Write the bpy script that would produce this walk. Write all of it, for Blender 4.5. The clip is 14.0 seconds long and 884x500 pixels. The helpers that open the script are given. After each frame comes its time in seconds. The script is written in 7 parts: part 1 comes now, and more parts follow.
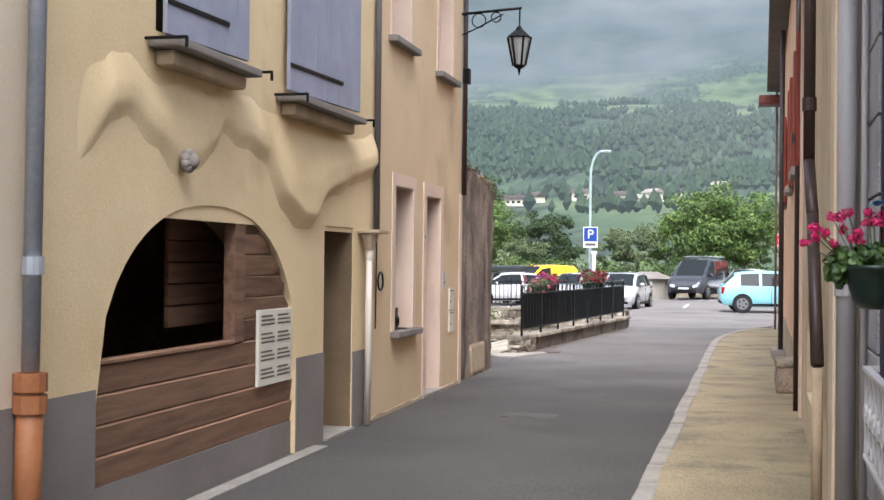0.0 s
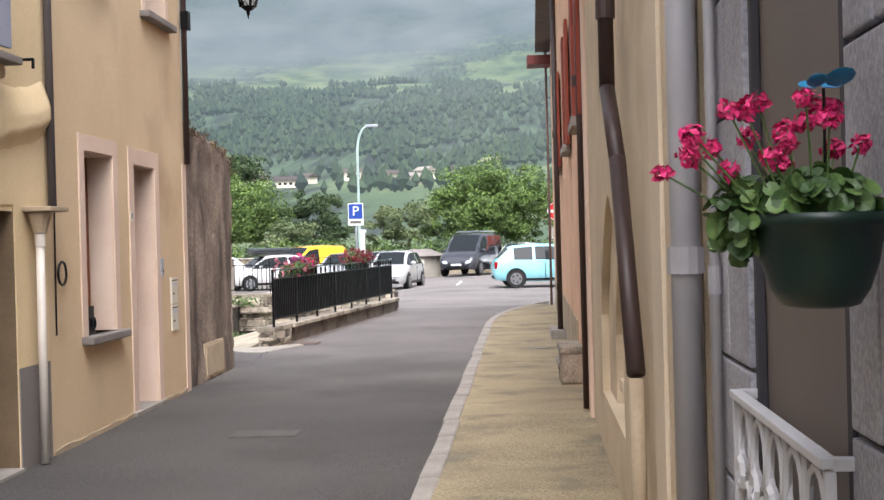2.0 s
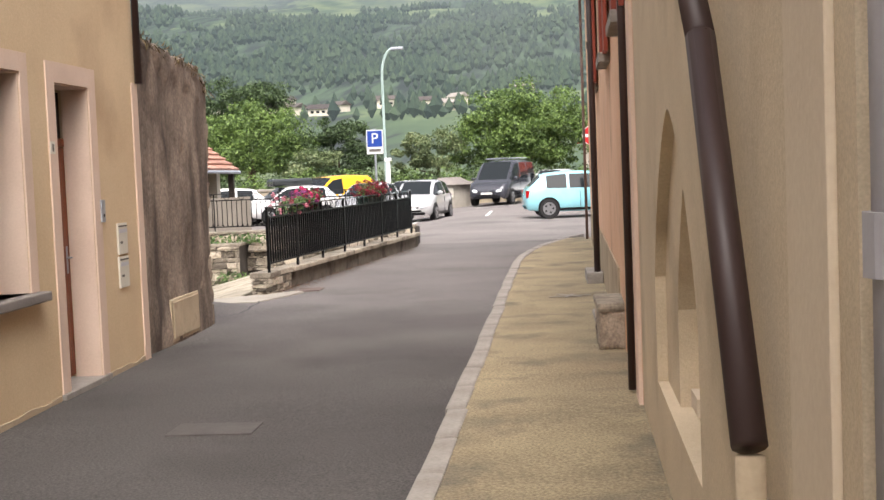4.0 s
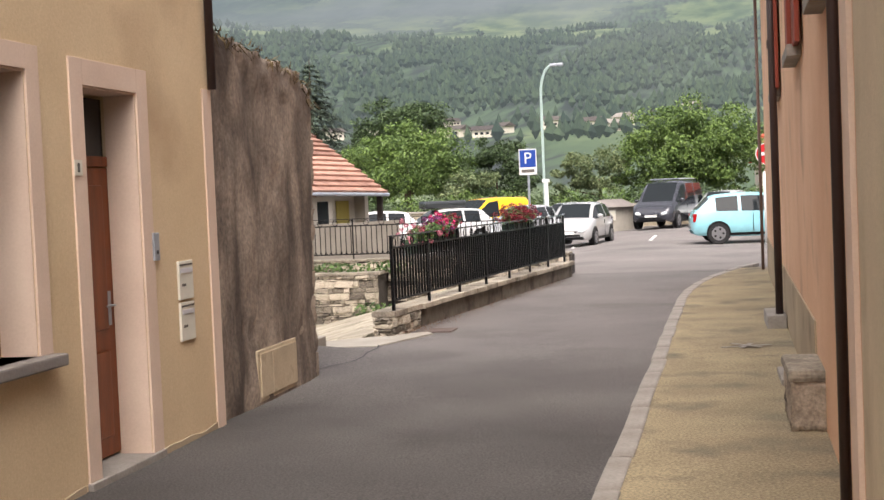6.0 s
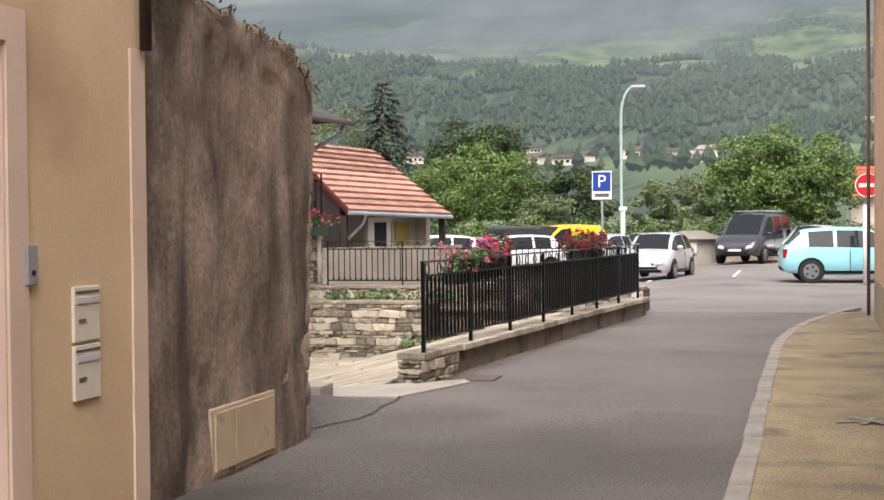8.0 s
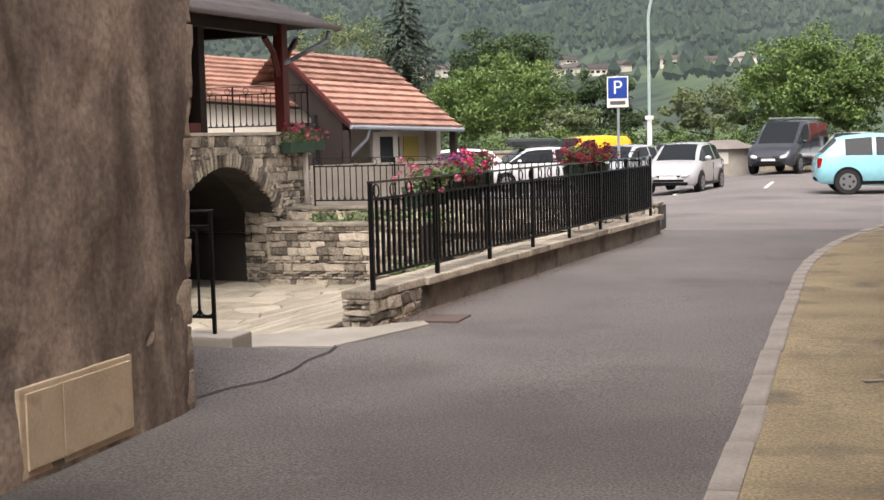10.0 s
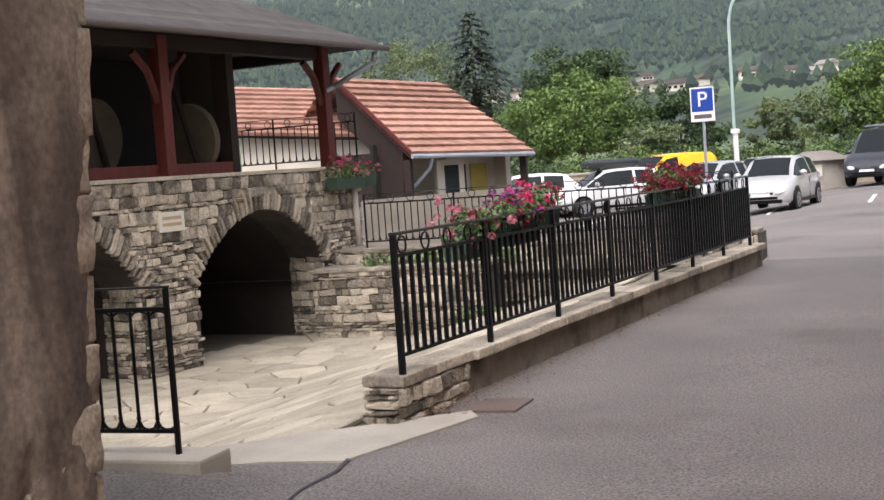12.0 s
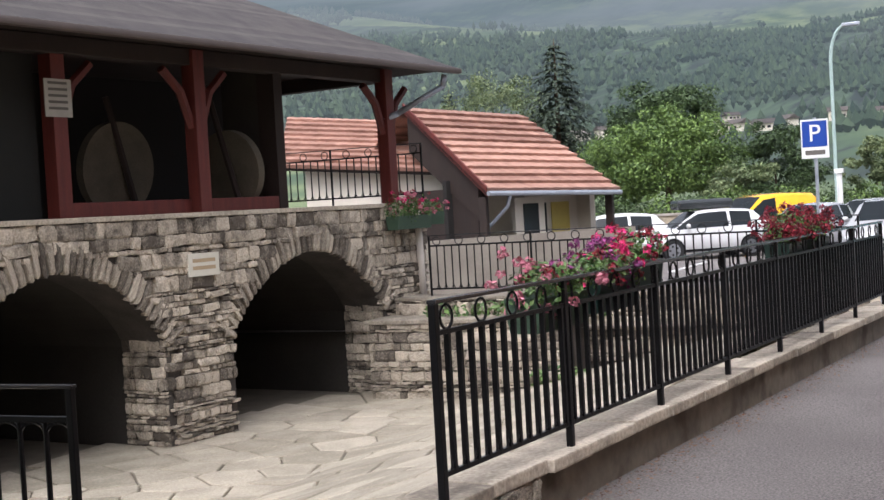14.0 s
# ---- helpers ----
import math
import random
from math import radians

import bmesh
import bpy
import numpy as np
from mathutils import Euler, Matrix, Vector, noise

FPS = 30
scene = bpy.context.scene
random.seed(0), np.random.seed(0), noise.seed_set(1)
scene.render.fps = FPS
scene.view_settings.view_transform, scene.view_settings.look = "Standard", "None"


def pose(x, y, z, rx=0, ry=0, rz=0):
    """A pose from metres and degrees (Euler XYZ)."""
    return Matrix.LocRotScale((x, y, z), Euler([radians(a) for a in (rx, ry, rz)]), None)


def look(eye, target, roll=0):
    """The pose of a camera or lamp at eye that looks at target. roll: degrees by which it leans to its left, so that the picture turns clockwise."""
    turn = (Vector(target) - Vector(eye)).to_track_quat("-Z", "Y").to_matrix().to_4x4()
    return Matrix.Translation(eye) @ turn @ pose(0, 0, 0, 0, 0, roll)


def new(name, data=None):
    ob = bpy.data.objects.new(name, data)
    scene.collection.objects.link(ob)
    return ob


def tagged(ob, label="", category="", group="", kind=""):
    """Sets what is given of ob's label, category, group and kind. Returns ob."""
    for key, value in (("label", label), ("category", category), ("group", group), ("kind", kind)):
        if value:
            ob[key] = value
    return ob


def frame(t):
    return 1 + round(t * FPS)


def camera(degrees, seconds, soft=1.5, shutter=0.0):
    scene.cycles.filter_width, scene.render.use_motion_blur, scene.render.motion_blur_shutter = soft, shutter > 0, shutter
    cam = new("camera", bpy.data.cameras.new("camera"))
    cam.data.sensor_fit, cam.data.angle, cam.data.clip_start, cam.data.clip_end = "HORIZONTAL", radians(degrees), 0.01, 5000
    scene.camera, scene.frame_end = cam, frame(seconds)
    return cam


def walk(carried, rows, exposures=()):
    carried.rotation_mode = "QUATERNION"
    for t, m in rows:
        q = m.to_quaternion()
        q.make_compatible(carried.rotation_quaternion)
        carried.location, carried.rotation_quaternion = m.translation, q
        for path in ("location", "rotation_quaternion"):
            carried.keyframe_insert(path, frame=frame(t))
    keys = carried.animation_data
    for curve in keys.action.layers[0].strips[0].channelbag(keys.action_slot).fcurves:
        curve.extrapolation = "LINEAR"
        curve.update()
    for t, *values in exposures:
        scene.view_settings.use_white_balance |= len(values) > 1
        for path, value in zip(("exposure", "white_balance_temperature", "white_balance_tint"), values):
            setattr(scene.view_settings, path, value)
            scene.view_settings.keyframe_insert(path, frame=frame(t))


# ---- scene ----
cam = camera(37.6, 14.0)
PATH = [
    (0, (1.012, -2.225, 1.749), (0.571, -0.274, 1.766), 0.6),
    (0.5, (0.981, -1.518, 1.78), (0.633, 0.451, 1.799), 0.0),
    (1, (0.981, -0.736, 1.754), (0.762, 1.252, 1.78), -0.4),
    (1.5, (0.973, -0.085, 1.768), (0.824, 1.91, 1.782), -0.9),
    (2, (0.977, 0.738, 1.718), (0.877, 2.735, 1.703), -1.5),
    (2.2, (0.978, 0.997, 1.708), (0.892, 2.995, 1.676), -1.3),
    (4.3, (1.107, 3.928, 1.765), (0.925, 5.916, 1.628), -2.3),
    (4.5, (1.116, 4.135, 1.752), (0.912, 6.119, 1.61), -2.2),
    (5, (1.121, 4.825, 1.735), (0.828, 6.799, 1.604), -2.3),
    (5.5, (1.077, 5.496, 1.761), (0.716, 7.46, 1.649), -2.4),
    (6, (1.059, 6.232, 1.776), (0.652, 8.188, 1.693), -2.4),
    (6.5, (1.033, 6.948, 1.763), (0.558, 8.89, 1.712), -2.3),
    (7, (0.961, 7.754, 1.751), (0.451, 9.688, 1.718), -2.2),
    (7.5, (0.843, 8.527, 1.719), (0.315, 10.455, 1.686), -1.7),
    (8, (0.799, 9.244, 1.685), (0.277, 11.174, 1.645), -0.5),
    (8.5, (0.822, 9.832, 1.681), (0.305, 11.764, 1.621), -0.1),
    (8.7, (0.865, 10.077, 1.662), (0.356, 12.009, 1.573), 0.2),
    (10.8, (0.958, 12.693, 1.654), (0.33, 14.584, 1.484), -2.9),
    (11, (0.885, 12.989, 1.694), (0.249, 14.879, 1.538), -3.1),
    (11.5, (0.66, 13.645, 1.704), (-0.018, 15.522, 1.57), -3.2),
    (12, (0.393, 14.339, 1.711), (-0.306, 16.209, 1.584), -4.1),
    (12.5, (0.121, 14.952, 1.697), (-0.585, 16.82, 1.583), -4.0),
    (13, (-0.041, 15.582, 1.671), (-0.77, 17.44, 1.555), -3.1),
    (13.5, (-0.244, 16.223, 1.701), (-1.012, 18.067, 1.607), -2.9),
    (14, (-0.431, 16.843, 1.719), (-1.243, 18.669, 1.657), -3.3),
]

EXPOSURES = [(0, 1.2, 6000, 12), (2.2, 1.24, 6200, 13), (5, 1.05, 6750, 14), (8, 0.9, 6700, 15), (11, 0.73, 6550, 15), (14, 0.68, 6050, 15)]
walk(cam, [(t, look(eye, target, roll)) for t, eye, target, roll in PATH], EXPOSURES)

# ---- sky and sun: an overcast midday ----
world = bpy.data.worlds.new("overcast_sky")
scene.world = world
world.use_nodes = True
wn, wl = world.node_tree.nodes, world.node_tree.links
sky = wn.new("ShaderNodeTexSky")
sky.sky_type, sky.sun_disc = "NISHITA", False
sky.sun_elevation, sky.sun_rotation = radians(57), radians(173)
sky.dust_density, sky.air_density = 6.0, 1.0
pale = wn.new("ShaderNodeHueSaturation")
pale.inputs["Saturation"].default_value = 0.25
wl.new(sky.outputs[0], pale.inputs["Color"])
wl.new(pale.outputs[0], wn["Background"].inputs[0])
wn["Background"].inputs[1].default_value = 0.15
sun = new("sun", bpy.data.lights.new("sun", "SUN"))
sun.data.energy, sun.data.angle, sun.data.color = 1.25, radians(45), (1.0, 0.95, 0.87)
sun.matrix_world = look((2.5, -22, 34), (0, 0, 0))

# ---- materials ----
def rgb(r, g, b):
    """Linear colour from the 0-255 numbers of a paint chart."""
    return tuple(((c / 255 + 0.055) / 1.055) ** 2.4 if c > 10 else c / 3294 for c in (r, g, b)) + (1.0,)


def surface(name, dark, light, scale=3.0, rough=0.85, bump=0.15, grain=60.0, metal=0.0, stretch=(1, 1, 1), stain=None, vary=0.0, island=0.0, speck=0.0, speck_scale=150.0):
    """A worn surface: two scales of colour noise, fine relief, an optional stain colour, aggregate specks, a shift from piece to piece."""
    m = bpy.data.materials.new(name)
    m.use_nodes = True
    n, l = m.node_tree.nodes, m.node_tree.links
    b = n["Principled BSDF"]
    tc, mp = n.new("ShaderNodeTexCoord"), n.new("ShaderNodeMapping")
    mp.inputs["Scale"].default_value = stretch
    l.new(tc.outputs["Object"], mp.inputs[0])
    big, fine = n.new("ShaderNodeTexNoise"), n.new("ShaderNodeTexNoise")
    big.inputs["Scale"].default_value, big.inputs["Detail"].default_value = scale, 6
    fine.inputs["Scale"].default_value, fine.inputs["Detail"].default_value = grain, 4
    l.new(mp.outputs[0], big.inputs[0]), l.new(mp.outputs[0], fine.inputs[0])
    ramp = n.new("ShaderNodeValToRGB")
    ramp.color_ramp.elements[0].position, ramp.color_ramp.elements[1].position = 0.3, 0.7
    ramp.color_ramp.elements[0].color, ramp.color_ramp.elements[1].color = dark, light
    mixv = n.new("ShaderNodeMath")
    mixv.operation = "MULTIPLY_ADD"
    mixv.inputs[1].default_value = 0.35
    l.new(fine.outputs[0], mixv.inputs[0])
    sub = n.new("ShaderNodeMath")
    sub.operation = "MULTIPLY_ADD"
    sub.inputs[1].default_value, sub.inputs[2].default_value = 0.65, 0.0
    l.new(big.outputs[0], sub.inputs[0])
    l.new(sub.outputs[0], mixv.inputs[2])
    last = mixv.outputs[0]
    if vary or island:
        src = n.new("ShaderNodeObjectInfo").outputs["Random"] if vary else n.new("ShaderNodeNewGeometry").outputs["Random Per Island"]
        shift = n.new("ShaderNodeMath")
        shift.operation = "MULTIPLY_ADD"
        shift.inputs[1].default_value = vary or island
        l.new(src, shift.inputs[0])
        less = n.new("ShaderNodeMath")
        less.operation = "SUBTRACT"
        less.inputs[1].default_value = (vary or island) / 2
        l.new(last, less.inputs[0]), l.new(less.outputs[0], shift.inputs[2])
        last = shift.outputs[0]
    l.new(last, ramp.inputs[0])
    out = ramp.outputs[0]
    if stain:
        colour, where, size, *own = stain
        spot = n.new("ShaderNodeTexNoise")
        spot.inputs["Scale"].default_value, spot.inputs["Detail"].default_value = size, 8
        if own:
            drawn = n.new("ShaderNodeMapping")
            drawn.inputs["Scale"].default_value = own[0]
            spot.inputs["Detail"].default_value, spot.inputs["Distortion"].default_value = 3.5, 0.6
            l.new(tc.outputs["Object"], drawn.inputs[0]), l.new(drawn.outputs[0], spot.inputs[0])
        else:
            l.new(mp.outputs[0], spot.inputs[0])
        cut = n.new("ShaderNodeMapRange")
        cut.inputs[1].default_value, cut.inputs[2].default_value = where, where + 0.18
        l.new(spot.outputs[0], cut.inputs[0])
        mix = n.new("ShaderNodeMixRGB")
        mix.inputs[2].default_value = colour
        l.new(cut.outputs[0], mix.inputs[0]), l.new(out, mix.inputs[1])
        out = mix.outputs[0]
    if speck:
        dots = n.new("ShaderNodeTexNoise")
        dots.inputs["Scale"].default_value, dots.inputs["Detail"].default_value = speck_scale, 2
        l.new(tc.outputs["Object"], dots.inputs[0])
        level = n.new("ShaderNodeMapRange")
        for i, v in enumerate((0.32, 0.68, 1 - speck, 1 + speck)):
            level.inputs[i + 1].default_value = v
        l.new(dots.outputs[0], level.inputs[0])
        times = n.new("ShaderNodeVectorMath")
        times.operation = "SCALE"
        l.new(out, times.inputs[0]), l.new(level.outputs[0], times.inputs["Scale"])
        out = times.outputs[0]
    l.new(out, b.inputs["Base Color"])
    b.inputs["Roughness"].default_value, b.inputs["Metallic"].default_value = rough, metal
    if bump:
        bp = n.new("ShaderNodeBump")
        bp.inputs["Strength"].default_value, bp.inputs["Distance"].default_value = bump, 0.02
        l.new(mixv.outputs[0], bp.inputs["Height"]), l.new(bp.outputs[0], b.inputs["Normal"])
    return m


def plain(name, colour, rough=0.5, metal=0.0):
    return surface(name, tuple(c * 0.88 for c in colour[:3]) + (1,), colour, 8, rough, 0.03, 120, metal)


plaster_ochre = surface("plaster_ochre", rgb(204, 181, 140), rgb(224, 203, 165), 1.1, 0.92, 0.3, 45, stain=(rgb(186, 163, 124), 0.56, 0.9), speck=0.06)
plaster_beige = surface("plaster_beige", rgb(194, 170, 136), rgb(214, 192, 158), 1.0, 0.92, 0.25, 45, stain=(rgb(176, 150, 120), 0.56, 0.7), speck=0.06)
plaster_cream = surface("plaster_cream", rgb(196, 180, 158), rgb(214, 200, 178), 1.0, 0.92, 0.2, 45)
plaster_grime = surface("plaster_grime", rgb(150, 134, 112), rgb(180, 162, 136), 1.4, 0.95, 0.3, 45, stain=(rgb(118, 104, 86), 0.55, 1.2))
plaster_drab = surface("plaster_drab", rgb(184, 168, 143), rgb(210, 194, 168), 1.2, 0.95, 0.35, 45, stain=(rgb(168, 152, 128), 0.54, 1.0), speck=0.1)
plaster_orange = surface("plaster_orange", rgb(206, 160, 127), rgb(228, 190, 158), 0.9, 0.93, 0.3, 40, stain=(rgb(178, 144, 119), 0.56, 1.1), speck=0.08)
surround_paint = surface("surround_paint", rgb(200, 176, 158), rgb(218, 196, 178), 2.0, 0.85, 0.1, 60)
plinth_grey = surface("plinth_grey", rgb(112, 106, 102), rgb(132, 125, 120), 1.5, 0.95, 0.3, 50)
asphalt = surface("asphalt", rgb(56, 53, 52), rgb(78, 75, 73), 0.45, 0.9, 0.5, 70, stain=(rgb(56, 53, 51), 0.56, 0.6), speck=0.48, speck_scale=62)
asphalt_pale = surface("asphalt_pale", rgb(104, 99, 97), rgb(128, 122, 119), 0.4, 0.9, 0.4, 60, stain=(rgb(88, 84, 83), 0.56, 0.35), speck=0.2, speck_scale=60)
pavement_mat = surface("pavement_ochre", rgb(112, 101, 82), rgb(160, 146, 117), 1.0, 0.95, 0.6, 40, stain=(rgb(94, 87, 76), 0.52, 1.3), speck=0.3, speck_scale=55)
kerb_stone = surface("kerb_stone", rgb(120, 114, 108), rgb(158, 152, 146), 3.0, 0.9, 0.4, 40)
threshold_concrete = surface("threshold_concrete", rgb(142, 137, 128), rgb(168, 162, 152), 2.0, 0.9, 0.2, 50)
ruin_render = surface("ruin_render", rgb(98, 87, 78), rgb(166, 150, 135), 2.2, 0.97, 1.0, 24, stain=(rgb(82, 71, 63), 0.46, 1.0, (1, 1.9, 0.5)), speck=0.2, speck_scale=26)
ruin_stone = surface("ruin_stone", rgb(116, 104, 93), rgb(178, 163, 146), 3.0, 0.96, 0.9, 30, stain=(rgb(78, 68, 60), 0.56, 4.0), speck=0.2, speck_scale=45)
stone_mat = surface("rubble_stone", rgb(84, 77, 69), rgb(194, 183, 166), 7.0, 0.93, 0.9, 40, vary=0.42, speck=0.22, speck_scale=45)
stone_mix = surface("rubble_stone_rest", rgb(84, 77, 69), rgb(194, 183, 166), 7.0, 0.93, 0.9, 40, island=0.42, speck=0.22, speck_scale=45)
mortar = surface("mortar", rgb(52, 48, 45), rgb(82, 76, 71), 4.0, 0.97, 0.5, 40)
flag_mat = surface("flagstone", rgb(134, 127, 112), rgb(178, 169, 152), 2.5, 0.85, 0.3, 30, vary=0.3, speck=0.14, speck_scale=50)
cap_mat = surface("cap_slab", rgb(116, 108, 97), rgb(182, 172, 156), 4.0, 0.9, 0.8, 24, vary=0.35, speck=0.2, speck_scale=40)
wood_plank = surface("wood_plank", rgb(92, 66, 50), rgb(142, 110, 88), 3.0, 0.8, 0.5, 40, stretch=(6, 0.5, 6), vary=0.35)
wood_dark = surface("wood_dark", rgb(28, 19, 15), rgb(46, 32, 25), 3.0, 0.8, 0.3, 40, stretch=(1, 1, 0.3))
wood_red = surface("wood_red", rgb(76, 28, 24), rgb(104, 42, 34), 3.0, 0.6, 0.2, 40, stretch=(4, 4, 0.5))
wood_door = surface("wood_door", rgb(96, 44, 18), rgb(136, 70, 32), 2.0, 0.45, 0.15, 30, stretch=(6, 6, 0.5))
shutter_paint = surface("shutter_paint", rgb(124, 128, 146), rgb(148, 152, 168), 3.0, 0.6, 0.1, 60)
shutter_rust = surface("shutter_rust", rgb(120, 46, 30), rgb(150, 66, 44), 3.0, 0.65, 0.1, 60)
block_grey = surface("cladding_grey", rgb(134, 134, 142), rgb(172, 172, 180), 2.2, 0.85, 0.6, 45, vary=0.25, speck=0.2, speck_scale=70)
joint_dark = plain("joint_dark", rgb(58, 56, 62), 0.9)
panel_taupe = surface("panel_taupe", rgb(92, 84, 80), rgb(108, 99, 94), 1.0, 0.6, 0.05, 60)
iron_black = plain("iron_black", (0.005, 0.005, 0.006, 1), 0.38)
iron_black.node_tree.nodes["Principled BSDF"].inputs["Specular IOR Level"].default_value = 0.18
iron_rail = plain("iron_rail", (0.02, 0.02, 0.022, 1), 0.22)
iron_white = plain("iron_white", rgb(196, 196, 200), 0.5)
zinc = surface("zinc_pipe", rgb(140, 146, 156), rgb(176, 182, 190), 4.0, 0.45, 0.05, 30, metal=0.4)
copper_brown = surface("brown_pipe", rgb(132, 82, 48), rgb(160, 104, 66), 4.0, 0.6, 0.05, 30)
pipe_brown = plain("pipe_brown", rgb(58, 42, 40), 0.5)
pipe_grey = plain("pipe_grey", rgb(160, 158, 162), 0.5)
pvc_white = plain("pvc_white", rgb(208, 200, 190), 0.5)
paper_white = plain("paper_white", rgb(214, 210, 196), 0.7)
ink_grey = plain("ink_grey", rgb(96, 92, 86), 0.8)
hatch_mat = surface("hatch_cream", rgb(166, 150, 126), rgb(196, 180, 154), 4.0, 0.8, 0.2, 40, stain=(rgb(124, 106, 84), 0.62, 4.0))
roof_tile = surface("terracotta_course", rgb(124, 90, 77), rgb(182, 142, 125), 2.5, 0.85, 0.3, 40, vary=0.3)
roof_slate = surface("slate_course", rgb(58, 54, 54), rgb(88, 82, 79), 3.0, 0.8, 0.3, 40, vary=0.35)
house_white = surface("house_white", rgb(196, 188, 174), rgb(220, 212, 198), 1.0, 0.9, 0.1, 50)
# near-black: shade inside loggia, porch and vent holes put into the colour
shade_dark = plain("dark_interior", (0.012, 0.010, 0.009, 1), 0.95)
# inner walls of vaults and loggia, darkened in colour for their shade
wall_inner_shaded = surface("inner_wall", rgb(42, 39, 36), rgb(60, 56, 51), 1.5, 0.95, 0.3, 30)
leaf_a = surface("leaf_green", (0.036, 0.076, 0.013, 1), (0.15, 0.235, 0.048, 1), 0.5, 0.6, 0, 20, island=0.5)
leaf_b = surface("leaf_deep", (0.018, 0.040, 0.012, 1), (0.058, 0.10, 0.028, 1), 0.5, 0.6, 0, 20, island=0.5)
leaf_c = surface("leaf_light", (0.07, 0.105, 0.04, 1), (0.18, 0.22, 0.095, 1), 0.5, 0.6, 0, 20, island=0.5)
needle = surface("needle", (0.014, 0.026, 0.016, 1), (0.045, 0.065, 0.036, 1), 0.5, 0.7, 0, 20, island=0.7)
bark = surface("bark", rgb(58, 46, 36), rgb(88, 72, 58), 6.0, 0.95, 0.6, 30)
plant_leaf = surface("plant_leaf", (0.03, 0.075, 0.015, 1), (0.11, 0.19, 0.05, 1), 4.0, 0.5, 0, 60, island=0.6)
petal_pink = surface("petal_pink", rgb(168, 16, 78), rgb(226, 44, 122), 6.0, 0.6, 0, 60, island=0.8)
petal_red = surface("petal_red", rgb(74, 7, 24), rgb(134, 16, 40), 6.0, 0.6, 0, 60, island=0.8)
petal_violet = surface("petal_violet", rgb(84, 22, 72), rgb(146, 62, 124), 6.0, 0.6, 0, 60, island=0.8)
petal_pale = surface("petal_pale", rgb(160, 88, 106), rgb(196, 126, 140), 6.0, 0.6, 0, 60, island=0.8)
pot_green = plain("pot_green", rgb(14, 40, 34), 0.4)
planter_green = plain("planter_green", rgb(52, 74, 58), 0.6)
blue_plastic = plain("blue_plastic", rgb(30, 130, 180), 0.4)
sign_blue = plain("sign_blue", rgb(18, 62, 150), 0.4)
sign_red = plain("sign_red", rgb(186, 24, 30), 0.4)
sign_white = plain("sign_white", rgb(228, 228, 226), 0.45)
tyre_mat, rim_mat = plain("tyre", (0.014, 0.014, 0.015, 1), 0.8), plain("rim", rgb(160, 162, 166), 0.3, 0.8)
car_glass = plain("car_glass", (0.018, 0.022, 0.025, 1), 0.06)
car_glass.node_tree.nodes["Principled BSDF"].inputs["Specular IOR Level"].default_value = 0.14
lamp_lens = plain("headlight_lens", rgb(205, 210, 214), 0.1)
tail_red = plain("tail_light_red", rgb(150, 12, 14), 0.2)
window_glass = plain("window_glass", (0.02, 0.024, 0.028, 1), 0.05)

# ---- mesh tools ----
def box(bm, x0, x1, y0, y1, z0, z1, bevel=0.0):
    m = Matrix.Translation(((x0 + x1) / 2, (y0 + y1) / 2, (z0 + z1) / 2)) @ Matrix.Diagonal((abs(x1 - x0), abs(y1 - y0), abs(z1 - z0), 1))
    made = bmesh.ops.create_cube(bm, size=1, matrix=m)["verts"]
    if bevel:
        edges = list({e for v in made for e in v.link_edges})
        bmesh.ops.bevel(bm, geom=edges, offset=bevel, segments=2, affect="EDGES", profile=0.6)
    return bm


def rod(bm, a, b, r0, r1=None, n=8):
    a, b = Vector(a), Vector(b)
    d = b - a
    m = Matrix.Translation((a + b) / 2) @ d.to_track_quat("Z", "Y").to_matrix().to_4x4()
    bmesh.ops.create_cone(bm, cap_ends=True, segments=n, radius1=r0, radius2=r0 if r1 is None else r1, depth=d.length, matrix=m)
    return bm


def tube(bm, pts, r, n=8):
    for a, b in zip(pts, pts[1:]):
        rod(bm, a, b, r, n=n)
    for p in pts[1:-1]:
        bmesh.ops.create_icosphere(bm, subdivisions=1, radius=r * 1.02, matrix=Matrix.Translation(p))
    return bm


def sweep(bm, pts, r, n=6, closed=False):
    """One bent round bar through all the points."""
    pts = [Vector(p) for p in pts]
    count, rows = len(pts), []
    side = None
    for i, p in enumerate(pts):
        a, b = (pts[i - 1], pts[(i + 1) % count]) if closed else (pts[max(0, i - 1)], pts[min(count - 1, i + 1)])
        d = (b - a).normalized()
        side = d.orthogonal().normalized() if side is None else (side - d * side.dot(d)).normalized()
        up = d.cross(side)
        rows.append([bm.verts.new(p + r * (math.cos(2 * math.pi * k / n) * side + math.sin(2 * math.pi * k / n) * up)) for k in range(n)])
    for a, b in zip(rows, rows[1:] + rows[:1] if closed else rows[1:]):
        for k in range(n):
            bm.faces.new([a[k], a[(k + 1) % n], b[(k + 1) % n], b[k]])
    if not closed:
        bm.faces.new(rows[0][::-1]), bm.faces.new(rows[-1])
    return bm


def ring(bm, centre, ax_u, ax_v, r, w, n=14):
    c, u, v = Vector(centre), Vector(ax_u), Vector(ax_v)
    return sweep(bm, [c + r * (math.cos(2 * math.pi * i / n) * u + math.sin(2 * math.pi * i / n) * v) for i in range(n)], w, 5, True)


def mesh_of(name, bm, material, smooth=False):
    bmesh.ops.recalc_face_normals(bm, faces=bm.faces)
    me = bpy.data.meshes.new(name)
    bm.to_mesh(me)
    bm.free()
    me.materials.append(material)
    if smooth:
        me.polygons.foreach_set("use_smooth", [True] * len(me.polygons))
    return me


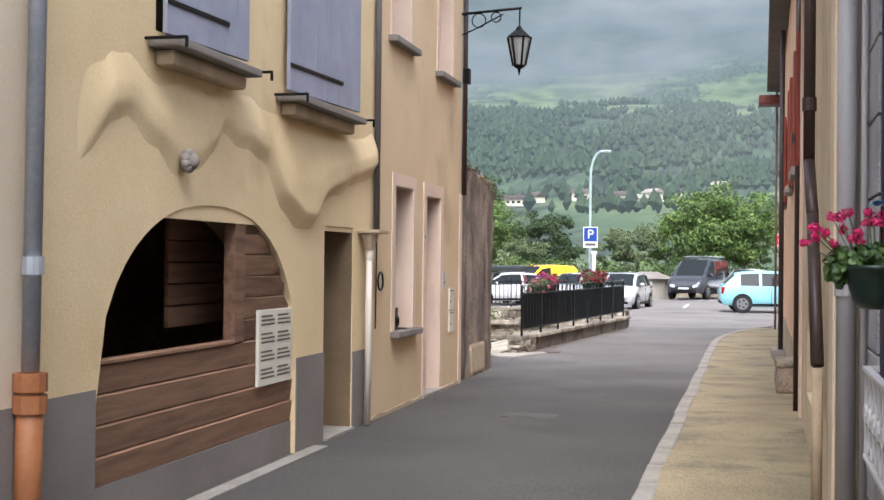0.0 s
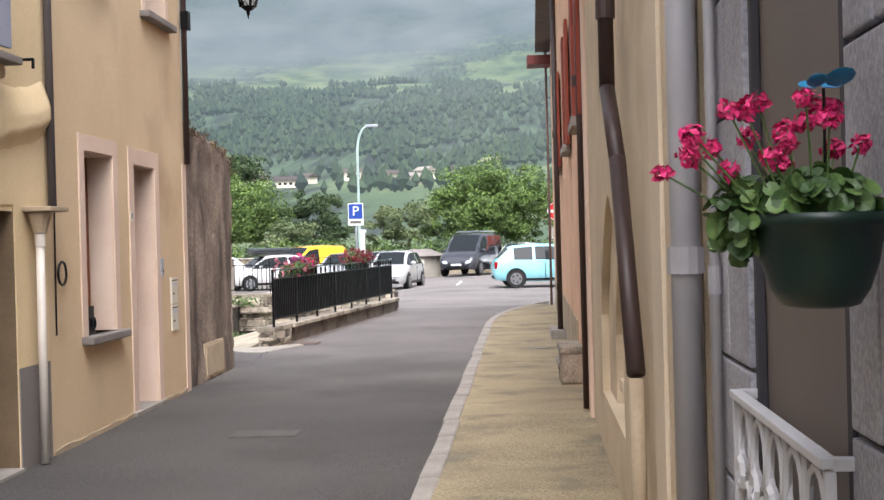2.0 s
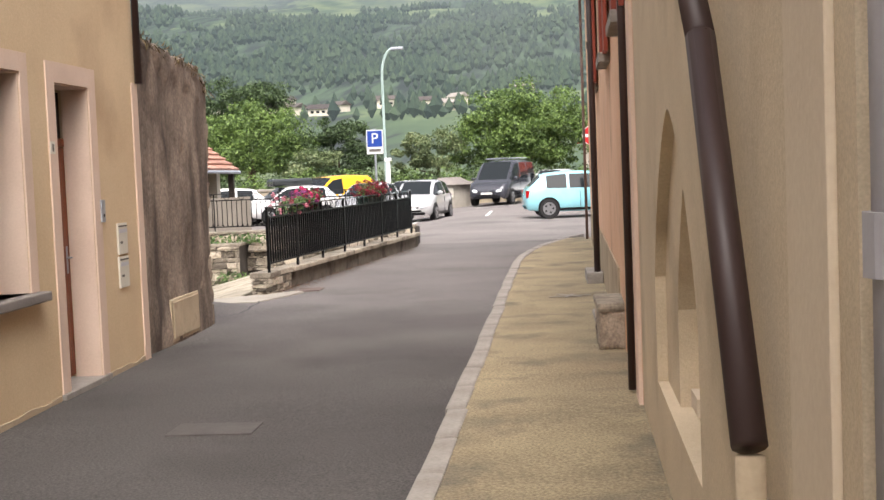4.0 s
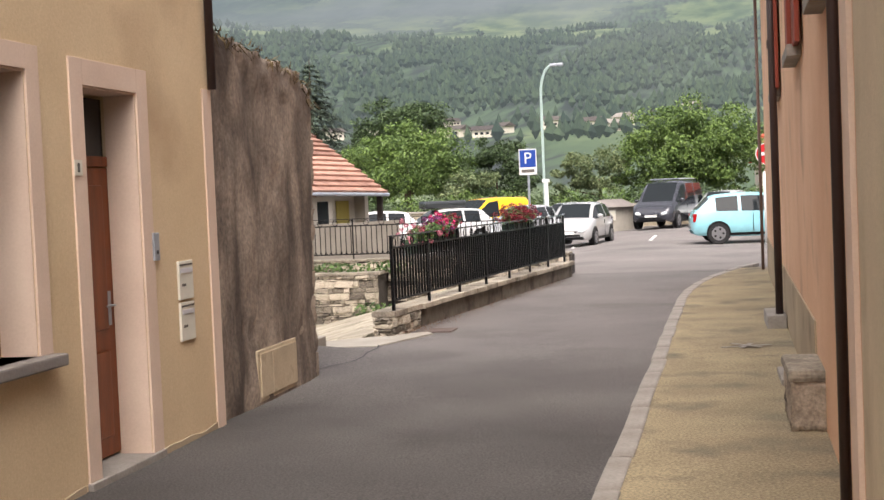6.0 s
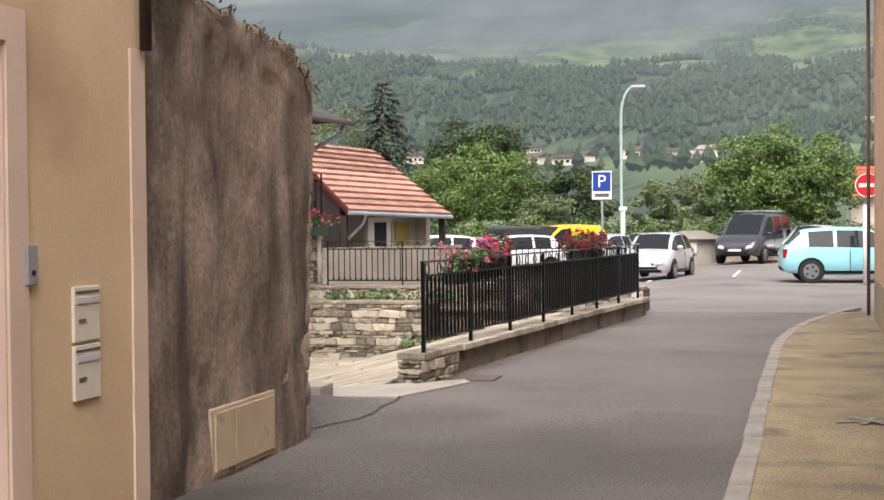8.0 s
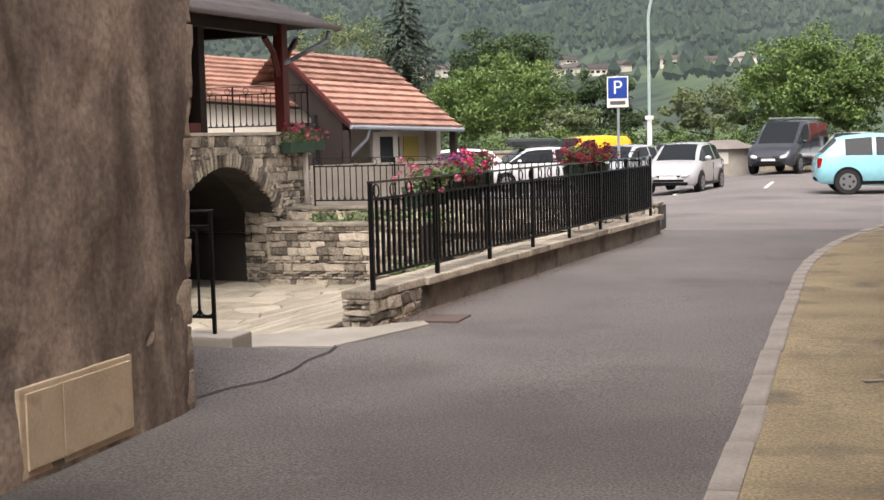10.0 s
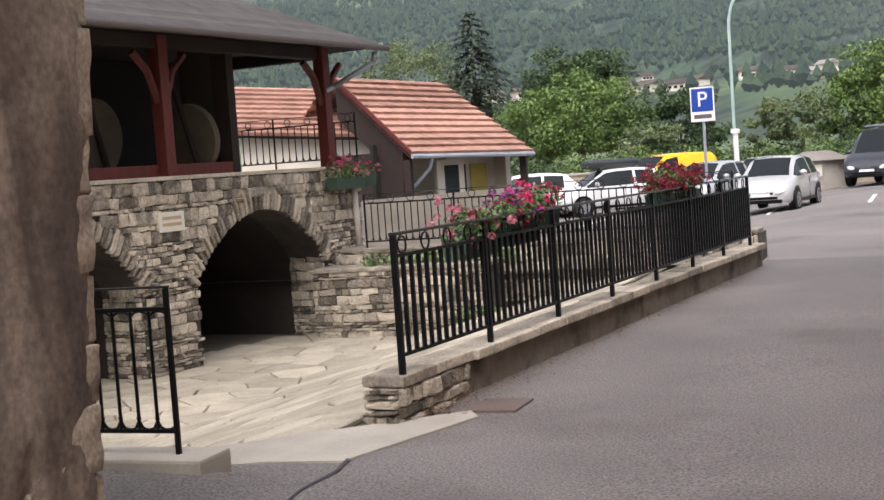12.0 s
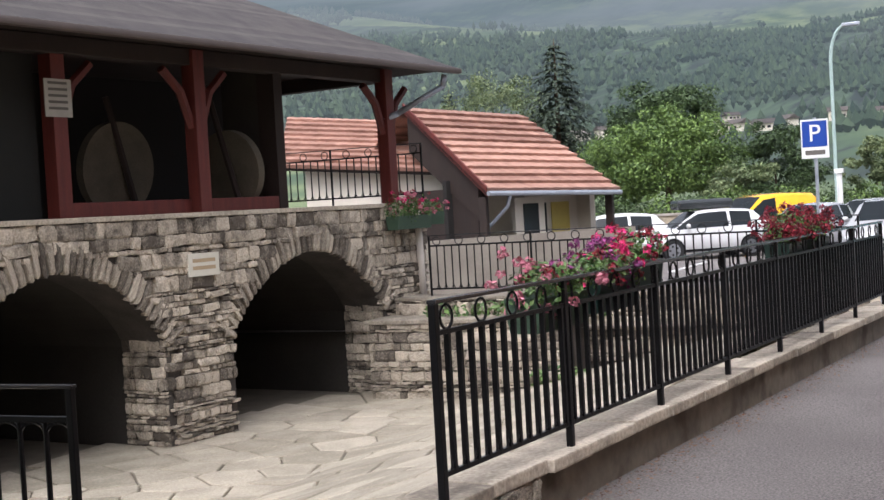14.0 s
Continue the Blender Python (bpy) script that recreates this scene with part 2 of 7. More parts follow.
def part(name, bm, material, parent, label="", smooth=False):
    ob = new(name, mesh_of(name, bm, material, smooth))
    ob.parent = parent
    if parent is not None and parent.parent is None:
        ob.matrix_parent_inverse = Matrix.Identity(4)
    return tagged(ob, label) if label else ob


def shared(name, mesh, parent, m):
    ob = new(name, mesh)
    ob.parent, ob.matrix_basis = parent, m
    return ob


def thing(name, label, category, at=(0, 0, 0), group="", kind="", turn=0):
    ob = new(name)
    ob.matrix_basis = pose(*at, 0, 0, turn)
    return tagged(ob, label, category, group, kind)


def B():
    return bmesh.new()


def wall_cells(bm, P, us, vs, solid, depth):
    """A wall of cells between the lines us and vs, as thick as depth, open where solid() says no. P maps u, v, w to the world."""
    on = {(i, j): solid((us[i] + us[i + 1]) / 2, (vs[j] + vs[j + 1]) / 2) for i in range(len(us) - 1) for j in range(len(vs) - 1)}
    cache = {}

    def vert(u, v, w):
        key = (round(u, 4), round(v, 4), w)
        if key not in cache:
            cache[key] = bm.verts.new(P(u, v, w))
        return cache[key]

    for (i, j), full in on.items():
        if not full:
            continue
        u0, u1, v0, v1 = us[i], us[i + 1], vs[j], vs[j + 1]
        for w in (0.0, -depth):
            bm.faces.new([vert(u0, v0, w), vert(u1, v0, w), vert(u1, v1, w), vert(u0, v1, w)])
        for di, dj, a, b in ((-1, 0, (u0, v0), (u0, v1)), (1, 0, (u1, v0), (u1, v1)), (0, -1, (u0, v0), (u1, v0)), (0, 1, (u0, v1), (u1, v1))):
            if not on.get((i + di, j + dj), False):
                bm.faces.new([vert(*a, 0.0), vert(*b, 0.0), vert(*b, -depth), vert(*a, -depth)])
    return bm


def arch_fill(bm, P, u0, u1, curve, top, depth, n=28):
    """The masonry between an arch's curve v = curve(s), s from 0 to 1, and the level top, with its soffit."""
    cols = []
    for i in range(n + 1):
        u, v = u0 + (u1 - u0) * i / n, min(curve(i / n), top - 0.001)
        cols.append([bm.verts.new(P(u, y, w)) for y, w in ((v, 0.0), (top, 0.0), (top, -depth), (v, -depth))])
    for a, b in zip(cols, cols[1:]):
        bm.faces.new([a[0], b[0], b[1], a[1]])
        bm.faces.new([a[3], b[3], b[2], a[2]])
        bm.faces.new([a[0], b[0], b[3], a[3]])
    return bm


def spread(lo, hi, step):
    n = max(1, round((hi - lo) / step))
    return [lo + (hi - lo) * i / n for i in range(n + 1)]


def letters(name, text, size, m, material, parent, thick=0.004):
    """Raised letters as a mesh, from the built-in font; m: where the text's middle lies, its face looking along +z."""
    cu = bpy.data.curves.new(name, "FONT")
    cu.body, cu.size, cu.align_x, cu.align_y, cu.extrude = text, size, "CENTER", "CENTER", thick
    tmp = new(name, cu)
    me = bpy.data.meshes.new_from_object(tmp.evaluated_get(bpy.context.evaluated_depsgraph_get()))
    bpy.data.objects.remove(tmp)
    me.materials.clear()
    me.materials.append(material)
    return shared(name, me, parent, m)


L = -2.85


def left(u, v, w):
    return (L + w, u, v)


def right(u, v, w):
    """The line of the houses across the street, which opens slightly along the walk."""
    return (1.49 + 0.0195 * u - w, u, v)


S_DIR = Vector((0.148, 0.989, 0))
S_OUT = Vector((0.989, -0.148, 0))


def stonewall(u, v, w):
    p = Vector((-9.62, 30.1, 0)) + S_DIR * (u - 30.1) + S_OUT * w
    return (p.x, p.y, v)


def court_z(x, y):
    """The yard falls away from the street towards the vaults."""
    s = min(1.0, max(0.0, (-3.6 - x) / 3.6))
    return -0.02 - 0.9 * s


# ---- ground, road, pavement ----
def slope_height(x, y):
    """The valley floor and the mountainside behind it."""
    r = math.hypot(x, y)
    if y < 90:
        return -1.6
    steps = ((90, -1.6), (140, 0.5), (300, 10), (600, 36), (1000, 98), (1600, 215), (2500, 440), (3800, 900))
    z = steps[-1][1]
    for (r0, z0), (r1, z1) in zip(steps, steps[1:]):
        if r <= r1:
            z = z0 + (z1 - z0) * max(0, r - r0) / (r1 - r0)
            break
    k = min(1.0, max(0.0, (r - 150) / 500))
    z += k * r * 0.012 * noise.fractal(Vector((x, y, 0)) / 420, 1.0, 2.0, 2)
    return z + k * 0.045 * r * noise.noise(Vector((x / 900 + 3.1, y / 900, 0.5)))


def backdrop_material(name="mountainside", woods_only=False):
    """Woods and meadows of the far mountainside; low cloud and distance haze are painted on as glow."""
    m = bpy.data.materials.new(name)
    m.use_nodes = True
    n, l = m.node_tree.nodes, m.node_tree.links
    b = n["Principled BSDF"]
    b.inputs["Roughness"].default_value = 1.0
    geo, sep = n.new("ShaderNodeNewGeometry"), n.new("ShaderNodeSeparateXYZ")
    l.new(geo.outputs["Position"], sep.inputs[0])

    def noise_node(scale, detail, stretch=(1, 1, 1)):
        mp, t = n.new("ShaderNodeMapping"), n.new("ShaderNodeTexNoise")
        mp.inputs["Scale"].default_value = stretch
        t.inputs["Scale"].default_value, t.inputs["Detail"].default_value = scale, detail
        l.new(geo.outputs["Position"], mp.inputs[0]), l.new(mp.outputs[0], t.inputs[0])
        return t.outputs[0]

    def ramp(src, a, b2, ca, cb):
        r = n.new("ShaderNodeValToRGB")
        r.color_ramp.elements[0].position, r.color_ramp.elements[1].position = a, b2
        r.color_ramp.elements[0].color, r.color_ramp.elements[1].color = ca, cb
        l.new(src, r.inputs[0])
        return r.outputs[0]

    def blend(f, a, c):
        x = n.new("ShaderNodeMixRGB")
        l.new(f, x.inputs[0]), l.new(a, x.inputs[1]), l.new(c, x.inputs[2])
        return x.outputs[0]

    woods = ramp(noise_node(0.17, 8, (1, 0.02, 0.62)), 0.38, 0.64, (0.003, 0.010, 0.008, 1), (0.055, 0.095, 0.045, 1))
    fields = ramp(noise_node(0.03, 7, (1, 0.02, 2.2)), 0.38, 0.62, (0.045, 0.082, 0.034, 1), (0.16, 0.205, 0.085, 1))
    belt = n.new("ShaderNodeValToRGB")
    scaled = n.new("ShaderNodeMath")
    scaled.operation, scaled.inputs[1].default_value = "DIVIDE", 500
    l.new(sep.outputs[2], scaled.inputs[0]), l.new(scaled.outputs[0], belt.inputs[0])
    # meadows lie on the valley edge and on the upper shelf, woods between them
    for k, (pos, v) in enumerate(((0.0, 0.60), (0.055, 0.60), (0.09, 0.30), (0.28, 0.35), (0.38, 0.55), (0.60, 0.54), (0.74, 0.34))):
        e = belt.color_ramp.elements[k] if k < 2 else belt.color_ramp.elements.new(pos)
        e.position, e.color = pos, (v, v, v, 1)
    add = n.new("ShaderNodeMath")
    l.new(noise_node(0.014, 9, (0.7, 0.02, 2.4)), add.inputs[0]), l.new(belt.outputs[0], add.inputs[1])
    clump = n.new("ShaderNodeMath")
    clump.operation, clump.inputs[1].default_value = "MULTIPLY_ADD", -0.22
    l.new(noise_node(0.11, 6, (1, 0.02, 1.2)), clump.inputs[0]), l.new(add.outputs[0], clump.inputs[2])
    where = ramp(clump.outputs[0], 0.875, 0.91, (0, 0, 0, 1), (1, 1, 1, 1))
    ground_colour = blend(where, woods, fields)
    if woods_only:
        ground_colour = ramp(geo.outputs["Random Per Island"], 0.0, 1.0, (0.012, 0.028, 0.018, 1), (0.050, 0.080, 0.038, 1))
    # low cloud on the upper slope, painted as a pale glow
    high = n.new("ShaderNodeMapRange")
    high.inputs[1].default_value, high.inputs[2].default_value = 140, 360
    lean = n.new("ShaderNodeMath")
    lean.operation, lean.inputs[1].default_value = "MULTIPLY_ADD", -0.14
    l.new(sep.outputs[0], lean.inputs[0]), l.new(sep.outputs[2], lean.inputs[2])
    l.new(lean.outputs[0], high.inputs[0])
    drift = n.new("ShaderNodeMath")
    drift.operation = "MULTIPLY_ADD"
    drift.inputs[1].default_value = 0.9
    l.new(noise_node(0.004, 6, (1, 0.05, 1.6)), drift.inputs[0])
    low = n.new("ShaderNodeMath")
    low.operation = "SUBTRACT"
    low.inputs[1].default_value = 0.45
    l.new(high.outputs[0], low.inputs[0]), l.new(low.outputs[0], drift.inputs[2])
    # haze that thickens with distance, painted with the same glow
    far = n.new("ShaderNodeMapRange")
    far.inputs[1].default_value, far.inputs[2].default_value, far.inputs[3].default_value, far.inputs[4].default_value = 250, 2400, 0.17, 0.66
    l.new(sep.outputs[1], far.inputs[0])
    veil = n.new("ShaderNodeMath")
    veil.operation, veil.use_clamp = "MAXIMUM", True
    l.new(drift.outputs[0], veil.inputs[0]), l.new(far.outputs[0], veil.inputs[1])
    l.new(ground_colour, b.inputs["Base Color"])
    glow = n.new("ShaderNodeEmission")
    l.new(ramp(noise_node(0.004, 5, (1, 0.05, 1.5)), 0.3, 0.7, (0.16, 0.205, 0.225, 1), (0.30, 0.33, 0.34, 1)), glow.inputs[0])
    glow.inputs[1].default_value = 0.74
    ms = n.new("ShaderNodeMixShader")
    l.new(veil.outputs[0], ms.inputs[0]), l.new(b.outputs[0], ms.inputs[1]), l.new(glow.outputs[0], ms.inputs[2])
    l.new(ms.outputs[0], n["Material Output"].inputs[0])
    return m


bm = B()
rows = []
for r in list(np.geomspace(90, 3800, 120)):
    rows.append([bm.verts.new((r * math.sin(a), r * math.cos(a), slope_height(r * math.sin(a), r * math.cos(a)))) for a in np.linspace(-1.15, 0.85, 180)])
for a, b in zip(rows, rows[1:]):
    for i in range(len(a) - 1):
        bm.faces.new([a[i], a[i + 1], b[i + 1], b[i]])
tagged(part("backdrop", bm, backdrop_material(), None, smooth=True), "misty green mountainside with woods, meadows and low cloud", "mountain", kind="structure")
rng = random.Random(99)
verts, faces = [], []
while len(faces) < 8500 * 10:
    ang, r = rng.uniform(-0.52, 0.24), math.sqrt(rng.uniform(330 ** 2, 1750 ** 2))
    x, y = r * math.sin(ang), r * math.cos(ang)
    z = slope_height(x, y)
    open_ground = noise.noise(Vector((x / 95, y / 260, 7))) + 0.5 * noise.noise(Vector((x / 40, y / 90, 3)))
    limit = (-0.55 if r < 520 else -0.15) if z < 36 else (0.24 if z < 180 else -0.15)
    if open_ground > limit + rng.uniform(-0.1, 0.1):
        continue
    h, w = rng.uniform(5, 10) * (0.6 + r / 2600), rng.uniform(1.8, 3.4) * (0.6 + r / 2600)
    k = len(verts)
    turn = rng.uniform(0, 6)
    verts.append((x, y, z + h))
    verts += [(x + w * rng.uniform(0.7, 1.2) * math.cos(turn + i * 1.2566), y + w * math.sin(turn + i * 1.2566), z + h * rng.uniform(0.3, 0.55)) for i in range(5)]
    verts.append((x, y, z - 0.5))
    for i in range(5):
        faces += [(k, k + 1 + i, k + 1 + (i + 1) % 5), (k + 6, k + 1 + (i + 1) % 5, k + 1 + i)]
me = bpy.data.meshes.new("far_woods")
me.from_pydata(verts, [], faces)
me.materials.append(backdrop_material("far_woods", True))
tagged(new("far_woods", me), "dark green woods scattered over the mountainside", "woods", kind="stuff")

bm = B()
box(bm, -3000, 3000, -1500, 130, -2.2, -1.62)
tagged(part("ground", bm, surface("earth", rgb(70, 78, 50), rgb(96, 104, 66), 0.2, 1.0, 0.2, 5), None), "grassy earth under and around the town", "ground", kind="structure")


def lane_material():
    """The lane's asphalt: dimmer light between the houses is put into the colour, paler where it opens out."""
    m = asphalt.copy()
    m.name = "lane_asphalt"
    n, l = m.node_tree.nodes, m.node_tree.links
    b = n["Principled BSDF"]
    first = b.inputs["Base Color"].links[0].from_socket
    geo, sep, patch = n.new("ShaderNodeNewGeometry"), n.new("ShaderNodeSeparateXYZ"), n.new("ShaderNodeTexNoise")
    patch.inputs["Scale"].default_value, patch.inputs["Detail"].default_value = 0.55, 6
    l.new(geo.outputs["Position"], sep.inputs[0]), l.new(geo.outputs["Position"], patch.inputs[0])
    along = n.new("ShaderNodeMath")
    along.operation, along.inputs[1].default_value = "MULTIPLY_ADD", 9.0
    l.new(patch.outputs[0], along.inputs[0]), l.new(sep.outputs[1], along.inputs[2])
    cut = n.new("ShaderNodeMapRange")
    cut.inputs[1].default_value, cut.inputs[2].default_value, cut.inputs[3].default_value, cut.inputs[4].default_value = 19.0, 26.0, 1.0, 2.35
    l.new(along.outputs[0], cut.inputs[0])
    # brightness along the lane, multiplied into the asphalt's colour
    lane_light = n.new("ShaderNodeVectorMath")
    lane_light.operation = "SCALE"
    l.new(first, lane_light.inputs[0]), l.new(cut.outputs[0], lane_light.inputs["Scale"])
    l.new(lane_light.outputs[0], b.inputs["Base Color"])
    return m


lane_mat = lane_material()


def kerb_x(y):
    """The kerb runs straight and then bends away into the side street."""
    return 0.29 + 0.0115 * (y - 7.5) + (0.0165 * (y - 26) ** 2 if y > 26 else 0)


def road_profile(bm, ys, x_of_l, x_of_r, z, nx=10, wob=0.0):
    lines = []
    for y in ys:
        a, b = x_of_l(y), x_of_r(y)
        lines.append([bm.verts.new((a + (b - a) * i / nx, y, z + wob * noise.noise(Vector((a + (b - a) * i / nx, y, 0)) * 0.6))) for i in range(nx + 1)])
    for a, b in zip(lines, lines[1:]):
        for i in range(nx):
            bm.faces.new([a[i], a[i + 1], b[i + 1], b[i]])
    return bm


def lane_left(y):
    return L - 0.1 if y < 19 else (-4.4 if y < 21.2 else -3.15 + 0.112 * (y - 22.2))


bm = road_profile(B(), spread(-14, 34.0, 0.5), lane_left, kerb_x, 0.0, 10, 0.012)
for v in bm.verts:
    if 19.2 < v.co.y < 20.8:
        v.co.z += 0.13 * min(1.0, max(0.0, (-2.9 - v.co.x) / 0.6))
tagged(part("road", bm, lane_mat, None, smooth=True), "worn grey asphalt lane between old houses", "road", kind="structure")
def park_z(x):
    """The car park dips a little behind the yard."""
    return -0.24 * min(1.0, max(0.0, (-1.5 - x) / 3.0))


bm = road_profile(B(), spread(33.9, 110, 2.0), lambda y: -70, lambda y: 70, -0.012, 140, 0.02)
for v in bm.verts:
    v.co.z += park_z(v.co.x) * min(1.0, max(0.0, (v.co.y - 35) / 5))
tagged(part("car_park", bm, asphalt_pale, None, smooth=True), "pale grey asphalt car park surface", "car park", kind="structure")
bm = road_profile(B(), spread(-14, 33.4, 0.4), lambda y: kerb_x(y) + 0.13, lambda y: max(1.5 + 0.0195 * y + 0.05, kerb_x(y) + 0.14), 0.055, 8, 0.012)
tagged(part("pavement", bm, pavement_mat, None, smooth=True), "stained ochre pavement beside the houses", "pavement", kind="structure")

kerb = tagged(new("kerb"), "worn pale stone kerb along the pavement", "kerb", kind="structure")
y = -13.0
while y < 34.5:
    ln = 0.95 if y < 24 else 0.45
    x0, x1 = kerb_x(y), kerb_x(y + ln)
    bm = box(B(), 0, 0.15, 0, math.hypot(x1 - x0, ln) - 0.012, -0.1, 0.07 + random.uniform(-0.006, 0.006), 0.02)
    part("kerb_stone", bm, kerb_stone, kerb).matrix_basis = pose(x0 + random.uniform(-0.01, 0.01), y, random.uniform(-0.006, 0.004), 0, random.uniform(-2, 2), random.uniform(-0.5, 0.5) - math.degrees(math.atan2(x1 - x0, ln)))
    y += ln

# ---- houses along the lane ----
def arch_curve(spring, apex, power=2.3):
    return lambda s: spring + (apex - spring) * (1 - abs(2 * s - 1) ** power) ** (1 / power)


def facade(name, label, P, u0, u1, height, holes, material, depth=0.45, extra=()):
    """A house front with through openings; holes: (u0, u1, v0, v1)."""
    us = sorted({u0, u1, *(h[0] for h in holes), *(h[1] for h in holes)})
    vs = sorted({-0.15, height, *(h[2] for h in holes), *(h[3] for h in holes)})
    vs = [v for v in vs if v >= -0.15]
    bm = wall_cells(B(), P, us, vs, lambda u, v: not any(h[0] < u < h[1] and h[2] < v < h[3] for h in holes), depth)
    for e in extra:
        arch_fill(bm, P, *e, depth)
    house = thing(name, label, "house", kind="structure")
    part("wall", bm, material, house)
    return house


def P_box(bm, P, u0, u1, v0, v1, w0, w1, bevel=0.0):
    """A box in a wall's own directions, by shearing a plain box into them."""
    start = set(bm.verts)
    box(bm, u0, u1, v0, v1, w0, w1, bevel)
    for vert in set(bm.verts) - start:
        vert.co = P(*vert.co)
    return bm


def body_behind(house, P, u0, u1, height, material, depth=6.0):
    """Side walls, back and roof that close a house behind its front."""
    bm = B()
    P_box(bm, P, u0 + 0.01, u0 + 0.3, -0.15, height, -depth, -0.46)
    P_box(bm, P, u1 - 0.3, u1 - 0.01, -0.15, height, -depth, -0.46)
    P_box(bm, P, u0 + 0.31, u1 - 0.31, -0.15, height, -depth, -depth + 0.3)
    part("side_wall", bm, material, house)
    bm = B()
    P_box(bm, P, u0 - 0.1, u1 + 0.1, height, height + 0.18, -depth - 0.2, 0.35, 0.02)
    part("roof", bm, roof_slate, house)


ARCH = (5.15, 8.92)
house_a = facade("house_ochre", "ochre plastered house with a wide timber-filled arch", left, 4.38, 11.38, 7.6,
                 [(ARCH[0], ARCH[1], -0.15, 2.16), (9.72, 10.68, -0.15, 2.08), (5.95, 7.1, 3.3, 4.9), (8.6, 9.75, 3.3, 4.9)], plaster_ochre,
                 extra=[(ARCH[0], ARCH[1], arch_curve(0.75, 2.15), 2.16)])
body_behind(house_a, left, 4.38, 11.38, 7.6, plaster_ochre)
house_b = facade("house_beige", "beige plastered house with painted window and door surrounds", left, 11.38, 16.08, 7.6,
                 [(12.36, 13.22, 0.93, 2.62), (13.92, 14.72, 0.0, 2.58), (12.16, 13.0, 4.32, 5.9), (14.52, 15.36, 4.25, 5.9)], plaster_beige)
body_behind(house_b, left, 11.38, 16.08, 7.6, plaster_beige)
house_c = facade("house_cream", "cream plastered house beside the ochre one", left, -9.0, 4.38, 6.0, [], plaster_cream)
body_behind(house_c, left, -9.0, 4.38, 6.0, plaster_cream)
# grey painted bases
for house, a, b, top in ((house_a, 4.38, ARCH[0], 0.93), (house_a, ARCH[1], 9.72, 0.86), (house_a, 10.68, 11.36, 0.8), (house_c, -9.0, 4.3, 0.92)):
    part("base", P_box(B(), left, a + 0.004, b - 0.004, -0.1, top, 0.0, 0.012), plinth_grey, house, "grey painted base")


DRIP = ((4.85, 2.32), (5.3, 2.74), (5.55, 2.77), (6.05, 2.6), (6.45, 2.45), (7.0, 2.68), (7.12, 2.84), (7.5, 2.76), (8.1, 2.68), (8.45, 2.33), (8.9, 2.17), (9.3, 2.16), (9.6, 2.42), (10.4, 2.60), (11.4, 2.80))


def swelling(u, v):
    """Swollen plaster draped above the arch: rounded on top, with a ragged drip edge below."""
    edge = np.interp(u, [p[0] for p in DRIP], [p[1] for p in DRIP]) + 0.04 * noise.noise(Vector((u * 3.3, 0, 4)))
    top = max(edge + 0.34, 3.02 if u > 8.0 else 2.98 + 0.1 * noise.noise(Vector((u * 1.3, 7, 0))))
    deep = 0.055 + 0.02 * noise.noise(Vector((u * 1.7, v * 1.3, 1))) + 0.04 * min(1.0, max(0.0, (u - 8.0) / 0.7))
    deep *= min(1.0, max(0.0, (u - 4.8) / 0.5))
    if v >= top:
        return -0.012
    if v >= edge:
        return -0.012 + deep * min(1.0, (top - v) / (top - edge) * 1.5) ** 0.7
    return -0.012 + deep * max(0.0, 1 - (edge - v) / (0.16 + 0.12 * abs(noise.noise(Vector((u * 2, 3, 3)))))) ** 1.3


bm = B()
us, vs = spread(4.82, 11.36, 0.045), spread(2.03, 3.14, 0.03)
grid = [[bm.verts.new(left(u, v, swelling(u, v))) for v in vs] for u in us]
for a, b in zip(grid, grid[1:]):
    for i in range(len(vs) - 1):
        bm.faces.new([a[i], a[i + 1], b[i + 1], b[i]])
for i in range(len(vs) - 1):
    last = grid[-1]
    bm.faces.new([last[i], last[i + 1], bm.verts.new(left(us[-1], vs[i + 1], -0.02)), bm.verts.new(left(us[-1], vs[i], -0.02))])
part("plaster_swelling", bm, plaster_ochre, house_a, "rough swollen plaster relief", smooth=True)
bm = B()
for i in range(9):
    a = i * 2 * math.pi / 9
    bmesh.ops.create_icosphere(bm, subdivisions=2, radius=0.04, matrix=Matrix.Translation(left(6.36 + 0.05 * math.cos(a), 2.44 + 0.05 * math.sin(a), 0.07)))
bmesh.ops.create_icosphere(bm, subdivisions=2, radius=0.055, matrix=Matrix.Translation(left(6.36, 2.44, 0.1)))
part("rosette", bm, kerb_stone, house_a, "pale plaster rosette", smooth=True)

# crumbling plaster along the foot of the walls
for house, a, b in ((house_a, 8.95, 9.7), (house_a, 10.7, 11.35), (house_b, 11.42, 13.7), (house_b, 14.92, 16.05)):
    bm = B()
    cols = [[bm.verts.new(left(u, v, w)) for v, w in ((-0.05, 0.012), (max(0.02, 0.04 + 0.03 * noise.noise(Vector((u * 3.1, 2, 0)))), 0.010), (max(0.025, 0.045 + 0.03 * noise.noise(Vector((u * 3.1, 2, 0)))), -0.004))] for u in spread(a, b, 0.05)]
    for p, q in zip(cols, cols[1:]):
        bm.faces.new([p[0], q[0], q[1], p[1]]), bm.faces.new([p[1], q[1], q[2], p[2]])
    part("crumbled_foot", bm, plaster_grime, house, "crumbled grey plaster foot")

# timber filling of the arch
infill = thing("timber_screen", "weathered brown plank screen filling a garage arch", "screen")
inside = arch_curve(0.75, 2.15)


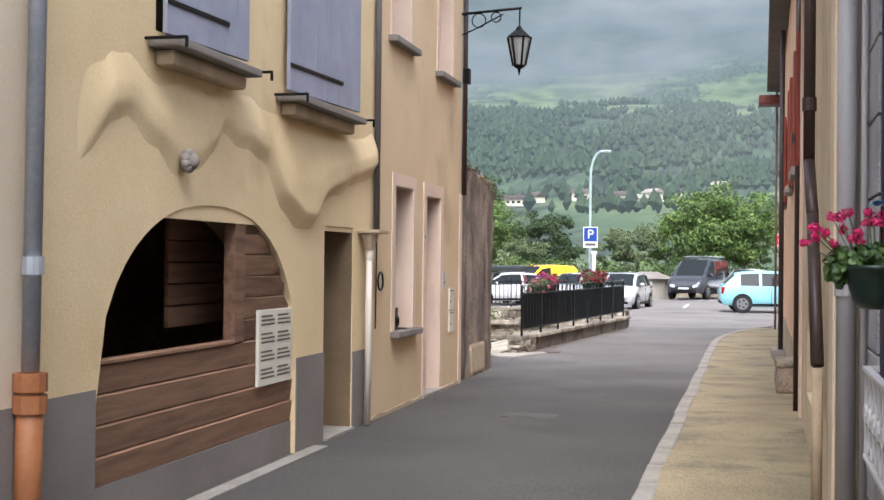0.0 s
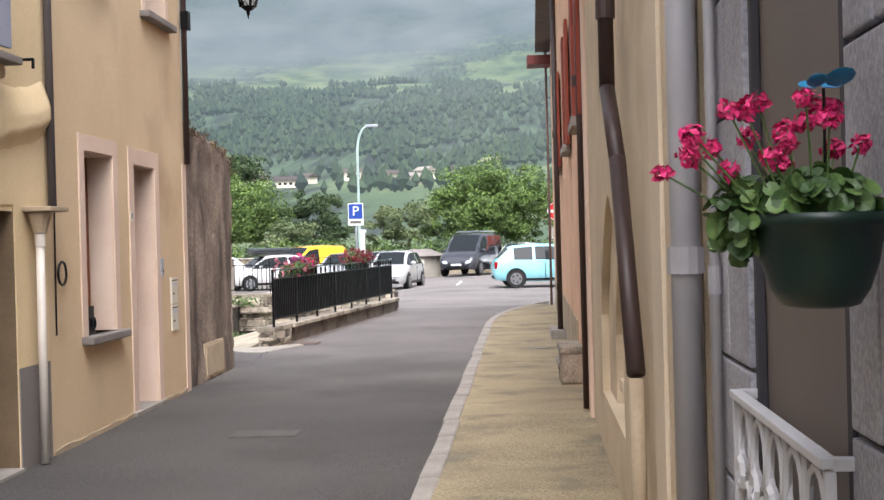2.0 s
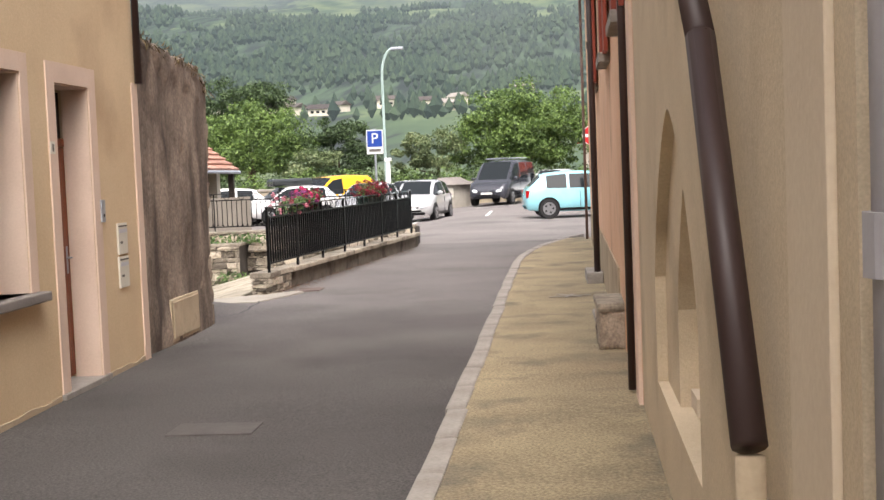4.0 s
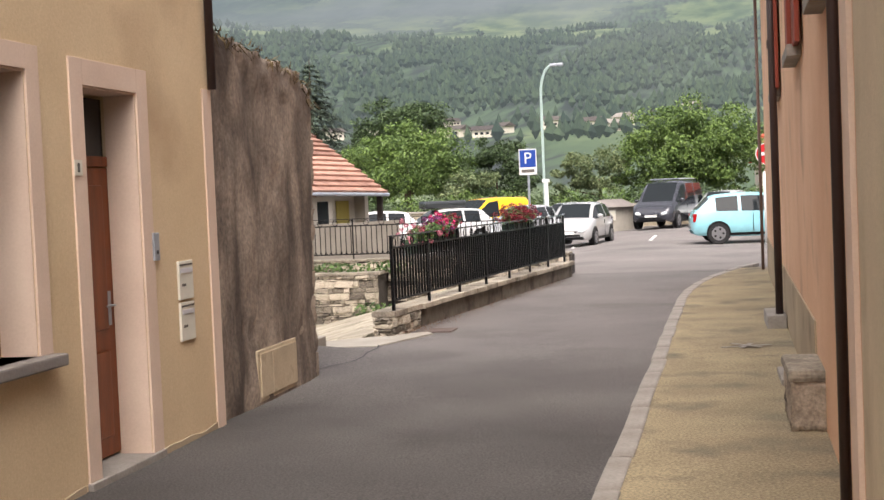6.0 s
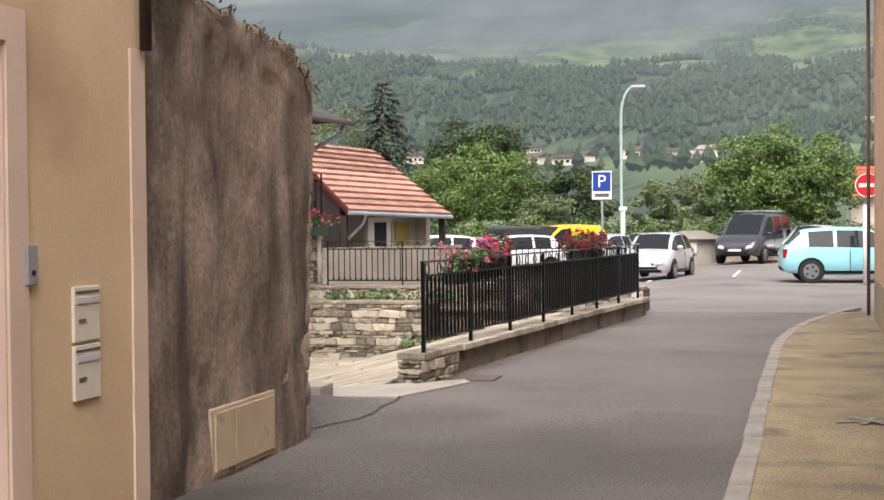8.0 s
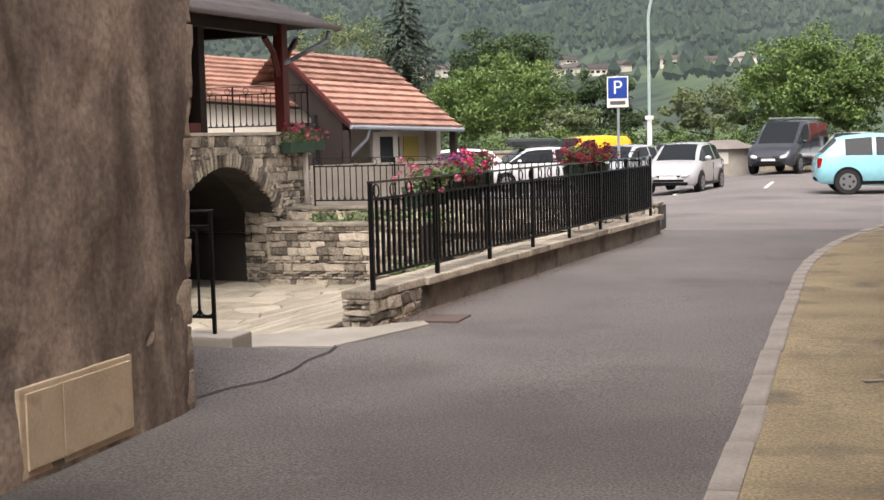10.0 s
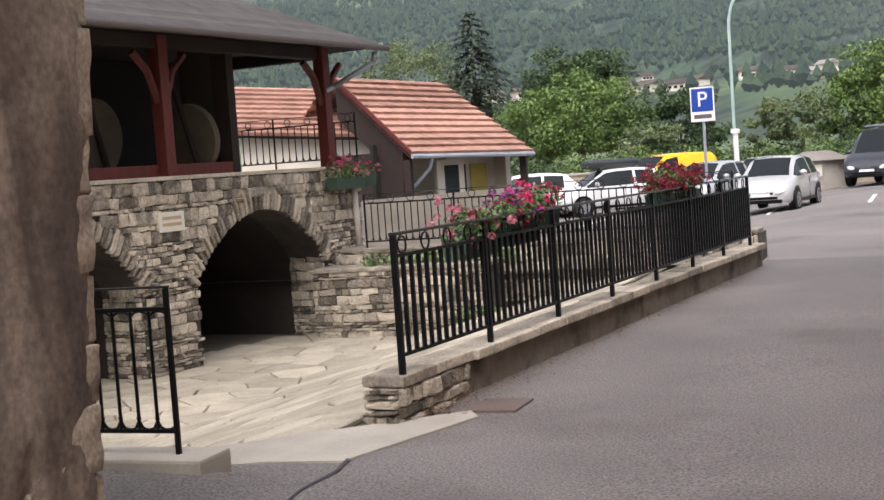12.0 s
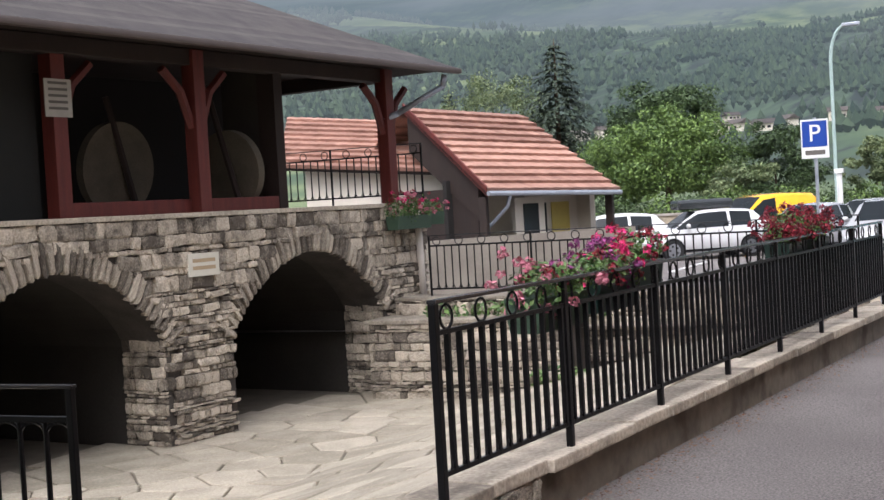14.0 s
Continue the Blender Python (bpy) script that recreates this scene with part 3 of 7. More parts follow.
def plank(u0, u1, v0, v1):
    """One board, cut to the arch where it meets it."""
    bm = B()
    cols = []
    for u in spread(u0, u1, 0.12):
        s = min(0.999, max(0.001, (u - ARCH[0]) / (ARCH[1] - ARCH[0])))
        t = min(v1, inside(s) - 0.004)
        if t > v0 + 0.01:
            cols.append([bm.verts.new(left(u, v, w)) for v, w in ((v0, -0.05), (t - 0.008, -0.03), (t, -0.05), (t, -0.08), (v0, -0.08))])
    for a, b in zip(cols, cols[1:]):
        for i in range(5):
            bm.faces.new([a[i], b[i], b[(i + 1) % 5], a[(i + 1) % 5]])
    if len(cols) > 1:
        bm.faces.new(cols[0]), bm.faces.new(cols[-1][::-1])
        part("plank", bm, wood_plank, infill)
    else:
        bm.free()


v = 0.30
for i in range(4):
    plank(ARCH[0] + 0.004, ARCH[1] - 0.004, v, v + 0.185)
    v += 0.196
v = 1.09
for i in range(6):
    plank(7.72, ARCH[1] - 0.004, v, v + 0.165)
    v += 0.175
part("jamb", P_box(B(), left, 7.50, 7.71, 1.08, 2.09, -0.12, -0.02, 0.006), wood_plank, infill)
part("sill", P_box(B(), left, ARCH[0] + 0.01, 7.5, 1.075, 1.10, -0.12, -0.01, 0.004), wood_plank, infill, "pale worn board edge")
part("base_board", P_box(B(), left, ARCH[0] + 0.004, ARCH[1] - 0.004, 0.0, 0.295, -0.08, -0.04), plinth_grey, infill, "grey rendered base")
for a, b, c, d, e, f in ((ARCH[0] - 0.1, ARCH[1] + 0.1, 0.0, 2.4, -2.6, -2.5), (ARCH[0] - 0.2, ARCH[0] - 0.1, 0.0, 2.4, -2.6, -0.47),
                         (ARCH[1] + 0.1, ARCH[1] + 0.2, 0.0, 2.4, -2.6, -0.47), (ARCH[0] - 0.2, ARCH[1] + 0.2, 2.4, 2.5, -2.6, -0.47)):
    part("lining", P_box(B(), left, a, b, c, d, e, f), wood_plank, infill, "dark timber lining")
v = 1.2
for i in range(5):
    part("inner_plank", P_box(B(), left, 7.3, 9.0, v, v + 0.16, -0.54, -0.5, 0.006), wood_plank, infill)
    v += 0.175
bm = P_box(B(), left, 5.2, 9.4, -0.01, 0.012, 0.02, 0.16)
tagged(part("trim", bm, kerb_stone, None), "pale stone strip at the foot of the arch", "kerb strip", kind="structure")

board = thing("notice_board", "white notice sheet with two columns of print", "notice", (L - 0.025, 8.41, 0.68))
part("sheet", box(B(), -0.01, 0.02, -0.41, 0.41, 0.0, 0.64, 0.003), paper_white, board)
for c in (-0.2, 0.2):
    for r in range(4):
        for k in range(3):
            part("print_line", box(B(), 0.02, 0.023, c - 0.16, c + 0.16 - 0.05 * (k == 2), 0.06 + r * 0.15 + k * 0.035, 0.075 + r * 0.15 + k * 0.035), ink_grey, board)


def shutter(y0, y1, z0, z1, swing):
    """A boarded shutter that stands half open, with its strap hinge, over a stone sill."""
    ob = thing("window_shutter", "grey-blue boarded shutter with black strap hinges", "shutter", (L + 0.05, y0, z0), "shutters of the ochre house", turn=swing)
    n, w = 6, y1 - y0
    for i in range(n):
        part("board", box(B(), 0, 0.035, i * w / n + 0.002, (i + 1) * w / n - 0.002, 0, z1 - z0, 0.004), shutter_paint, ob)
    for h in (0.22, z1 - z0 - 0.2):
        part("strap_hinge", box(B(), 0.036, 0.046, 0, w * 0.72, h - 0.018, h + 0.018, 0.003), iron_black, ob)
    sill = thing("window_sill", "sloping dark slate window sill on iron brackets", "window sill", (L, (y0 + y1) / 2, z0 - 0.16), "sills of the ochre house")
    bm = box(B(), 0.0, 0.24, -w / 2 - 0.12, w / 2 + 0.12, 0.05, 0.11, 0.012)
    part("slab", bm, plinth_grey, sill)
    part("corbel", box(B(), 0.0, 0.15, -w / 2 - 0.02, w / 2 + 0.02, -0.06, 0.048, 0.03), plaster_grime, sill)
    for s in (-1, 1):
        bm = tube(B(), [(0.0, s * (w / 2 + 0.16), 0.1), (0.3, s * (w / 2 + 0.16), 0.1), (0.3, s * (w / 2 + 0.16), 0.03)], 0.012, 6)
        part("bracket", bm, iron_black, sill)


shutter(5.95, 7.25, 3.28, 4.9, -4)
shutter(8.45, 10.2, 3.22, 4.9, -4)
for a, b in ((5.95, 7.1), (8.6, 9.75)):
    win = thing("window_recess", "dark window behind half-closed shutters", "window", (L - 0.3, a, 3.3), kind="structure")
    part("pane", box(B(), -0.02, 0.0, 0, b - a, 0, 1.6), window_glass, win)

# doorway of the ochre house
door = thing("door_recess", "plain beige door in a deep recess", "door", (L - 0.42, 9.72, 0), kind="structure")
part("leaf", box(B(), -0.04, 0.0, 0.0, 0.96, 0.02, 2.08, 0.004), surface("door_drab", rgb(96, 80, 60), rgb(124, 104, 80), 2, 0.7, 0.1, 40), door)
# panel added over the ochre reveal; its brown stands in for shade
part("reveal", box(B(), 0.02, 0.41, 0.945, 0.958, 0.03, 2.07), bpy.data.materials["door_drab"], door, "drab brown painted reveal")
part("doorstep", box(B(), 0.0, 0.46, 0.0, 0.96, -0.05, 0.03, 0.006), kerb_stone, door, "pale worn doorstep")


def drainpipe(name, label, P, pts, r, material, joints=(), group=""):
    ob = thing(name, label, "drainpipe", P(pts[-1][0], max(0.0, pts[-1][1]), 0), group)
    o = Vector(P(pts[-1][0], max(0.0, pts[-1][1]), 0))
    part("pipe", tube(B(), [Vector(P(*p)) - o for p in pts], r, 12), material, ob, smooth=True)
    for u, v, w in joints:
        c = Vector(P(u, v, w)) - o
        part("collar", rod(B(), c - Vector((0, 0, 0.05)), c + Vector((0, 0, 0.05)), r * 1.25, n=12), material, ob)
    return ob


drainpipe("drainpipe", "grey zinc drainpipe on the ochre house", left, [(4.33, 7.5, 0.09), (4.24, 1.12, 0.09)], 0.05, zinc, [(4.25, 1.7, 0.09), (4.29, 4.2, 0.09)])
drainpipe("pipe_shoe", "rust-brown cast iron pipe foot", left, [(4.24, 1.11, 0.09), (4.22, 0.0, 0.09)], 0.075, copper_brown, [(4.24, 1.06, 0.09), (4.24, 0.94, 0.09)])
drainpipe("drainpipe", "dark narrow drainpipe between two houses", left, [(11.40, 7.5, 0.05), (11.40, 2.05, 0.05)], 0.035, plain("pipe_dusk", rgb(96, 92, 96), 0.5))
cable = thing("cable", "thin dark cable hanging down the beige wall", "cable", left(11.5, 1.0, 0.02))
part("wire", tube(B(), [(0, 0, 0.0), (0, 0.02, 1.0), (0, -0.02, 2.0)], 0.008, 5), iron_black, cable)
part("coil", ring(B(), (0.02, 0.12, 0.52), (0, 1, 0), (0, 0, 1), 0.1, 0.012), iron_black, cable)
drainpipe("drainpipe", "white plastic drainpipe beside the doorway", left, [(10.95, 1.86, 0.10), (10.93, 0.02, 0.10)], 0.035, pvc_white, [(10.95, 1.8, 0.10)])
hopper = thing("rainwater_head", "weathered terracotta rainwater head", "rainwater head", left(10.95, 1.86, 0.08))
part("bowl", rod(B(), (0.02, 0, 0), (0.02, 0, 0.16), 0.05, 0.1, 10), plaster_grime, hopper)
part("tile", box(B(), -0.08, 0.16, -0.12, 0.3, 0.17, 0.21, 0.01), plaster_grime, hopper)

# openings of the beige house
def surround(P, u0, u1, v0, v1, wide, name="window_surround"):
    ob = thing(name, "pale pink painted plaster surround", "surround", P(u0, v0, 0), "surrounds of the beige house", kind="structure")
    o = Vector(P(u0, v0, 0))

    def piece(a, b, c, d):
        bm = P_box(B(), P, a, b, c, d, -0.002, 0.014, 0.003)
        bmesh.ops.translate(bm, verts=bm.verts, vec=-o)
        part("band", bm, surround_paint, ob)
    piece(u0 - wide, u0, v0, v1 + wide), piece(u1, u1 + wide, v0, v1 + wide), piece(u0, u1, v1, v1 + wide)
    bm = P_box(B(), P, u0 + 0.002, u0 + 0.012, v0, v1, -0.235, -0.003)
    P_box(bm, P, u1 - 0.012, u1 - 0.002, v0, v1, -0.235, -0.003), P_box(bm, P, u0 + 0.012, u1 - 0.012, v1 - 0.012, v1 - 0.002, -0.235, -0.003)
    bmesh.ops.translate(bm, verts=bm.verts, vec=-o)
    part("reveal", bm, surround_paint, ob)
    return ob


for u0, u1, v0, v1, wide in ((12.36, 13.22, 0.93, 2.62, 0.15), (13.92, 14.72, 0.03, 2.58, 0.17), (12.16, 13.0, 4.32, 5.9, 0.1), (14.52, 15.36, 4.25, 5.9, 0.1)):
    surround(left, u0, u1, v0, v1, wide)
for u0, u1, v0, v1 in ((12.36, 13.22, 0.93, 2.62), (12.16, 13.0, 4.32, 5.9), (14.52, 15.36, 4.25, 5.9)):
    ob = thing("window", "narrow wood-framed casement window", "window", left(u0, v0, -0.245), kind="structure")
    w, h = u1 - u0, v1 - v0
    for a, b in ((0, 0.06), (w / 2 - 0.03, w / 2 + 0.03), (w - 0.06, w)):
        part("stile", box(B(), -0.05, 0.0, a, b, 0, h, 0.004), wood_door, ob)
    for a in (0.0, h * 0.62, h - 0.06):
        part("rail", box(B(), -0.045, -0.004, 0.06, w - 0.06, a, a + 0.06), wood_door, ob)
    part("pane", box(B(), -0.03, -0.02, 0.06, w - 0.06, 0.06, h - 0.06), window_glass, ob)
    sill = thing("window_sill", "weathered grey stone window sill", "window sill", left((u0 + u1) / 2, v0, 0), "sills of the beige house")
    part("slab", box(B(), -0.24, 0.11, -w / 2 - 0.16, w / 2 + 0.16, -0.075, 0.0, 0.014), plinth_grey, sill)
planter = thing("sill_grille", "small black iron flower guard on the sill", "window guard", left(12.5, 0.935, 0.0))
part("frame", ring(ring(box(B(), -0.02, 0.0, -0.1, 0.12, 0.0, 0.02), (-0.01, -0.03, 0.1), (0, 1, 0), (0, 0, 1), 0.06, 0.012), (-0.01, 0.07, 0.1), (0, 1, 0), (0, 0, 1), 0.05, 0.012), iron_black, planter)
part("plate", box(B(), -0.035, -0.022, -0.12, 0.14, 0.0, 0.26, 0.01), iron_black, planter)

front_door = thing("front_door", "varnished reddish-brown panelled wooden door", "door", left(13.92, 0.05, -0.24), kind="structure")
part("leaf", box(B(), -0.05, 0.0, 0.0, 0.8, 0.02, 2.02, 0.003), wood_door, front_door)
for z0, z1 in ((0.15, 0.75), (0.9, 1.9)):
    part("panel", box(B(), 0.0, 0.018, 0.12, 0.68, z0, z1, 0.012), wood_door, front_door)
part("transom", box(B(), -0.03, -0.015, 0.02, 0.78, 2.1, 2.5), window_glass, front_door)
part("lintel_rail", box(B(), -0.05, 0.01, 0.0, 0.8, 2.03, 2.1, 0.004), wood_door, front_door)
hd = part("handle_plate", box(B(), 0.0, 0.01, 0.70, 0.74, 0.92, 1.16, 0.003), zinc, front_door, "steel handle plate")
part("lever", rod(rod(B(), (0.01, 0.72, 1.06), (0.05, 0.72, 1.06), 0.008), (0.05, 0.72, 1.06), (0.05, 0.60, 1.06), 0.008), zinc, hd)
part("doorstep", box(B(), -0.05, 0.28, -0.18, 0.96, -0.12, 0.0, 0.012), kerb_stone, front_door, "worn pale doorstep")
for i in range(2):
    ob = thing("letter_box", "white metal letter box with a name strip", "letter box", left(15.42, 1.08 - i * 0.31, 0.0), "letter boxes by the door")
    part("body", box(B(), 0.0, 0.02, -0.13, 0.13, 0, 0.29, 0.004), paper_white, ob)
    part("flap", box(B(), 0.02, 0.026, -0.11, 0.11, 0.2, 0.235, 0.002), iron_white, ob)
    part("sticker", box(B(), 0.02, 0.023, -0.09, -0.02, 0.10, 0.12), ink_grey, ob)
    part("seam", box(B(), 0.02, 0.023, -0.12, 0.12, 0.255, 0.268), ink_grey, ob)
bell = thing("door_bell", "grey metal door intercom", "intercom", left(14.9, 1.4, 0.0))
part("body", box(B(), 0, 0.03, -0.045, 0.045, 0, 0.2, 0.006), zinc, bell)
part("button", rod(B(), (0.03, 0, 0.06), (0.036, 0, 0.06), 0.014, n=10), iron_black, bell)
number = thing("house_number", "small enamel house number plate", "number plate", left(13.80, 2.0, 0.014))
part("plate", box(B(), 0, 0.006, -0.05, 0.05, 0, 0.10, 0.002), paper_white, number)
part("mark", box(B(), 0.006, 0.008, -0.015, 0.015, 0.02, 0.08), ink_grey, number)
drainpipe("drainpipe", "dark pipe at the corner of the beige house", left, [(16.05, 7.4, 0.05), (16.05, 2.7, 0.05)], 0.035, pipe_brown)
corner = part("corner_strip", P_box(B(), left, 15.93, 16.1, -0.05, 2.7, 0.0, 0.016, 0.004), surround_paint, house_b, "pale painted corner strip")

lantern = thing("street_lantern", "black wrought-iron wall lantern on a scrolled bracket", "lantern", left(16.0, 5.3, 0.0))
part("arm", tube(B(), [(0, 0, 0.0), (0.87, 0, 0.06)], 0.02), iron_black, lantern)
bm = B()
for c, r in (((0.25, 0, -0.10), 0.1), ((0.5, 0, -0.06), 0.07)):
    ring(bm, c, (1, 0, 0), (0, 0, 1), r, 0.010)
part("scroll", tube(bm, [(0.0, 0, -0.3), (0.2, 0, -0.22), (0.6, 0, -0.02)], 0.011, 6), iron_black, lantern)
cx = 0.84
part("hanger", rod(B(), (cx, 0, 0.06), (cx, 0, -0.24), 0.012), iron_black, lantern)
part("hood", rod(rod(B(), (cx, 0, -0.36), (cx, 0, -0.26), 0.19, 0.07, 6), (cx, 0, -0.27), (cx, 0, -0.2), 0.07, 0.03, 6), iron_black, lantern)
bm = B()
for i in range(6):
    a = i * math.pi / 3
    rod(bm, (cx + 0.17 * math.cos(a), 0.17 * math.sin(a), -0.36), (cx + 0.09 * math.cos(a), 0.09 * math.sin(a), -0.76), 0.016, n=5)
part("frame", bm, iron_black, lantern)
part("glass", rod(B(), (cx, 0, -0.75), (cx, 0, -0.37), 0.08, 0.16, 6), plain("milk_glass", rgb(150, 152, 150), 0.15), lantern, "pale glass body")
part("finial", rod(rod(B(), (cx, 0, -0.76), (cx, 0, -0.80), 0.1, 0.05, 6), (cx, 0, -0.8), (cx, 0, -0.9), 0.03, 0.005, 6), iron_black, lantern)
box_l = thing("junction_box", "small dark junction box on the house corner", "junction box", left(16.06, 4.3, 0.02))
part("case", box(B(), 0, 0.1, -0.06, 0.06, 0, 0.22, 0.01), iron_black, box_l)

# ---- old boundary wall ----
ruin = thing("old_wall", "crumbling grey-brown rendered garden wall with weeds on top", "wall", kind="structure")


def ruin_top(u):
    return np.interp(u, [16.1, 16.5, 17.6, 18.5, 18.9, 19.1], [3.25, 3.2, 3.12, 3.03, 2.85, 2.72]) + 0.06 * noise.noise(Vector((u * 6, 0, 0)))


bm = B()
us = spread(16.1, 19.05, 0.05)
front, back = [], []
for u in us:
    t, col = ruin_top(u), []
    for k in range(56):
        v = -0.1 + (t + 0.1) * k / 55
        end = max(0.0, (u - 18.75) / 0.3)
        w = 0.018 * noise.fractal(Vector((0, u, v * 0.7)) * 2.6, 0.9, 2.0, 6) + (0.05 * noise.noise(Vector((u * 5, v * 5, 3))) if v > t - 0.35 else 0) - 0.05 * end * end - 0.05
        if noise.noise(Vector((u * 3.0, v * 2.4, 8))) + end * 0.3 > 0.5:
            w -= 0.02
        w += 0.04 * max(0.0, 0.4 - v) if u > 16.9 else 0.0
        e = 0.05 * noise.noise(Vector((0, v * 4, 2))) if u > 19.0 else 0.0
        col.append(bm.verts.new(left(16.1 + (u + e - 16.1) * (2.78 + 0.09 * v) / 2.95, v, w)))
    front.append(col)
    back.append([bm.verts.new(left(16.1 + (u - 16.1) * (2.78 + 0.09 * q) / 2.95, q, -0.6)) for q in (-0.1, t)])
for a, b, c, d in zip(front, front[1:], back, back[1:]):
    for i in range(55):
        bm.faces.new([a[i], b[i], b[i + 1], a[i + 1]])
    bm.faces.new([a[-1], b[-1], d[1], c[1]]), bm.faces.new([c[0], d[0], d[1], c[1]])
bm.faces.new(front[-1] + [back[-1][1], back[-1][0]]), bm.faces.new(front[0] + [back[0][1], back[0][0]])
part("core", bm, ruin_render, ruin, smooth=True)
bm = B()
rng = random.Random(5)
for i in range(900):
    u = rng.uniform(16.1, 19.0)
    p = Vector(left(u, ruin_top(u) + rng.uniform(-0.05, 0.02), rng.uniform(-0.45, 0.02)))
    h = Vector((rng.uniform(-0.05, 0.08), rng.uniform(-0.06, 0.06), rng.uniform(-0.13, 0.06)))
    s = Vector((rng.uniform(-1, 1), rng.uniform(-1, 1), 0)).normalized() * 0.012
    bm.faces.new([bm.verts.new(p - s), bm.verts.new(p + s), bm.verts.new(p + h)])
weeds = tagged(part("dry_weeds", bm, surface("dry_weed", rgb(70, 58, 40), rgb(118, 100, 70), 4, 0.9, 0, 40, island=0.8), None), "dry brown weeds on the old wall's top", "weeds", kind="stuff")
rng = random.Random(14)
v = 0.0
while v < 2.75:
    h = rng.uniform(0.22, 0.46)
    bm = P_box(B(), left, 18.72 - rng.uniform(0.0, 0.25), 19.05 + rng.uniform(-0.015, 0.02), v + 0.006, min(v + h, 2.78) - 0.006, -0.5, -0.075 + rng.uniform(-0.02, 0.015), 0.012)
    bmesh.ops.subdivide_edges(bm, edges=bm.edges, cuts=4, use_grid_fill=True)
    for k in bm.verts:
        k.co.y -= 0.17 - 0.09 * k.co.z
        k.co += 0.022 * noise.noise_vector(k.co * 8)
    part("quoin", bm, ruin_stone, ruin, "rough corner block", smooth=True)
    v += h
for i in range(26):
    u, v = rng.choice(((rng.uniform(18.2, 18.55), rng.uniform(1.2, 2.8)), (rng.uniform(16.15, 18.8), rng.uniform(2.75, 3.1)), (rng.uniform(16.85, 17.02), rng.uniform(0.0, 0.55)), (rng.uniform(16.9, 18.7), rng.uniform(0.5, 0.62))))
    bm = B()
    bmesh.ops.create_icosphere(bm, subdivisions=2, radius=1, matrix=Matrix.Translation(left(u, v, -0.10)) @ Euler((rng.uniform(-0.4, 0.4), 0, 0)).to_matrix().to_4x4() @ Matrix.Diagonal((0.045, rng.uniform(0.05, 0.13), rng.uniform(0.03, 0.07), 1)))
    for k in bm.verts:
        k.co += 0.015 * noise.noise_vector(k.co * 14)
    part("bare_stone", bm, ruin_stone, ruin)
hatch = thing("wall_hatch", "stained cream metal service hatch set low in the wall", "hatch", left(17.57, 0.02, -0.065))
part("frame", box(B(), -0.06, 0.035, -0.54, 0.54, 0.0, 0.46, 0.01), hatch_mat, hatch)
for a, b in ((-0.5, -0.19), (-0.18, 0.5)):
    part("door", box(B(), 0.035, 0.05, a, b, 0.04, 0.43, 0.006), hatch_mat, hatch)

# ---- houses beside the pavement ----
def grey(u, v, w):
    return right(u, v, w - 0.17)


house_g = facade("house_grey", "grey house clad in rusticated blocks", grey, -9.0, 5.75, 4.4, [(3.6, 4.85, 0.9, 3.4)], joint_dark, 0.4)
body_behind(house_g, grey, -9.0, 5.75, 4.4, joint_dark)
rng = random.Random(2)
for row in range(8):
    z0 = 0.02 + row * 0.42
    u = -2.2 - 0.35 * (row % 2)
    while u < 5.7:
        u1 = min(u + 0.98, 5.7)
        for a, b in ((u, min(u1, 3.58)), (max(u, 4.87), u1)):
            if b - a > 0.06:
                part("block", P_box(B(), grey, a + 0.008, b - 0.008, z0 + 0.008, z0 + 0.412, -0.01, 0.022, 0.008), block_grey, house_g)
        u = u1
for z0 in (0.02, 0.46):
    part("block", P_box(B(), grey, 3.6, 4.85, z0 + 0.008, z0 + 0.432, -0.01, 0.022, 0.008), block_grey, house_g)
part("upper_wall", P_box(B(), grey, -9.0, 5.7, 3.4, 4.3, -0.01, 0.02), block_grey, house_g)
part("lower_wall", P_box(B(), grey, -9.0, -2.56, 0.0, 3.4, -0.01, 0.02), block_grey, house_g)
tall_o = Vector(grey(3.6, 0.9, 0))
tall = thing("window", "tall window closed by a taupe shutter panel", "window", tall_o, kind="structure")


def local(bm, o):
    bmesh.ops.translate(bm, verts=bm.verts, vec=-Vector(o))
    return bm


part("shutter_panel", local(P_box(B(), grey, 3.61, 4.84, 0.9, 3.4, -0.08, -0.02), tall_o), panel_taupe, tall)
for u in (3.61, 4.79):
    part("window_frame", local(P_box(B(), grey, u, u + 0.05, 0.9, 3.4, -0.018, 0.01, 0.006), tall_o), joint_dark, tall)
pil_o = Vector(grey(2.9, 0, 0))
pil = thing("door_frame", "pale painted door frame of the grey house", "door frame", pil_o, kind="structure")
part("jamb", local(P_box(B(), grey, 2.4, 2.72, 0.0, 3.3, 0.023, 0.09, 0.02), pil_o), iron_white, pil)
part("inner_jamb", local(P_box(B(), grey, 2.725, 2.86, 0.0, 3.3, 0.023, 0.05, 0.012), pil_o), iron_white, pil)

g_o = Vector(grey(4.2, 0.75, 0.0))
guard = thing("window_guard", "white wrought-iron window guard with curled bars", "railing", g_o)
W_OUT = 0.07
part("top_rail", local(P_box(B(), grey, 3.55, 4.84, 1.205, 1.228, W_OUT - 0.015, W_OUT + 0.025, 0.004), g_o), iron_white, guard)
part("bottom_rail", local(P_box(B(), grey, 3.55, 4.84, 0.75, 0.775, W_OUT - 0.01, W_OUT + 0.02, 0.004), g_o), iron_white, guard)
for u in (3.55, 4.815):
    part("side_rail", local(P_box(B(), grey, u, u + 0.025, 1.2, 1.23, 0.0, W_OUT, 0.004), g_o), iron_white, guard)
    part("upright", local(P_box(B(), grey, u, u + 0.025, 0.75, 1.2, W_OUT - 0.01, W_OUT + 0.015, 0.003), g_o), iron_white, guard)
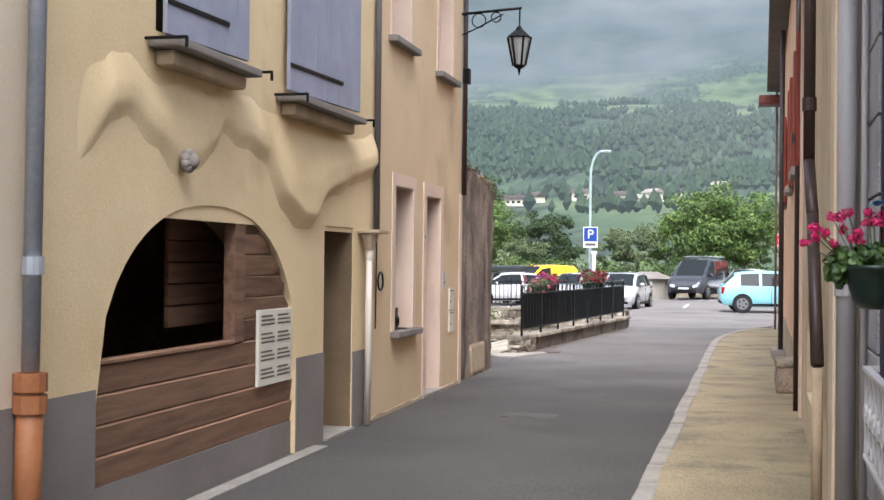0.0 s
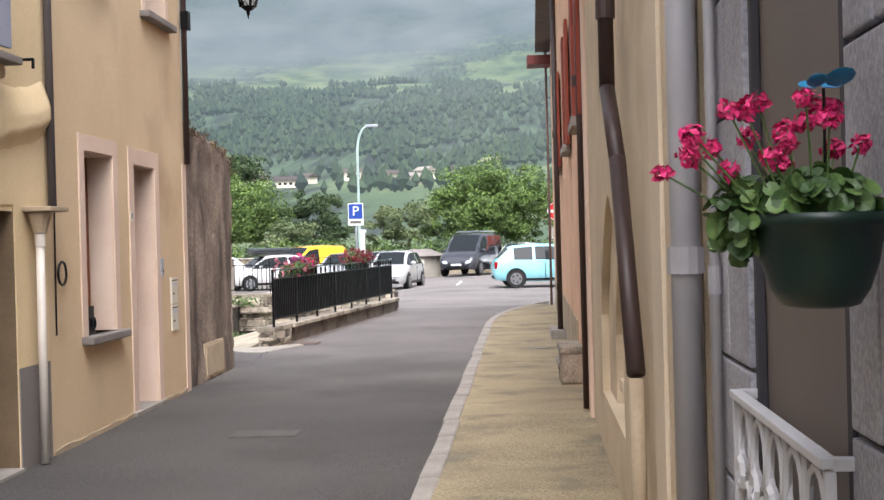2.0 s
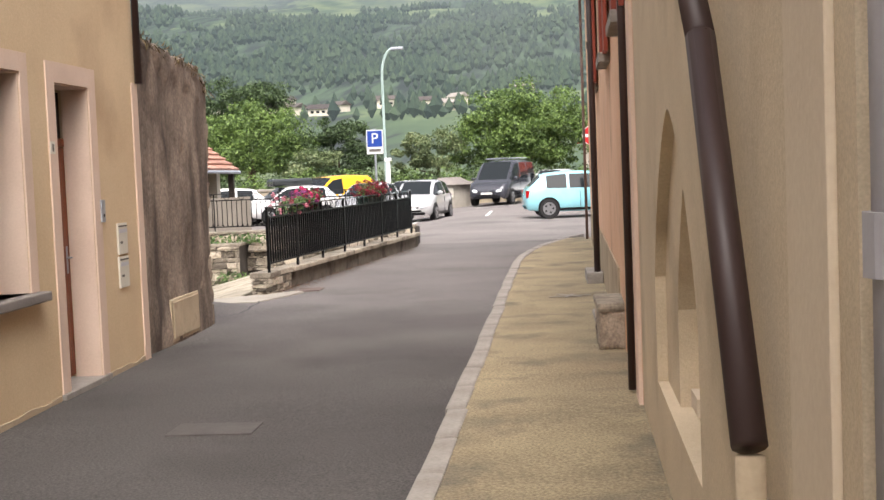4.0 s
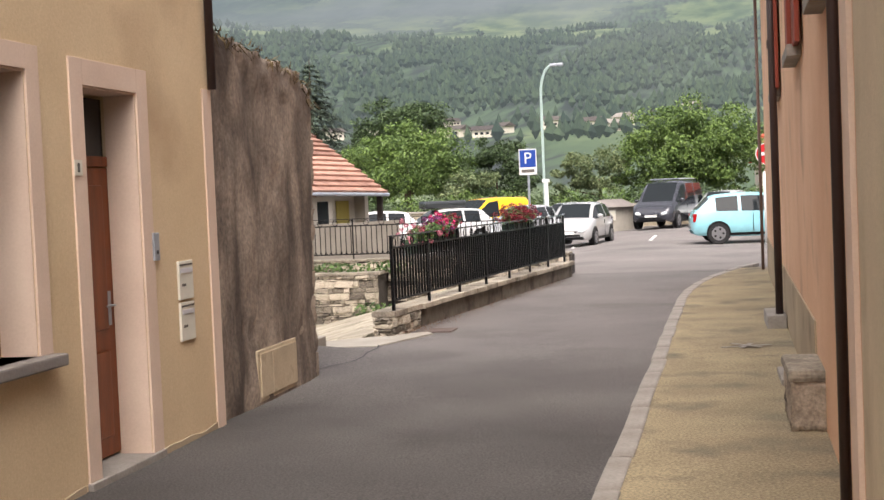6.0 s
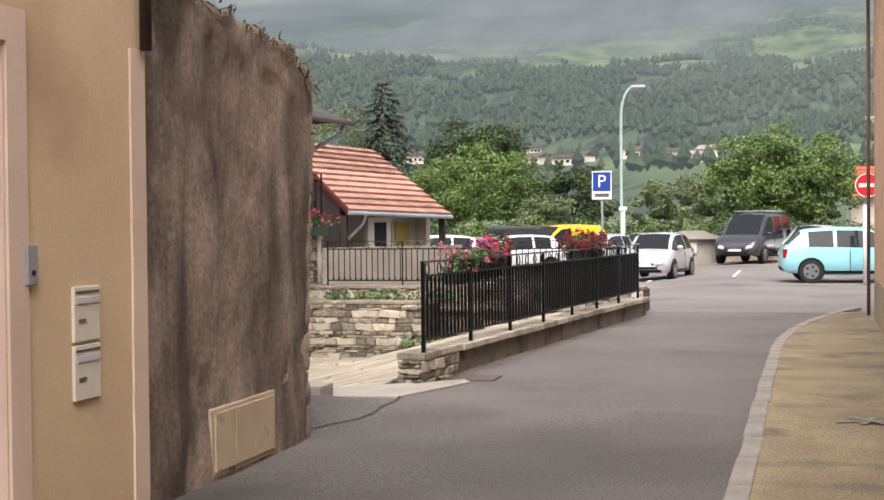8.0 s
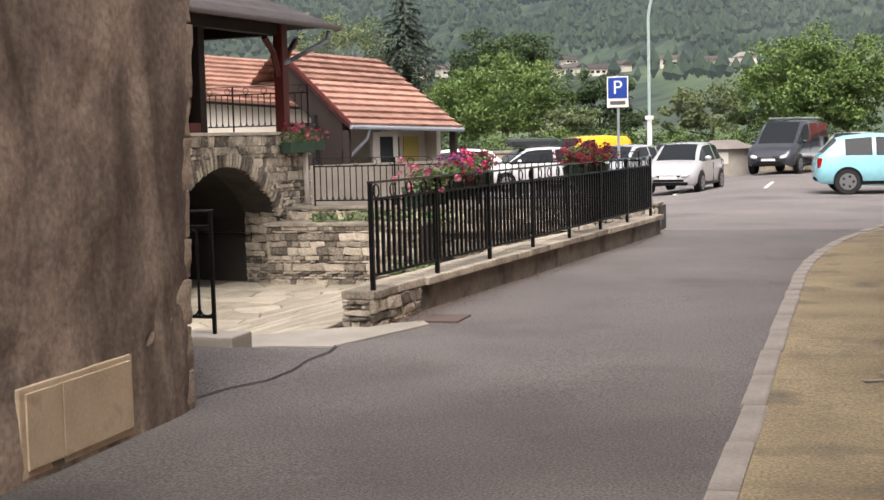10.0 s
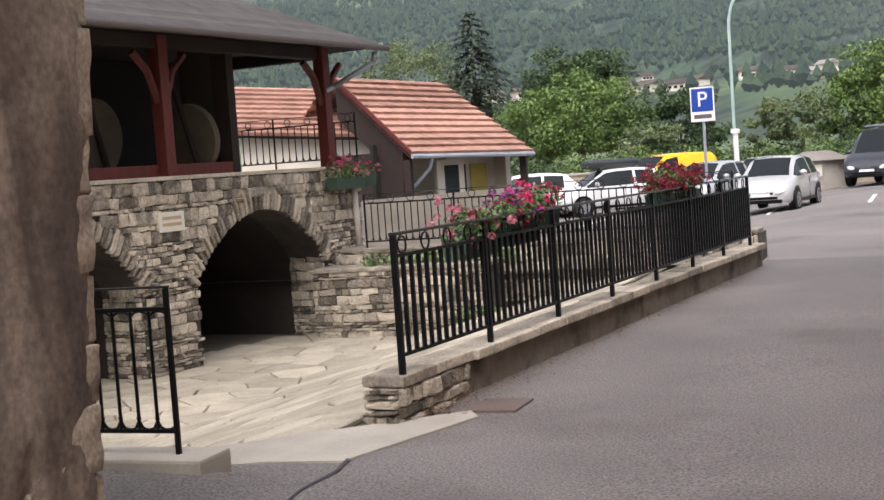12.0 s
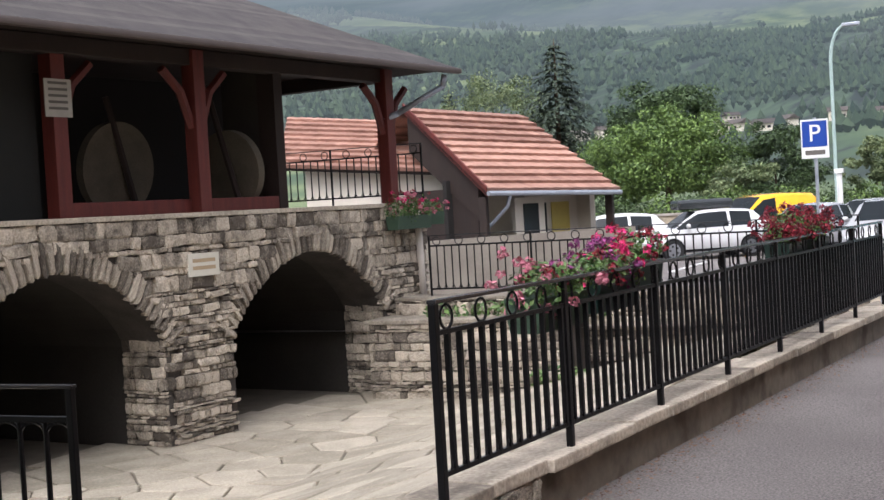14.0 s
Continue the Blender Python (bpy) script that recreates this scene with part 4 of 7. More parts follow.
ax_u, ax_v = Vector(right(1, 0, 0)) - Vector(right(0, 0, 0)), Vector((0, 0, 1))
for i in range(5):
    u = 3.70 + i * 0.245
    part("scroll", local(ring(B(), grey(u, 1.09, W_OUT), ax_u, ax_v, 0.095, 0.011), g_o), iron_white, guard)
    part("scroll", local(ring(B(), grey(u, 0.88, W_OUT), ax_u, ax_v, 0.09, 0.011), g_o), iron_white, guard)
    part("knot", local(ring(B(), grey(u + 0.03, 0.99, W_OUT + 0.01), ax_u, ax_v, 0.045, 0.015, 8), g_o), iron_white, guard)
    if i < 4:
        part("bar", local(rod(B(), grey(u + 0.122, 0.77, W_OUT), grey(u + 0.122, 1.205, W_OUT), 0.010, n=6), g_o), iron_white, guard)


def foliage(bm, centre, size, n, leaf, rng, flat=1.0, shell=0.45):
    """Small turned leaves through the outer part of an uneven clump."""
    verts, faces = bm
    for _ in range(n):
        d = Vector((rng.gauss(0, 1), rng.gauss(0, 1), rng.gauss(0, 1))).normalized()
        lump = 1 + 0.35 * noise.noise(d * 2.2 + Vector(centre))
        r = lump * (shell + (1 - shell) * rng.random() ** 0.6)
        p = Vector(centre) + Vector((d.x * size[0], d.y * size[1], d.z * size[2])) * r
        nrm = (d + Vector((rng.uniform(-1, 1), rng.uniform(-1, 1), rng.uniform(-0.4, 1.2))) * flat).normalized()
        a = nrm.orthogonal().normalized()
        a = (a * math.cos(t := rng.uniform(0, 6.28)) + nrm.cross(a) * math.sin(t)).normalized()
        c = nrm.cross(a)
        s = leaf * rng.uniform(0.6, 1.3)
        k = len(verts)
        verts += [p - a * s, p + c * s * 0.55 + nrm * s * 0.15, p + a * s, p - c * s * 0.55 + nrm * s * 0.1]
        faces.append((k, k + 1, k + 2, k + 3))


def leaves(name, material, parent, clumps, leaf, rng, label="", **kw):
    data = ([], [])
    for centre, size, n in clumps:
        foliage(data, centre, size, n, leaf, rng, **kw)
    me = bpy.data.meshes.new(name)
    me.from_pydata([tuple(v) for v in data[0]], [], data[1])
    me.materials.append(material)
    ob = new(name, me)
    ob.parent = parent
    return tagged(ob, label) if label else ob


def round_leaves(name, material, parent, clumps, leaf, rng):
    """Rounded, slightly cupped leaves such as geraniums have, turned all ways through each clump."""
    verts, faces = [], []
    for centre, size, n in clumps:
        for _ in range(n):
            d = Vector((rng.gauss(0, 1), rng.gauss(0, 1), rng.gauss(0, 1))).normalized()
            p = Vector(centre) + Vector((d.x * size[0], d.y * size[1], d.z * size[2])) * (0.5 + 0.5 * rng.random() ** 0.6)
            nrm = (d + Vector((rng.uniform(-1, 1), rng.uniform(-1, 1), rng.uniform(-0.2, 1.4)))).normalized()
            a = nrm.orthogonal().normalized()
            c, k, s = nrm.cross(a), len(verts), leaf * rng.uniform(0.6, 1.25)
            verts.append(tuple(p - nrm * s * 0.25))
            verts += [tuple(p + (a * math.cos(q) + c * math.sin(q)) * s * rng.uniform(0.85, 1.1)) for q in np.linspace(0, 2 * math.pi, 8, endpoint=False)]
            faces += [(k, k + 1 + i, k + 1 + (i + 1) % 8) for i in range(8)]
    me = bpy.data.meshes.new(name)
    me.from_pydata(verts, [], faces)
    me.materials.append(material)
    ob = new(name, me)
    ob.parent = parent
    return ob


def blooms(name, material, parent, spots, r, rng, label=""):
    """Round flower heads made of many petals."""
    return leaves(name, material, parent, [(s, (r, r, r * 0.8), 26) for s in spots], r * 0.5, rng, label, shell=0.7)


rng = random.Random(11)
hang = thing("hanging_pot", "dark green hanging pot full of pink geraniums", "flower pot", (1.56, 3.2, 1.575))
bm = B()
prof = ((0.06, 0.0), (0.078, 0.006), (0.098, 0.035), (0.116, 0.085), (0.128, 0.15), (0.138, 0.155), (0.138, 0.175), (0.118, 0.175), (0.112, 0.14))
rings = [[bm.verts.new((0.92 * r * math.cos(a), 1.16 * r * math.sin(a), z)) for a in np.linspace(0, 2 * math.pi, 28, endpoint=False)] for r, z in prof]
for a, b in zip(rings, rings[1:]):
    for i in range(28):
        bm.faces.new([a[i], a[(i + 1) % 28], b[(i + 1) % 28], b[i]])
bm.faces.new(rings[0][::-1]), bm.faces.new(rings[-1])
part("pot", bm, pot_green, hang, smooth=True)
tagged(round_leaves("foliage", plant_leaf, hang, [((-0.01, 0.0, 0.20), (0.12, 0.15, 0.06), 330), ((-0.13, 0.05, 0.17), (0.07, 0.10, 0.08), 150), ((-0.05, 0.14, 0.17), (0.08, 0.07, 0.07), 110)], 0.019, rng), kind="stuff")
spots = [(-0.27 + 0.36 * ((i * 0.382) % 1.0), rng.uniform(-0.13, 0.16), rng.uniform(0.26, 0.385)) for i in range(21)]
for k in spots:
    leaves("flower_head", petal_pink, hang, [(k, (0.023, 0.023, 0.019), 60)], 0.0095, rng, shell=0.35)
    part("stem", rod(B(), (k[0] * 0.45, k[1] * 0.6, 0.17), k, 0.0022, n=4), plant_leaf, hang)
part("hook", tube(B(), [(0.10, 0, 0.17), (0.18, 0, 0.17), (0.18, 0, -0.1)], 0.006, 6), iron_black, hang)
fly = thing("butterfly_ornament", "blue plastic butterfly on a thin stick", "ornament", (1.58, 3.22, 1.715))
for k in (-1, 1):
    for dx, w, h in ((0.045, 0.04, 0.02), (0.035, 0.028, -0.02)):
        bm = B()
        bmesh.ops.create_uvsphere(bm, u_segments=10, v_segments=6, radius=1, matrix=Matrix.Translation((h, k * dx, 0.27 + dx * 0.35)) @ Euler((k * 0.35, 0, 0)).to_matrix().to_4x4() @ Matrix.Diagonal((w * 0.7, w, 0.005, 1)))
        part("wing", bm, blue_plastic, fly)
part("stick", rod(B(), (0, 0, 0.0), (0, 0, 0.27), 0.003, n=5), iron_black, fly)

drainpipe("drainpipe", "grey painted drainpipe with a socket joint", right, [(5.6, 4.3, -0.04), (5.6, 0.06, -0.04)], 0.056, pipe_grey, [(5.6, 1.62, -0.04), (5.6, 3.9, -0.04)])
drainpipe("drainpipe", "thin grey pipe beside the wide one", right, [(5.42, 4.3, -0.12), (5.42, 0.06, -0.12)], 0.02, pipe_grey, [(5.42, 1.55, -0.12)])

NICHE = (8.55, 11.0)
house_n = facade("house_drab", "drab beige plastered house with a blind pointed niche", right, 5.76, 12.6, 5.0, [(NICHE[0], NICHE[1], 0.5, 2.02)], plaster_drab, 0.12,
                 extra=[(NICHE[0], NICHE[1], lambda s: 1.1 + 0.9 * (1 - abs(2 * s - 1) ** 1.5) ** 0.8, 2.02)])
part("niche_back", P_box(B(), right, NICHE[0] - 0.3, NICHE[1] + 0.3, 0.3, 2.2, -0.46, -0.2), plaster_drab, house_n)
bm = wall_cells(B(), right, [5.76, 8.24, 11.31, 12.6], [-0.1, 0.3, 2.21, 5.0], lambda u, v: not (8.24 < u < 11.31 and 0.3 < v < 2.2), 0.3)
bmesh.ops.translate(bm, verts=bm.verts, vec=(0.125, 0, 0))
part("backing", bm, plaster_drab, house_n)
bm = arch_fill(B(), lambda u, v, w: right(u, v, w - 0.06), 8.72, 10.2, lambda s: 1.0 + 0.76 * (1 - abs(2 * s - 1) ** 1.5) ** 0.8, 2.0, 0.16)
bm = wall_cells(bm, lambda u, v, w: right(u, v, w - 0.06), [8.45, 8.72, 10.2, 11.1], [0.4, 2.0], lambda u, v: not 8.72 < u < 10.2, 0.16)
part("inner_arch", bm, plaster_drab, house_n)
part("light_patch", P_box(B(), right, 8.62, 8.86, 0.76, 0.83, -0.03, 0.004), plaster_cream, house_n, "pale plaster patch")
body_behind(house_n, right, 5.76, 12.6, 5.0, plaster_drab)
part("edge_strip", P_box(B(), right, 5.92, 6.35, 0.0, 4.9, 0.0, 0.02, 0.005), plaster_cream, house_n, "pale painted edge strip")
drainpipe("drainpipe", "dark brown drainpipe slanting down the wall", right, [(7.85, 4.9, 0.10), (7.85, 2.52, 0.10), (7.3, 2.1, 0.09), (6.56, 1.1, 0.08)], 0.043, pipe_brown, [(7.85, 2.95, 0.10)])
drainpipe("waste_pipe", "grey iron standpipe foot", right, [(6.55, 1.08, 0.08), (6.53, 0.06, 0.08)], 0.035, plaster_grime)

house_o = facade("house_orange", "faded orange plastered house with rust-red shutters", right, 12.6, 32.2, 6.2,
                 [(13.6, 14.5, 2.9, 4.4), (17.4, 18.3, 2.9, 4.4), (22.5, 23.4, 2.9, 4.4)], plaster_orange, 0.4)
body_behind(house_o, right, 12.6, 32.2, 6.2, plaster_orange)
part("edge_strip", P_box(B(), right, 12.62, 13.0, 0.0, 6.1, 0.0, 0.03, 0.005), surround_paint, house_o, "pale painted edge strip")
part("stone_base", P_box(B(), right, 16.35, 31.9, 0.0, 0.72, 0.0, 0.014), plaster_grime, house_o, "worn stone base")
for u in (13.6, 17.4, 22.5):
    win = thing("window", "upper window with rust-red folding shutters", "window", right(u, 2.9, 0), "upper windows of the orange house", kind="structure")
    o = Vector(right(u, 2.9, 0))
    part("pane", local(P_box(B(), right, u, u + 0.9, 2.9, 4.4, -0.25, -0.23), o), window_glass, win)
    part("window_sill", local(P_box(B(), right, u - 0.12, u + 1.02, 2.8, 2.9, 0.0, 0.12, 0.012), o), kerb_stone, win)
    for a, b in ((u - 0.5, u - 0.04), (u + 0.94, u + 1.4)):
        part("shutter", local(P_box(B(), right, a, b, 2.88, 4.42, 0.03, 0.07, 0.006), o), shutter_rust, win)
    for a in (u - 0.1, u + 0.96):
        part("frame", local(P_box(B(), right, a, a + 0.06, 2.9, 4.45, 0.0, 0.028), o), surround_paint, win)
drainpipe("drainpipe", "dark drainpipe at the joint of two houses", right, [(13.15, 6.0, 0.05), (13.15, 0.08, 0.05)], 0.03, pipe_brown, [(13.15, 3.2, 0.08)])
drainpipe("drainpipe", "dark drainpipe on the orange house", right, [(22.1, 6.0, 0.10), (22.1, 0.2, 0.10)], 0.045, pipe_brown, [(22.1, 3.4, 0.10)])
drainpipe("drainpipe", "dark drainpipe at the far house corner", right, [(32.0, 6.2, 0.10), (32.0, 0.1, 0.10)], 0.03, plain("pipe_faded", rgb(112, 92, 84), 0.6))
eave = thing("roof_corner", "dark red roof corner jutting past the houses", "roof", right(31.4, 5.75, 0))
part("board", box(B(), -0.55, 0.0, -0.4, 0.4, 0.0, 0.22, 0.02), wood_red, eave)
block = thing("stone_bollard", "rough stone block with a pale top beside the wall", "stone block", right(15.42, 0.05, 0))
bm = B()
bmesh.ops.create_cube(bm, size=1)
bmesh.ops.subdivide_edges(bm, edges=bm.edges, cuts=7, use_grid_fill=True)
for v in bm.verts:
    v.co = Vector((v.co.x * 0.26 - 0.10, v.co.y * 0.85 + 0.42, (v.co.z + 0.5) * 0.36)) + 0.03 * noise.noise_vector(v.co * 7)
part("body", bm, ruin_stone, block, smooth=True)
part("top", box(B(), -0.25, 0.03, -0.03, 0.88, 0.345, 0.43, 0.03), cap_mat, block, "pale worn top slab")
step = thing("doorstep", "small pale stone doorstep", "doorstep", right(22.4, 0.04, 0))
part("slab", box(B(), -0.26, -0.03, -0.5, 0.5, 0.0, 0.17, 0.02), kerb_stone, step)
step = thing("doorstep", "low pale stone slab by the wall", "doorstep", right(17.9, 0.04, 0))
part("slab", box(B(), -0.24, -0.03, -0.4, 0.4, 0.0, 0.07, 0.02), kerb_stone, step)

mark = tagged(new("pavement_mark"), "faded white paint mark on the pavement", "road marking", kind="structure")
for k, (a, ln) in enumerate(((20, 0.55), (75, 0.4), (130, 0.45))):
    part("stroke", box(B(), -ln / 2, ln / 2, -0.025, 0.025, 0.0, 0.004), kerb_stone, mark).matrix_basis = pose(1.38, 20.2, 0.066 + 0.004 * k, 0, 0, a)

# ---- sunken yard ----
T0, T1 = (-3.02, 19.0), (-3.2, 22.3)
bm = B()
nx, ny = 16, 34
lines = [[bm.verts.new((x, y, court_z(x, y) - 0.03)) for x in np.linspace(-3.3, -13.5, nx + 1)] for y in np.linspace(17.6, 36.4, ny + 1)]
for a, b in zip(lines, lines[1:]):
    for i in range(nx):
        bm.faces.new([a[i], a[i + 1], b[i + 1], b[i]])
yard = tagged(part("yard_floor", bm, surface("yard_joint", rgb(92, 86, 74), rgb(122, 114, 100), 3, 0.95, 0.3, 40), None), "pale crazy-paved yard that falls from the lane", "yard", kind="structure")
bm = B()
for z in (-0.4, 0.015):
    for x, y in ((-4.3, 20.82), (-3.4, 21.2), (-2.92, 21.25), (-2.5, 22.55), (-2.62, 22.75), (-3.15, 22.3), (-4.3, 21.3)):
        bm.verts.new((x, y, z))
bm.verts.ensure_lookup_table()
bm.faces.new(bm.verts[7:14]), bm.faces.new(bm.verts[0:7][::-1])
for i in range(7):
    bm.faces.new([bm.verts[i], bm.verts[(i + 1) % 7], bm.verts[7 + (i + 1) % 7], bm.verts[7 + i]])
tagged(part("threshold", bm, threshold_concrete, None), "pale concrete threshold strip between lane and yard", "threshold", kind="structure")
bm = B()
pts = [(-3.06, 19.1), (-2.95, 19.5), (-2.82, 19.8), (-2.8, 20.2), (-2.86, 20.6), (-2.84, 21.0), (-2.9, 21.3)]
for a, b in zip(pts, pts[1:]):
    d = Vector((b[1] - a[1], a[0] - b[0], 0)).normalized() * 0.012
    bm.faces.new([bm.verts.new((a[0] - d.x, a[1] - d.y, 0.018)), bm.verts.new((b[0] - d.x, b[1] - d.y, 0.018)), bm.verts.new((b[0] + d.x, b[1] + d.y, 0.018)), bm.verts.new((a[0] + d.x, a[1] + d.y, 0.018))])
tagged(part("road_crack", bm, joint_dark, None), "dark crack in the asphalt by the yard", "crack", kind="structure")
bm = box(B(), -2.66, -2.3, 22.75, 23.2, -0.05, 0.013)
tagged(part("road_patch", bm, surface("patch_red", rgb(86, 73, 69), rgb(104, 90, 85), 3, 0.9, 0.3, 60), None), "reddish patch in the asphalt", "road patch", kind="structure")
for (x, y, s) in ((-1.25, 12.4, 0.3),):
    bm = box(B(), x - s, x + s, y - 0.2, y + 0.2, -0.03, 0.0135, 0.004)
    tagged(part("manhole_cover", bm, surface("cover_iron", rgb(62, 58, 57), rgb(84, 79, 77), 4, 0.8, 0.4, 60), None), "flat grey iron utility cover in the asphalt", "utility cover", kind="structure")

# low wall with the long railing
A, Z = Vector((-2.98, 22.33, 0)), Vector((-1.77, 33.1, 0))
ALONG = (Z - A).normalized()
ASIDE = Vector((ALONG.y, -ALONG.x, 0))
LENGTH = (Z - A).length
FRAME = Matrix((ALONG.to_4d(), ASIDE.to_4d(), (0, 0, 1, 0), (0, 0, 0, 1))).transposed()
FRAME.translation = A
FRAME[3][0] = FRAME[3][1] = FRAME[3][2] = 0
FRAME[0][3], FRAME[1][3], FRAME[2][3], FRAME[3][3] = A.x, A.y, 0, 1
low_wall = tagged(new("low_wall"), "low rubble wall with pale cap slabs along the lane", "wall", kind="structure")
low_wall.matrix_basis = FRAME
part("core", box(B(), 0.02, LENGTH - 0.02, -0.24, -0.02, -0.95, 0.25), surface("rough_concrete", rgb(88, 82, 74), rgb(128, 120, 108), 2.2, 0.95, 0.9, 14, stain=(rgb(70, 62, 52), 0.5, 2.5)), low_wall)
x = 0.0
rng = random.Random(3)
while x < LENGTH - 0.1:
    ln = min(rng.uniform(0.45, 0.75), LENGTH - x)
    part("cap_slab", box(B(), x + 0.006, x + ln - 0.006, -0.27 - rng.uniform(0, 0.03), 0.03 + rng.uniform(0, 0.035), 0.25, 0.32 + rng.uniform(0, 0.012), 0.014), cap_mat, low_wall)
    x += ln


def stone_meshes(material, n=7, seed=9):
    """Rough unit stones: x along the wall, y outwards, z up."""
    rng, out = random.Random(seed), []
    for k in range(n):
        bm = B()
        rows = []
        for depth, inset in ((-0.5, 0.0), (0.3, 0.0), (0.5, 0.10)):
            rows.append([bm.verts.new((sx * (0.5 - inset * 0.6) + rng.uniform(-0.06, 0.06), depth + rng.uniform(-0.1, 0.1), sz * (0.5 - inset) + rng.uniform(-0.11, 0.11)))
                         for sx, sz in ((-1, -1), (0, -1.02), (1, -1), (1.02, 0), (1, 1), (0, 1.02), (-1, 1), (-1.02, 0))])
        for a, b in zip(rows, rows[1:]):
            for i in range(8):
                bm.faces.new([a[i], a[(i + 1) % 8], b[(i + 1) % 8], b[i]])
        bm.faces.new(rows[-1])
        out.append(mesh_of("stone", bm, material))
    return out


STONES, STONES_REST = stone_meshes(stone_mat), stone_meshes(stone_mix)


class Rubble:
    """Lays stones on a wall: the first ones as pieces of their own, the rest as one joined part."""
    def __init__(self, parent, limit, seed):
        self.parent, self.limit, self.count, self.rng = parent, limit, 0, random.Random(seed)
        self.verts, self.faces = [], []

    def lay(self, m):
        k = self.rng.randrange(7)
        if self.count < self.limit:
            shared("stone", STONES[k], self.parent, m)
        else:
            base = len(self.verts)
            self.verts += [tuple(m @ v.co) for v in STONES_REST[k].vertices]
            self.faces += [tuple(base + i for i in p.vertices) for p in STONES_REST[k].polygons]
        self.count += 1

    def courses(self, P_m, u0, u1, v0, v1, keep, proud=0.03, small=0.6):
        v = v0
        while v < v1 - 0.02:
            h = min(self.rng.choice((0.04, 0.05, 0.065, 0.085, 0.11, 0.15, 0.19)) * small / 0.6, v1 - v)
            u = u0 + self.rng.uniform(-0.1, 0)
            while u < u1:
                ln = self.rng.choice((0.12, 0.17, 0.22, 0.3, 0.42)) * self.rng.uniform(0.8, 1.2) * (0.5 + h * 2.2)
                a, b = max(u, u0), min(u + ln, u1)
                if b - a > 0.05 and keep((a + b) / 2, v + h / 2, (b - a) / 2):
                    w = self.rng.uniform(-0.022, 0.024)
                    self.lay(P_m((a + b) / 2, v + h / 2, proud / 2 + w) @ Matrix.Rotation(radians(self.rng.uniform(-6, 6)), 4, "Y") @ Matrix.Diagonal((b - a - 0.012, 0.09, h - 0.012, 1)))
                u += ln
            v += h

    def done(self):
        if self.faces:
            me = bpy.data.meshes.new("stones_rest")
            me.from_pydata(self.verts, [], self.faces)
            me.materials.append(stone_mix)
            ob = new("stones_rest", me)
            ob.parent = self.parent
            tagged(ob, kind="stuff")


def fence_panels(name, label, at, turn, length, height, spacing, post_every, parts_seed=0, group="", rings_on=True, rail2=0.16, slim=False):
    """A black iron railing: posts, three rails, thin bars with forked feet and a row of rings."""
    ob = thing(name, label, "railing", at, group, turn=turn)
    r2 = height - rail2
    part("top_rail", box(B(), -0.02, length + 0.02, -0.016 if slim else -0.025, 0.016 if slim else 0.025, height - (0.014 if slim else 0.02), height, 0.004), iron_rail, ob)
    part("middle_rail", box(B(), 0, length, -0.012, 0.012, r2 - 0.012, r2 + 0.012, 0.003), iron_black, ob)
    part("bottom_rail", box(B(), 0, length, -0.012, 0.012, 0.12, 0.145, 0.003), iron_black, ob)
    pw = 0.014 if slim else 0.02
    post = mesh_of("post", box(B(), -pw, pw, -pw, pw, 0.0, height - (0.014 if slim else 0.02), 0.004), iron_black)
    stands = [k * post_every for k in range(int(length / post_every + 0.75))] + [length]
    for k in stands:
        shared("post", post, ob, pose(k, 0, 0))
    bm = rod(B(), (0, 0, 0.13), (0, 0, r2), 0.0105, n=6) if slim else box(B(), -0.011, 0.011, -0.014, 0.014, 0.13, r2)
    for s in (-1, 1):
        rod(bm, (0, 0, 0.20), (s * 0.035, 0, 0.135), 0.006, n=5)
    bmesh.ops.create_icosphere(bm, subdivisions=1, radius=0.016, matrix=Matrix.Translation((0, 0, 0.205)))
    bar = mesh_of("bar", bm, iron_black)
    rg = mesh_of("ring", ring(B(), (0, 0, 0), (1, 0, 0), (0, 0, 1), rail2 / 2 - 0.02, 0.008, 12), iron_black)
    n = round(length / spacing)
    for i in range(1, n):
        x = length * i / n
        if min(abs(x - k) for k in stands) > 0.04:
            shared("bar", bar, ob, pose(x, 0, 0))
        if rings_on and i % 3 == 1:
            shared("ring", rg, ob, pose(x, 0, height - rail2 / 2 - 0.01))
    return ob


F0, F1 = Vector((-2.975, 22.42, 0.325)), Vector((-1.89, 32.6, 0.325))
fence_panels("railing", "long black wrought-iron railing on the low wall", F0, math.degrees(math.atan2(F1.y - F0.y, F1.x - F0.x)), (F1 - F0).length, 0.97, 0.118, 1.4625)
fence_panels("yard_railing", "black iron railing round the far side of the yard", (-8.42, 34.35, 0.42), 0, 6.1, 0.93, 0.12, 1.6, slim=True)
part("end_post", box(B(), -1.95, -1.90, 32.86, 32.91, 0.32, 1.3, 0.008), zinc, tagged(new("gate_post"), "pale metal post at the railing's end", "post"))

rng = random.Random(63)
verts, faces = [], []
for _ in range(900):
    p = A + ALONG * (0.3 + 9.0 * rng.random() ** 1.5) + ASIDE * (0.02 + abs(rng.gauss(0, 0.13)))
    a, t = rng.uniform(0, 6.283), rng.uniform(0.006, 0.018)
    k = len(verts)
    verts += [(p.x + t * math.cos(a + q) * e, p.y + t * math.sin(a + q) * e, 0.02 + rng.uniform(0, 0.008)) for q, e in ((0, 1.2), (1.57, 0.6), (3.14, 1.2), (4.71, 0.6))]
    faces.append((k, k + 1, k + 2, k + 3))
me = bpy.data.meshes.new("leaf_litter")
me.from_pydata(verts, [], faces)
me.materials.append(surface("dead_leaf", rgb(74, 52, 40), rgb(128, 96, 74), 6, 0.9, 0, 40, island=0.8))
tagged(new("leaf_litter", me), "dry brown leaf litter along the low wall's foot", "leaf litter", kind="stuff")

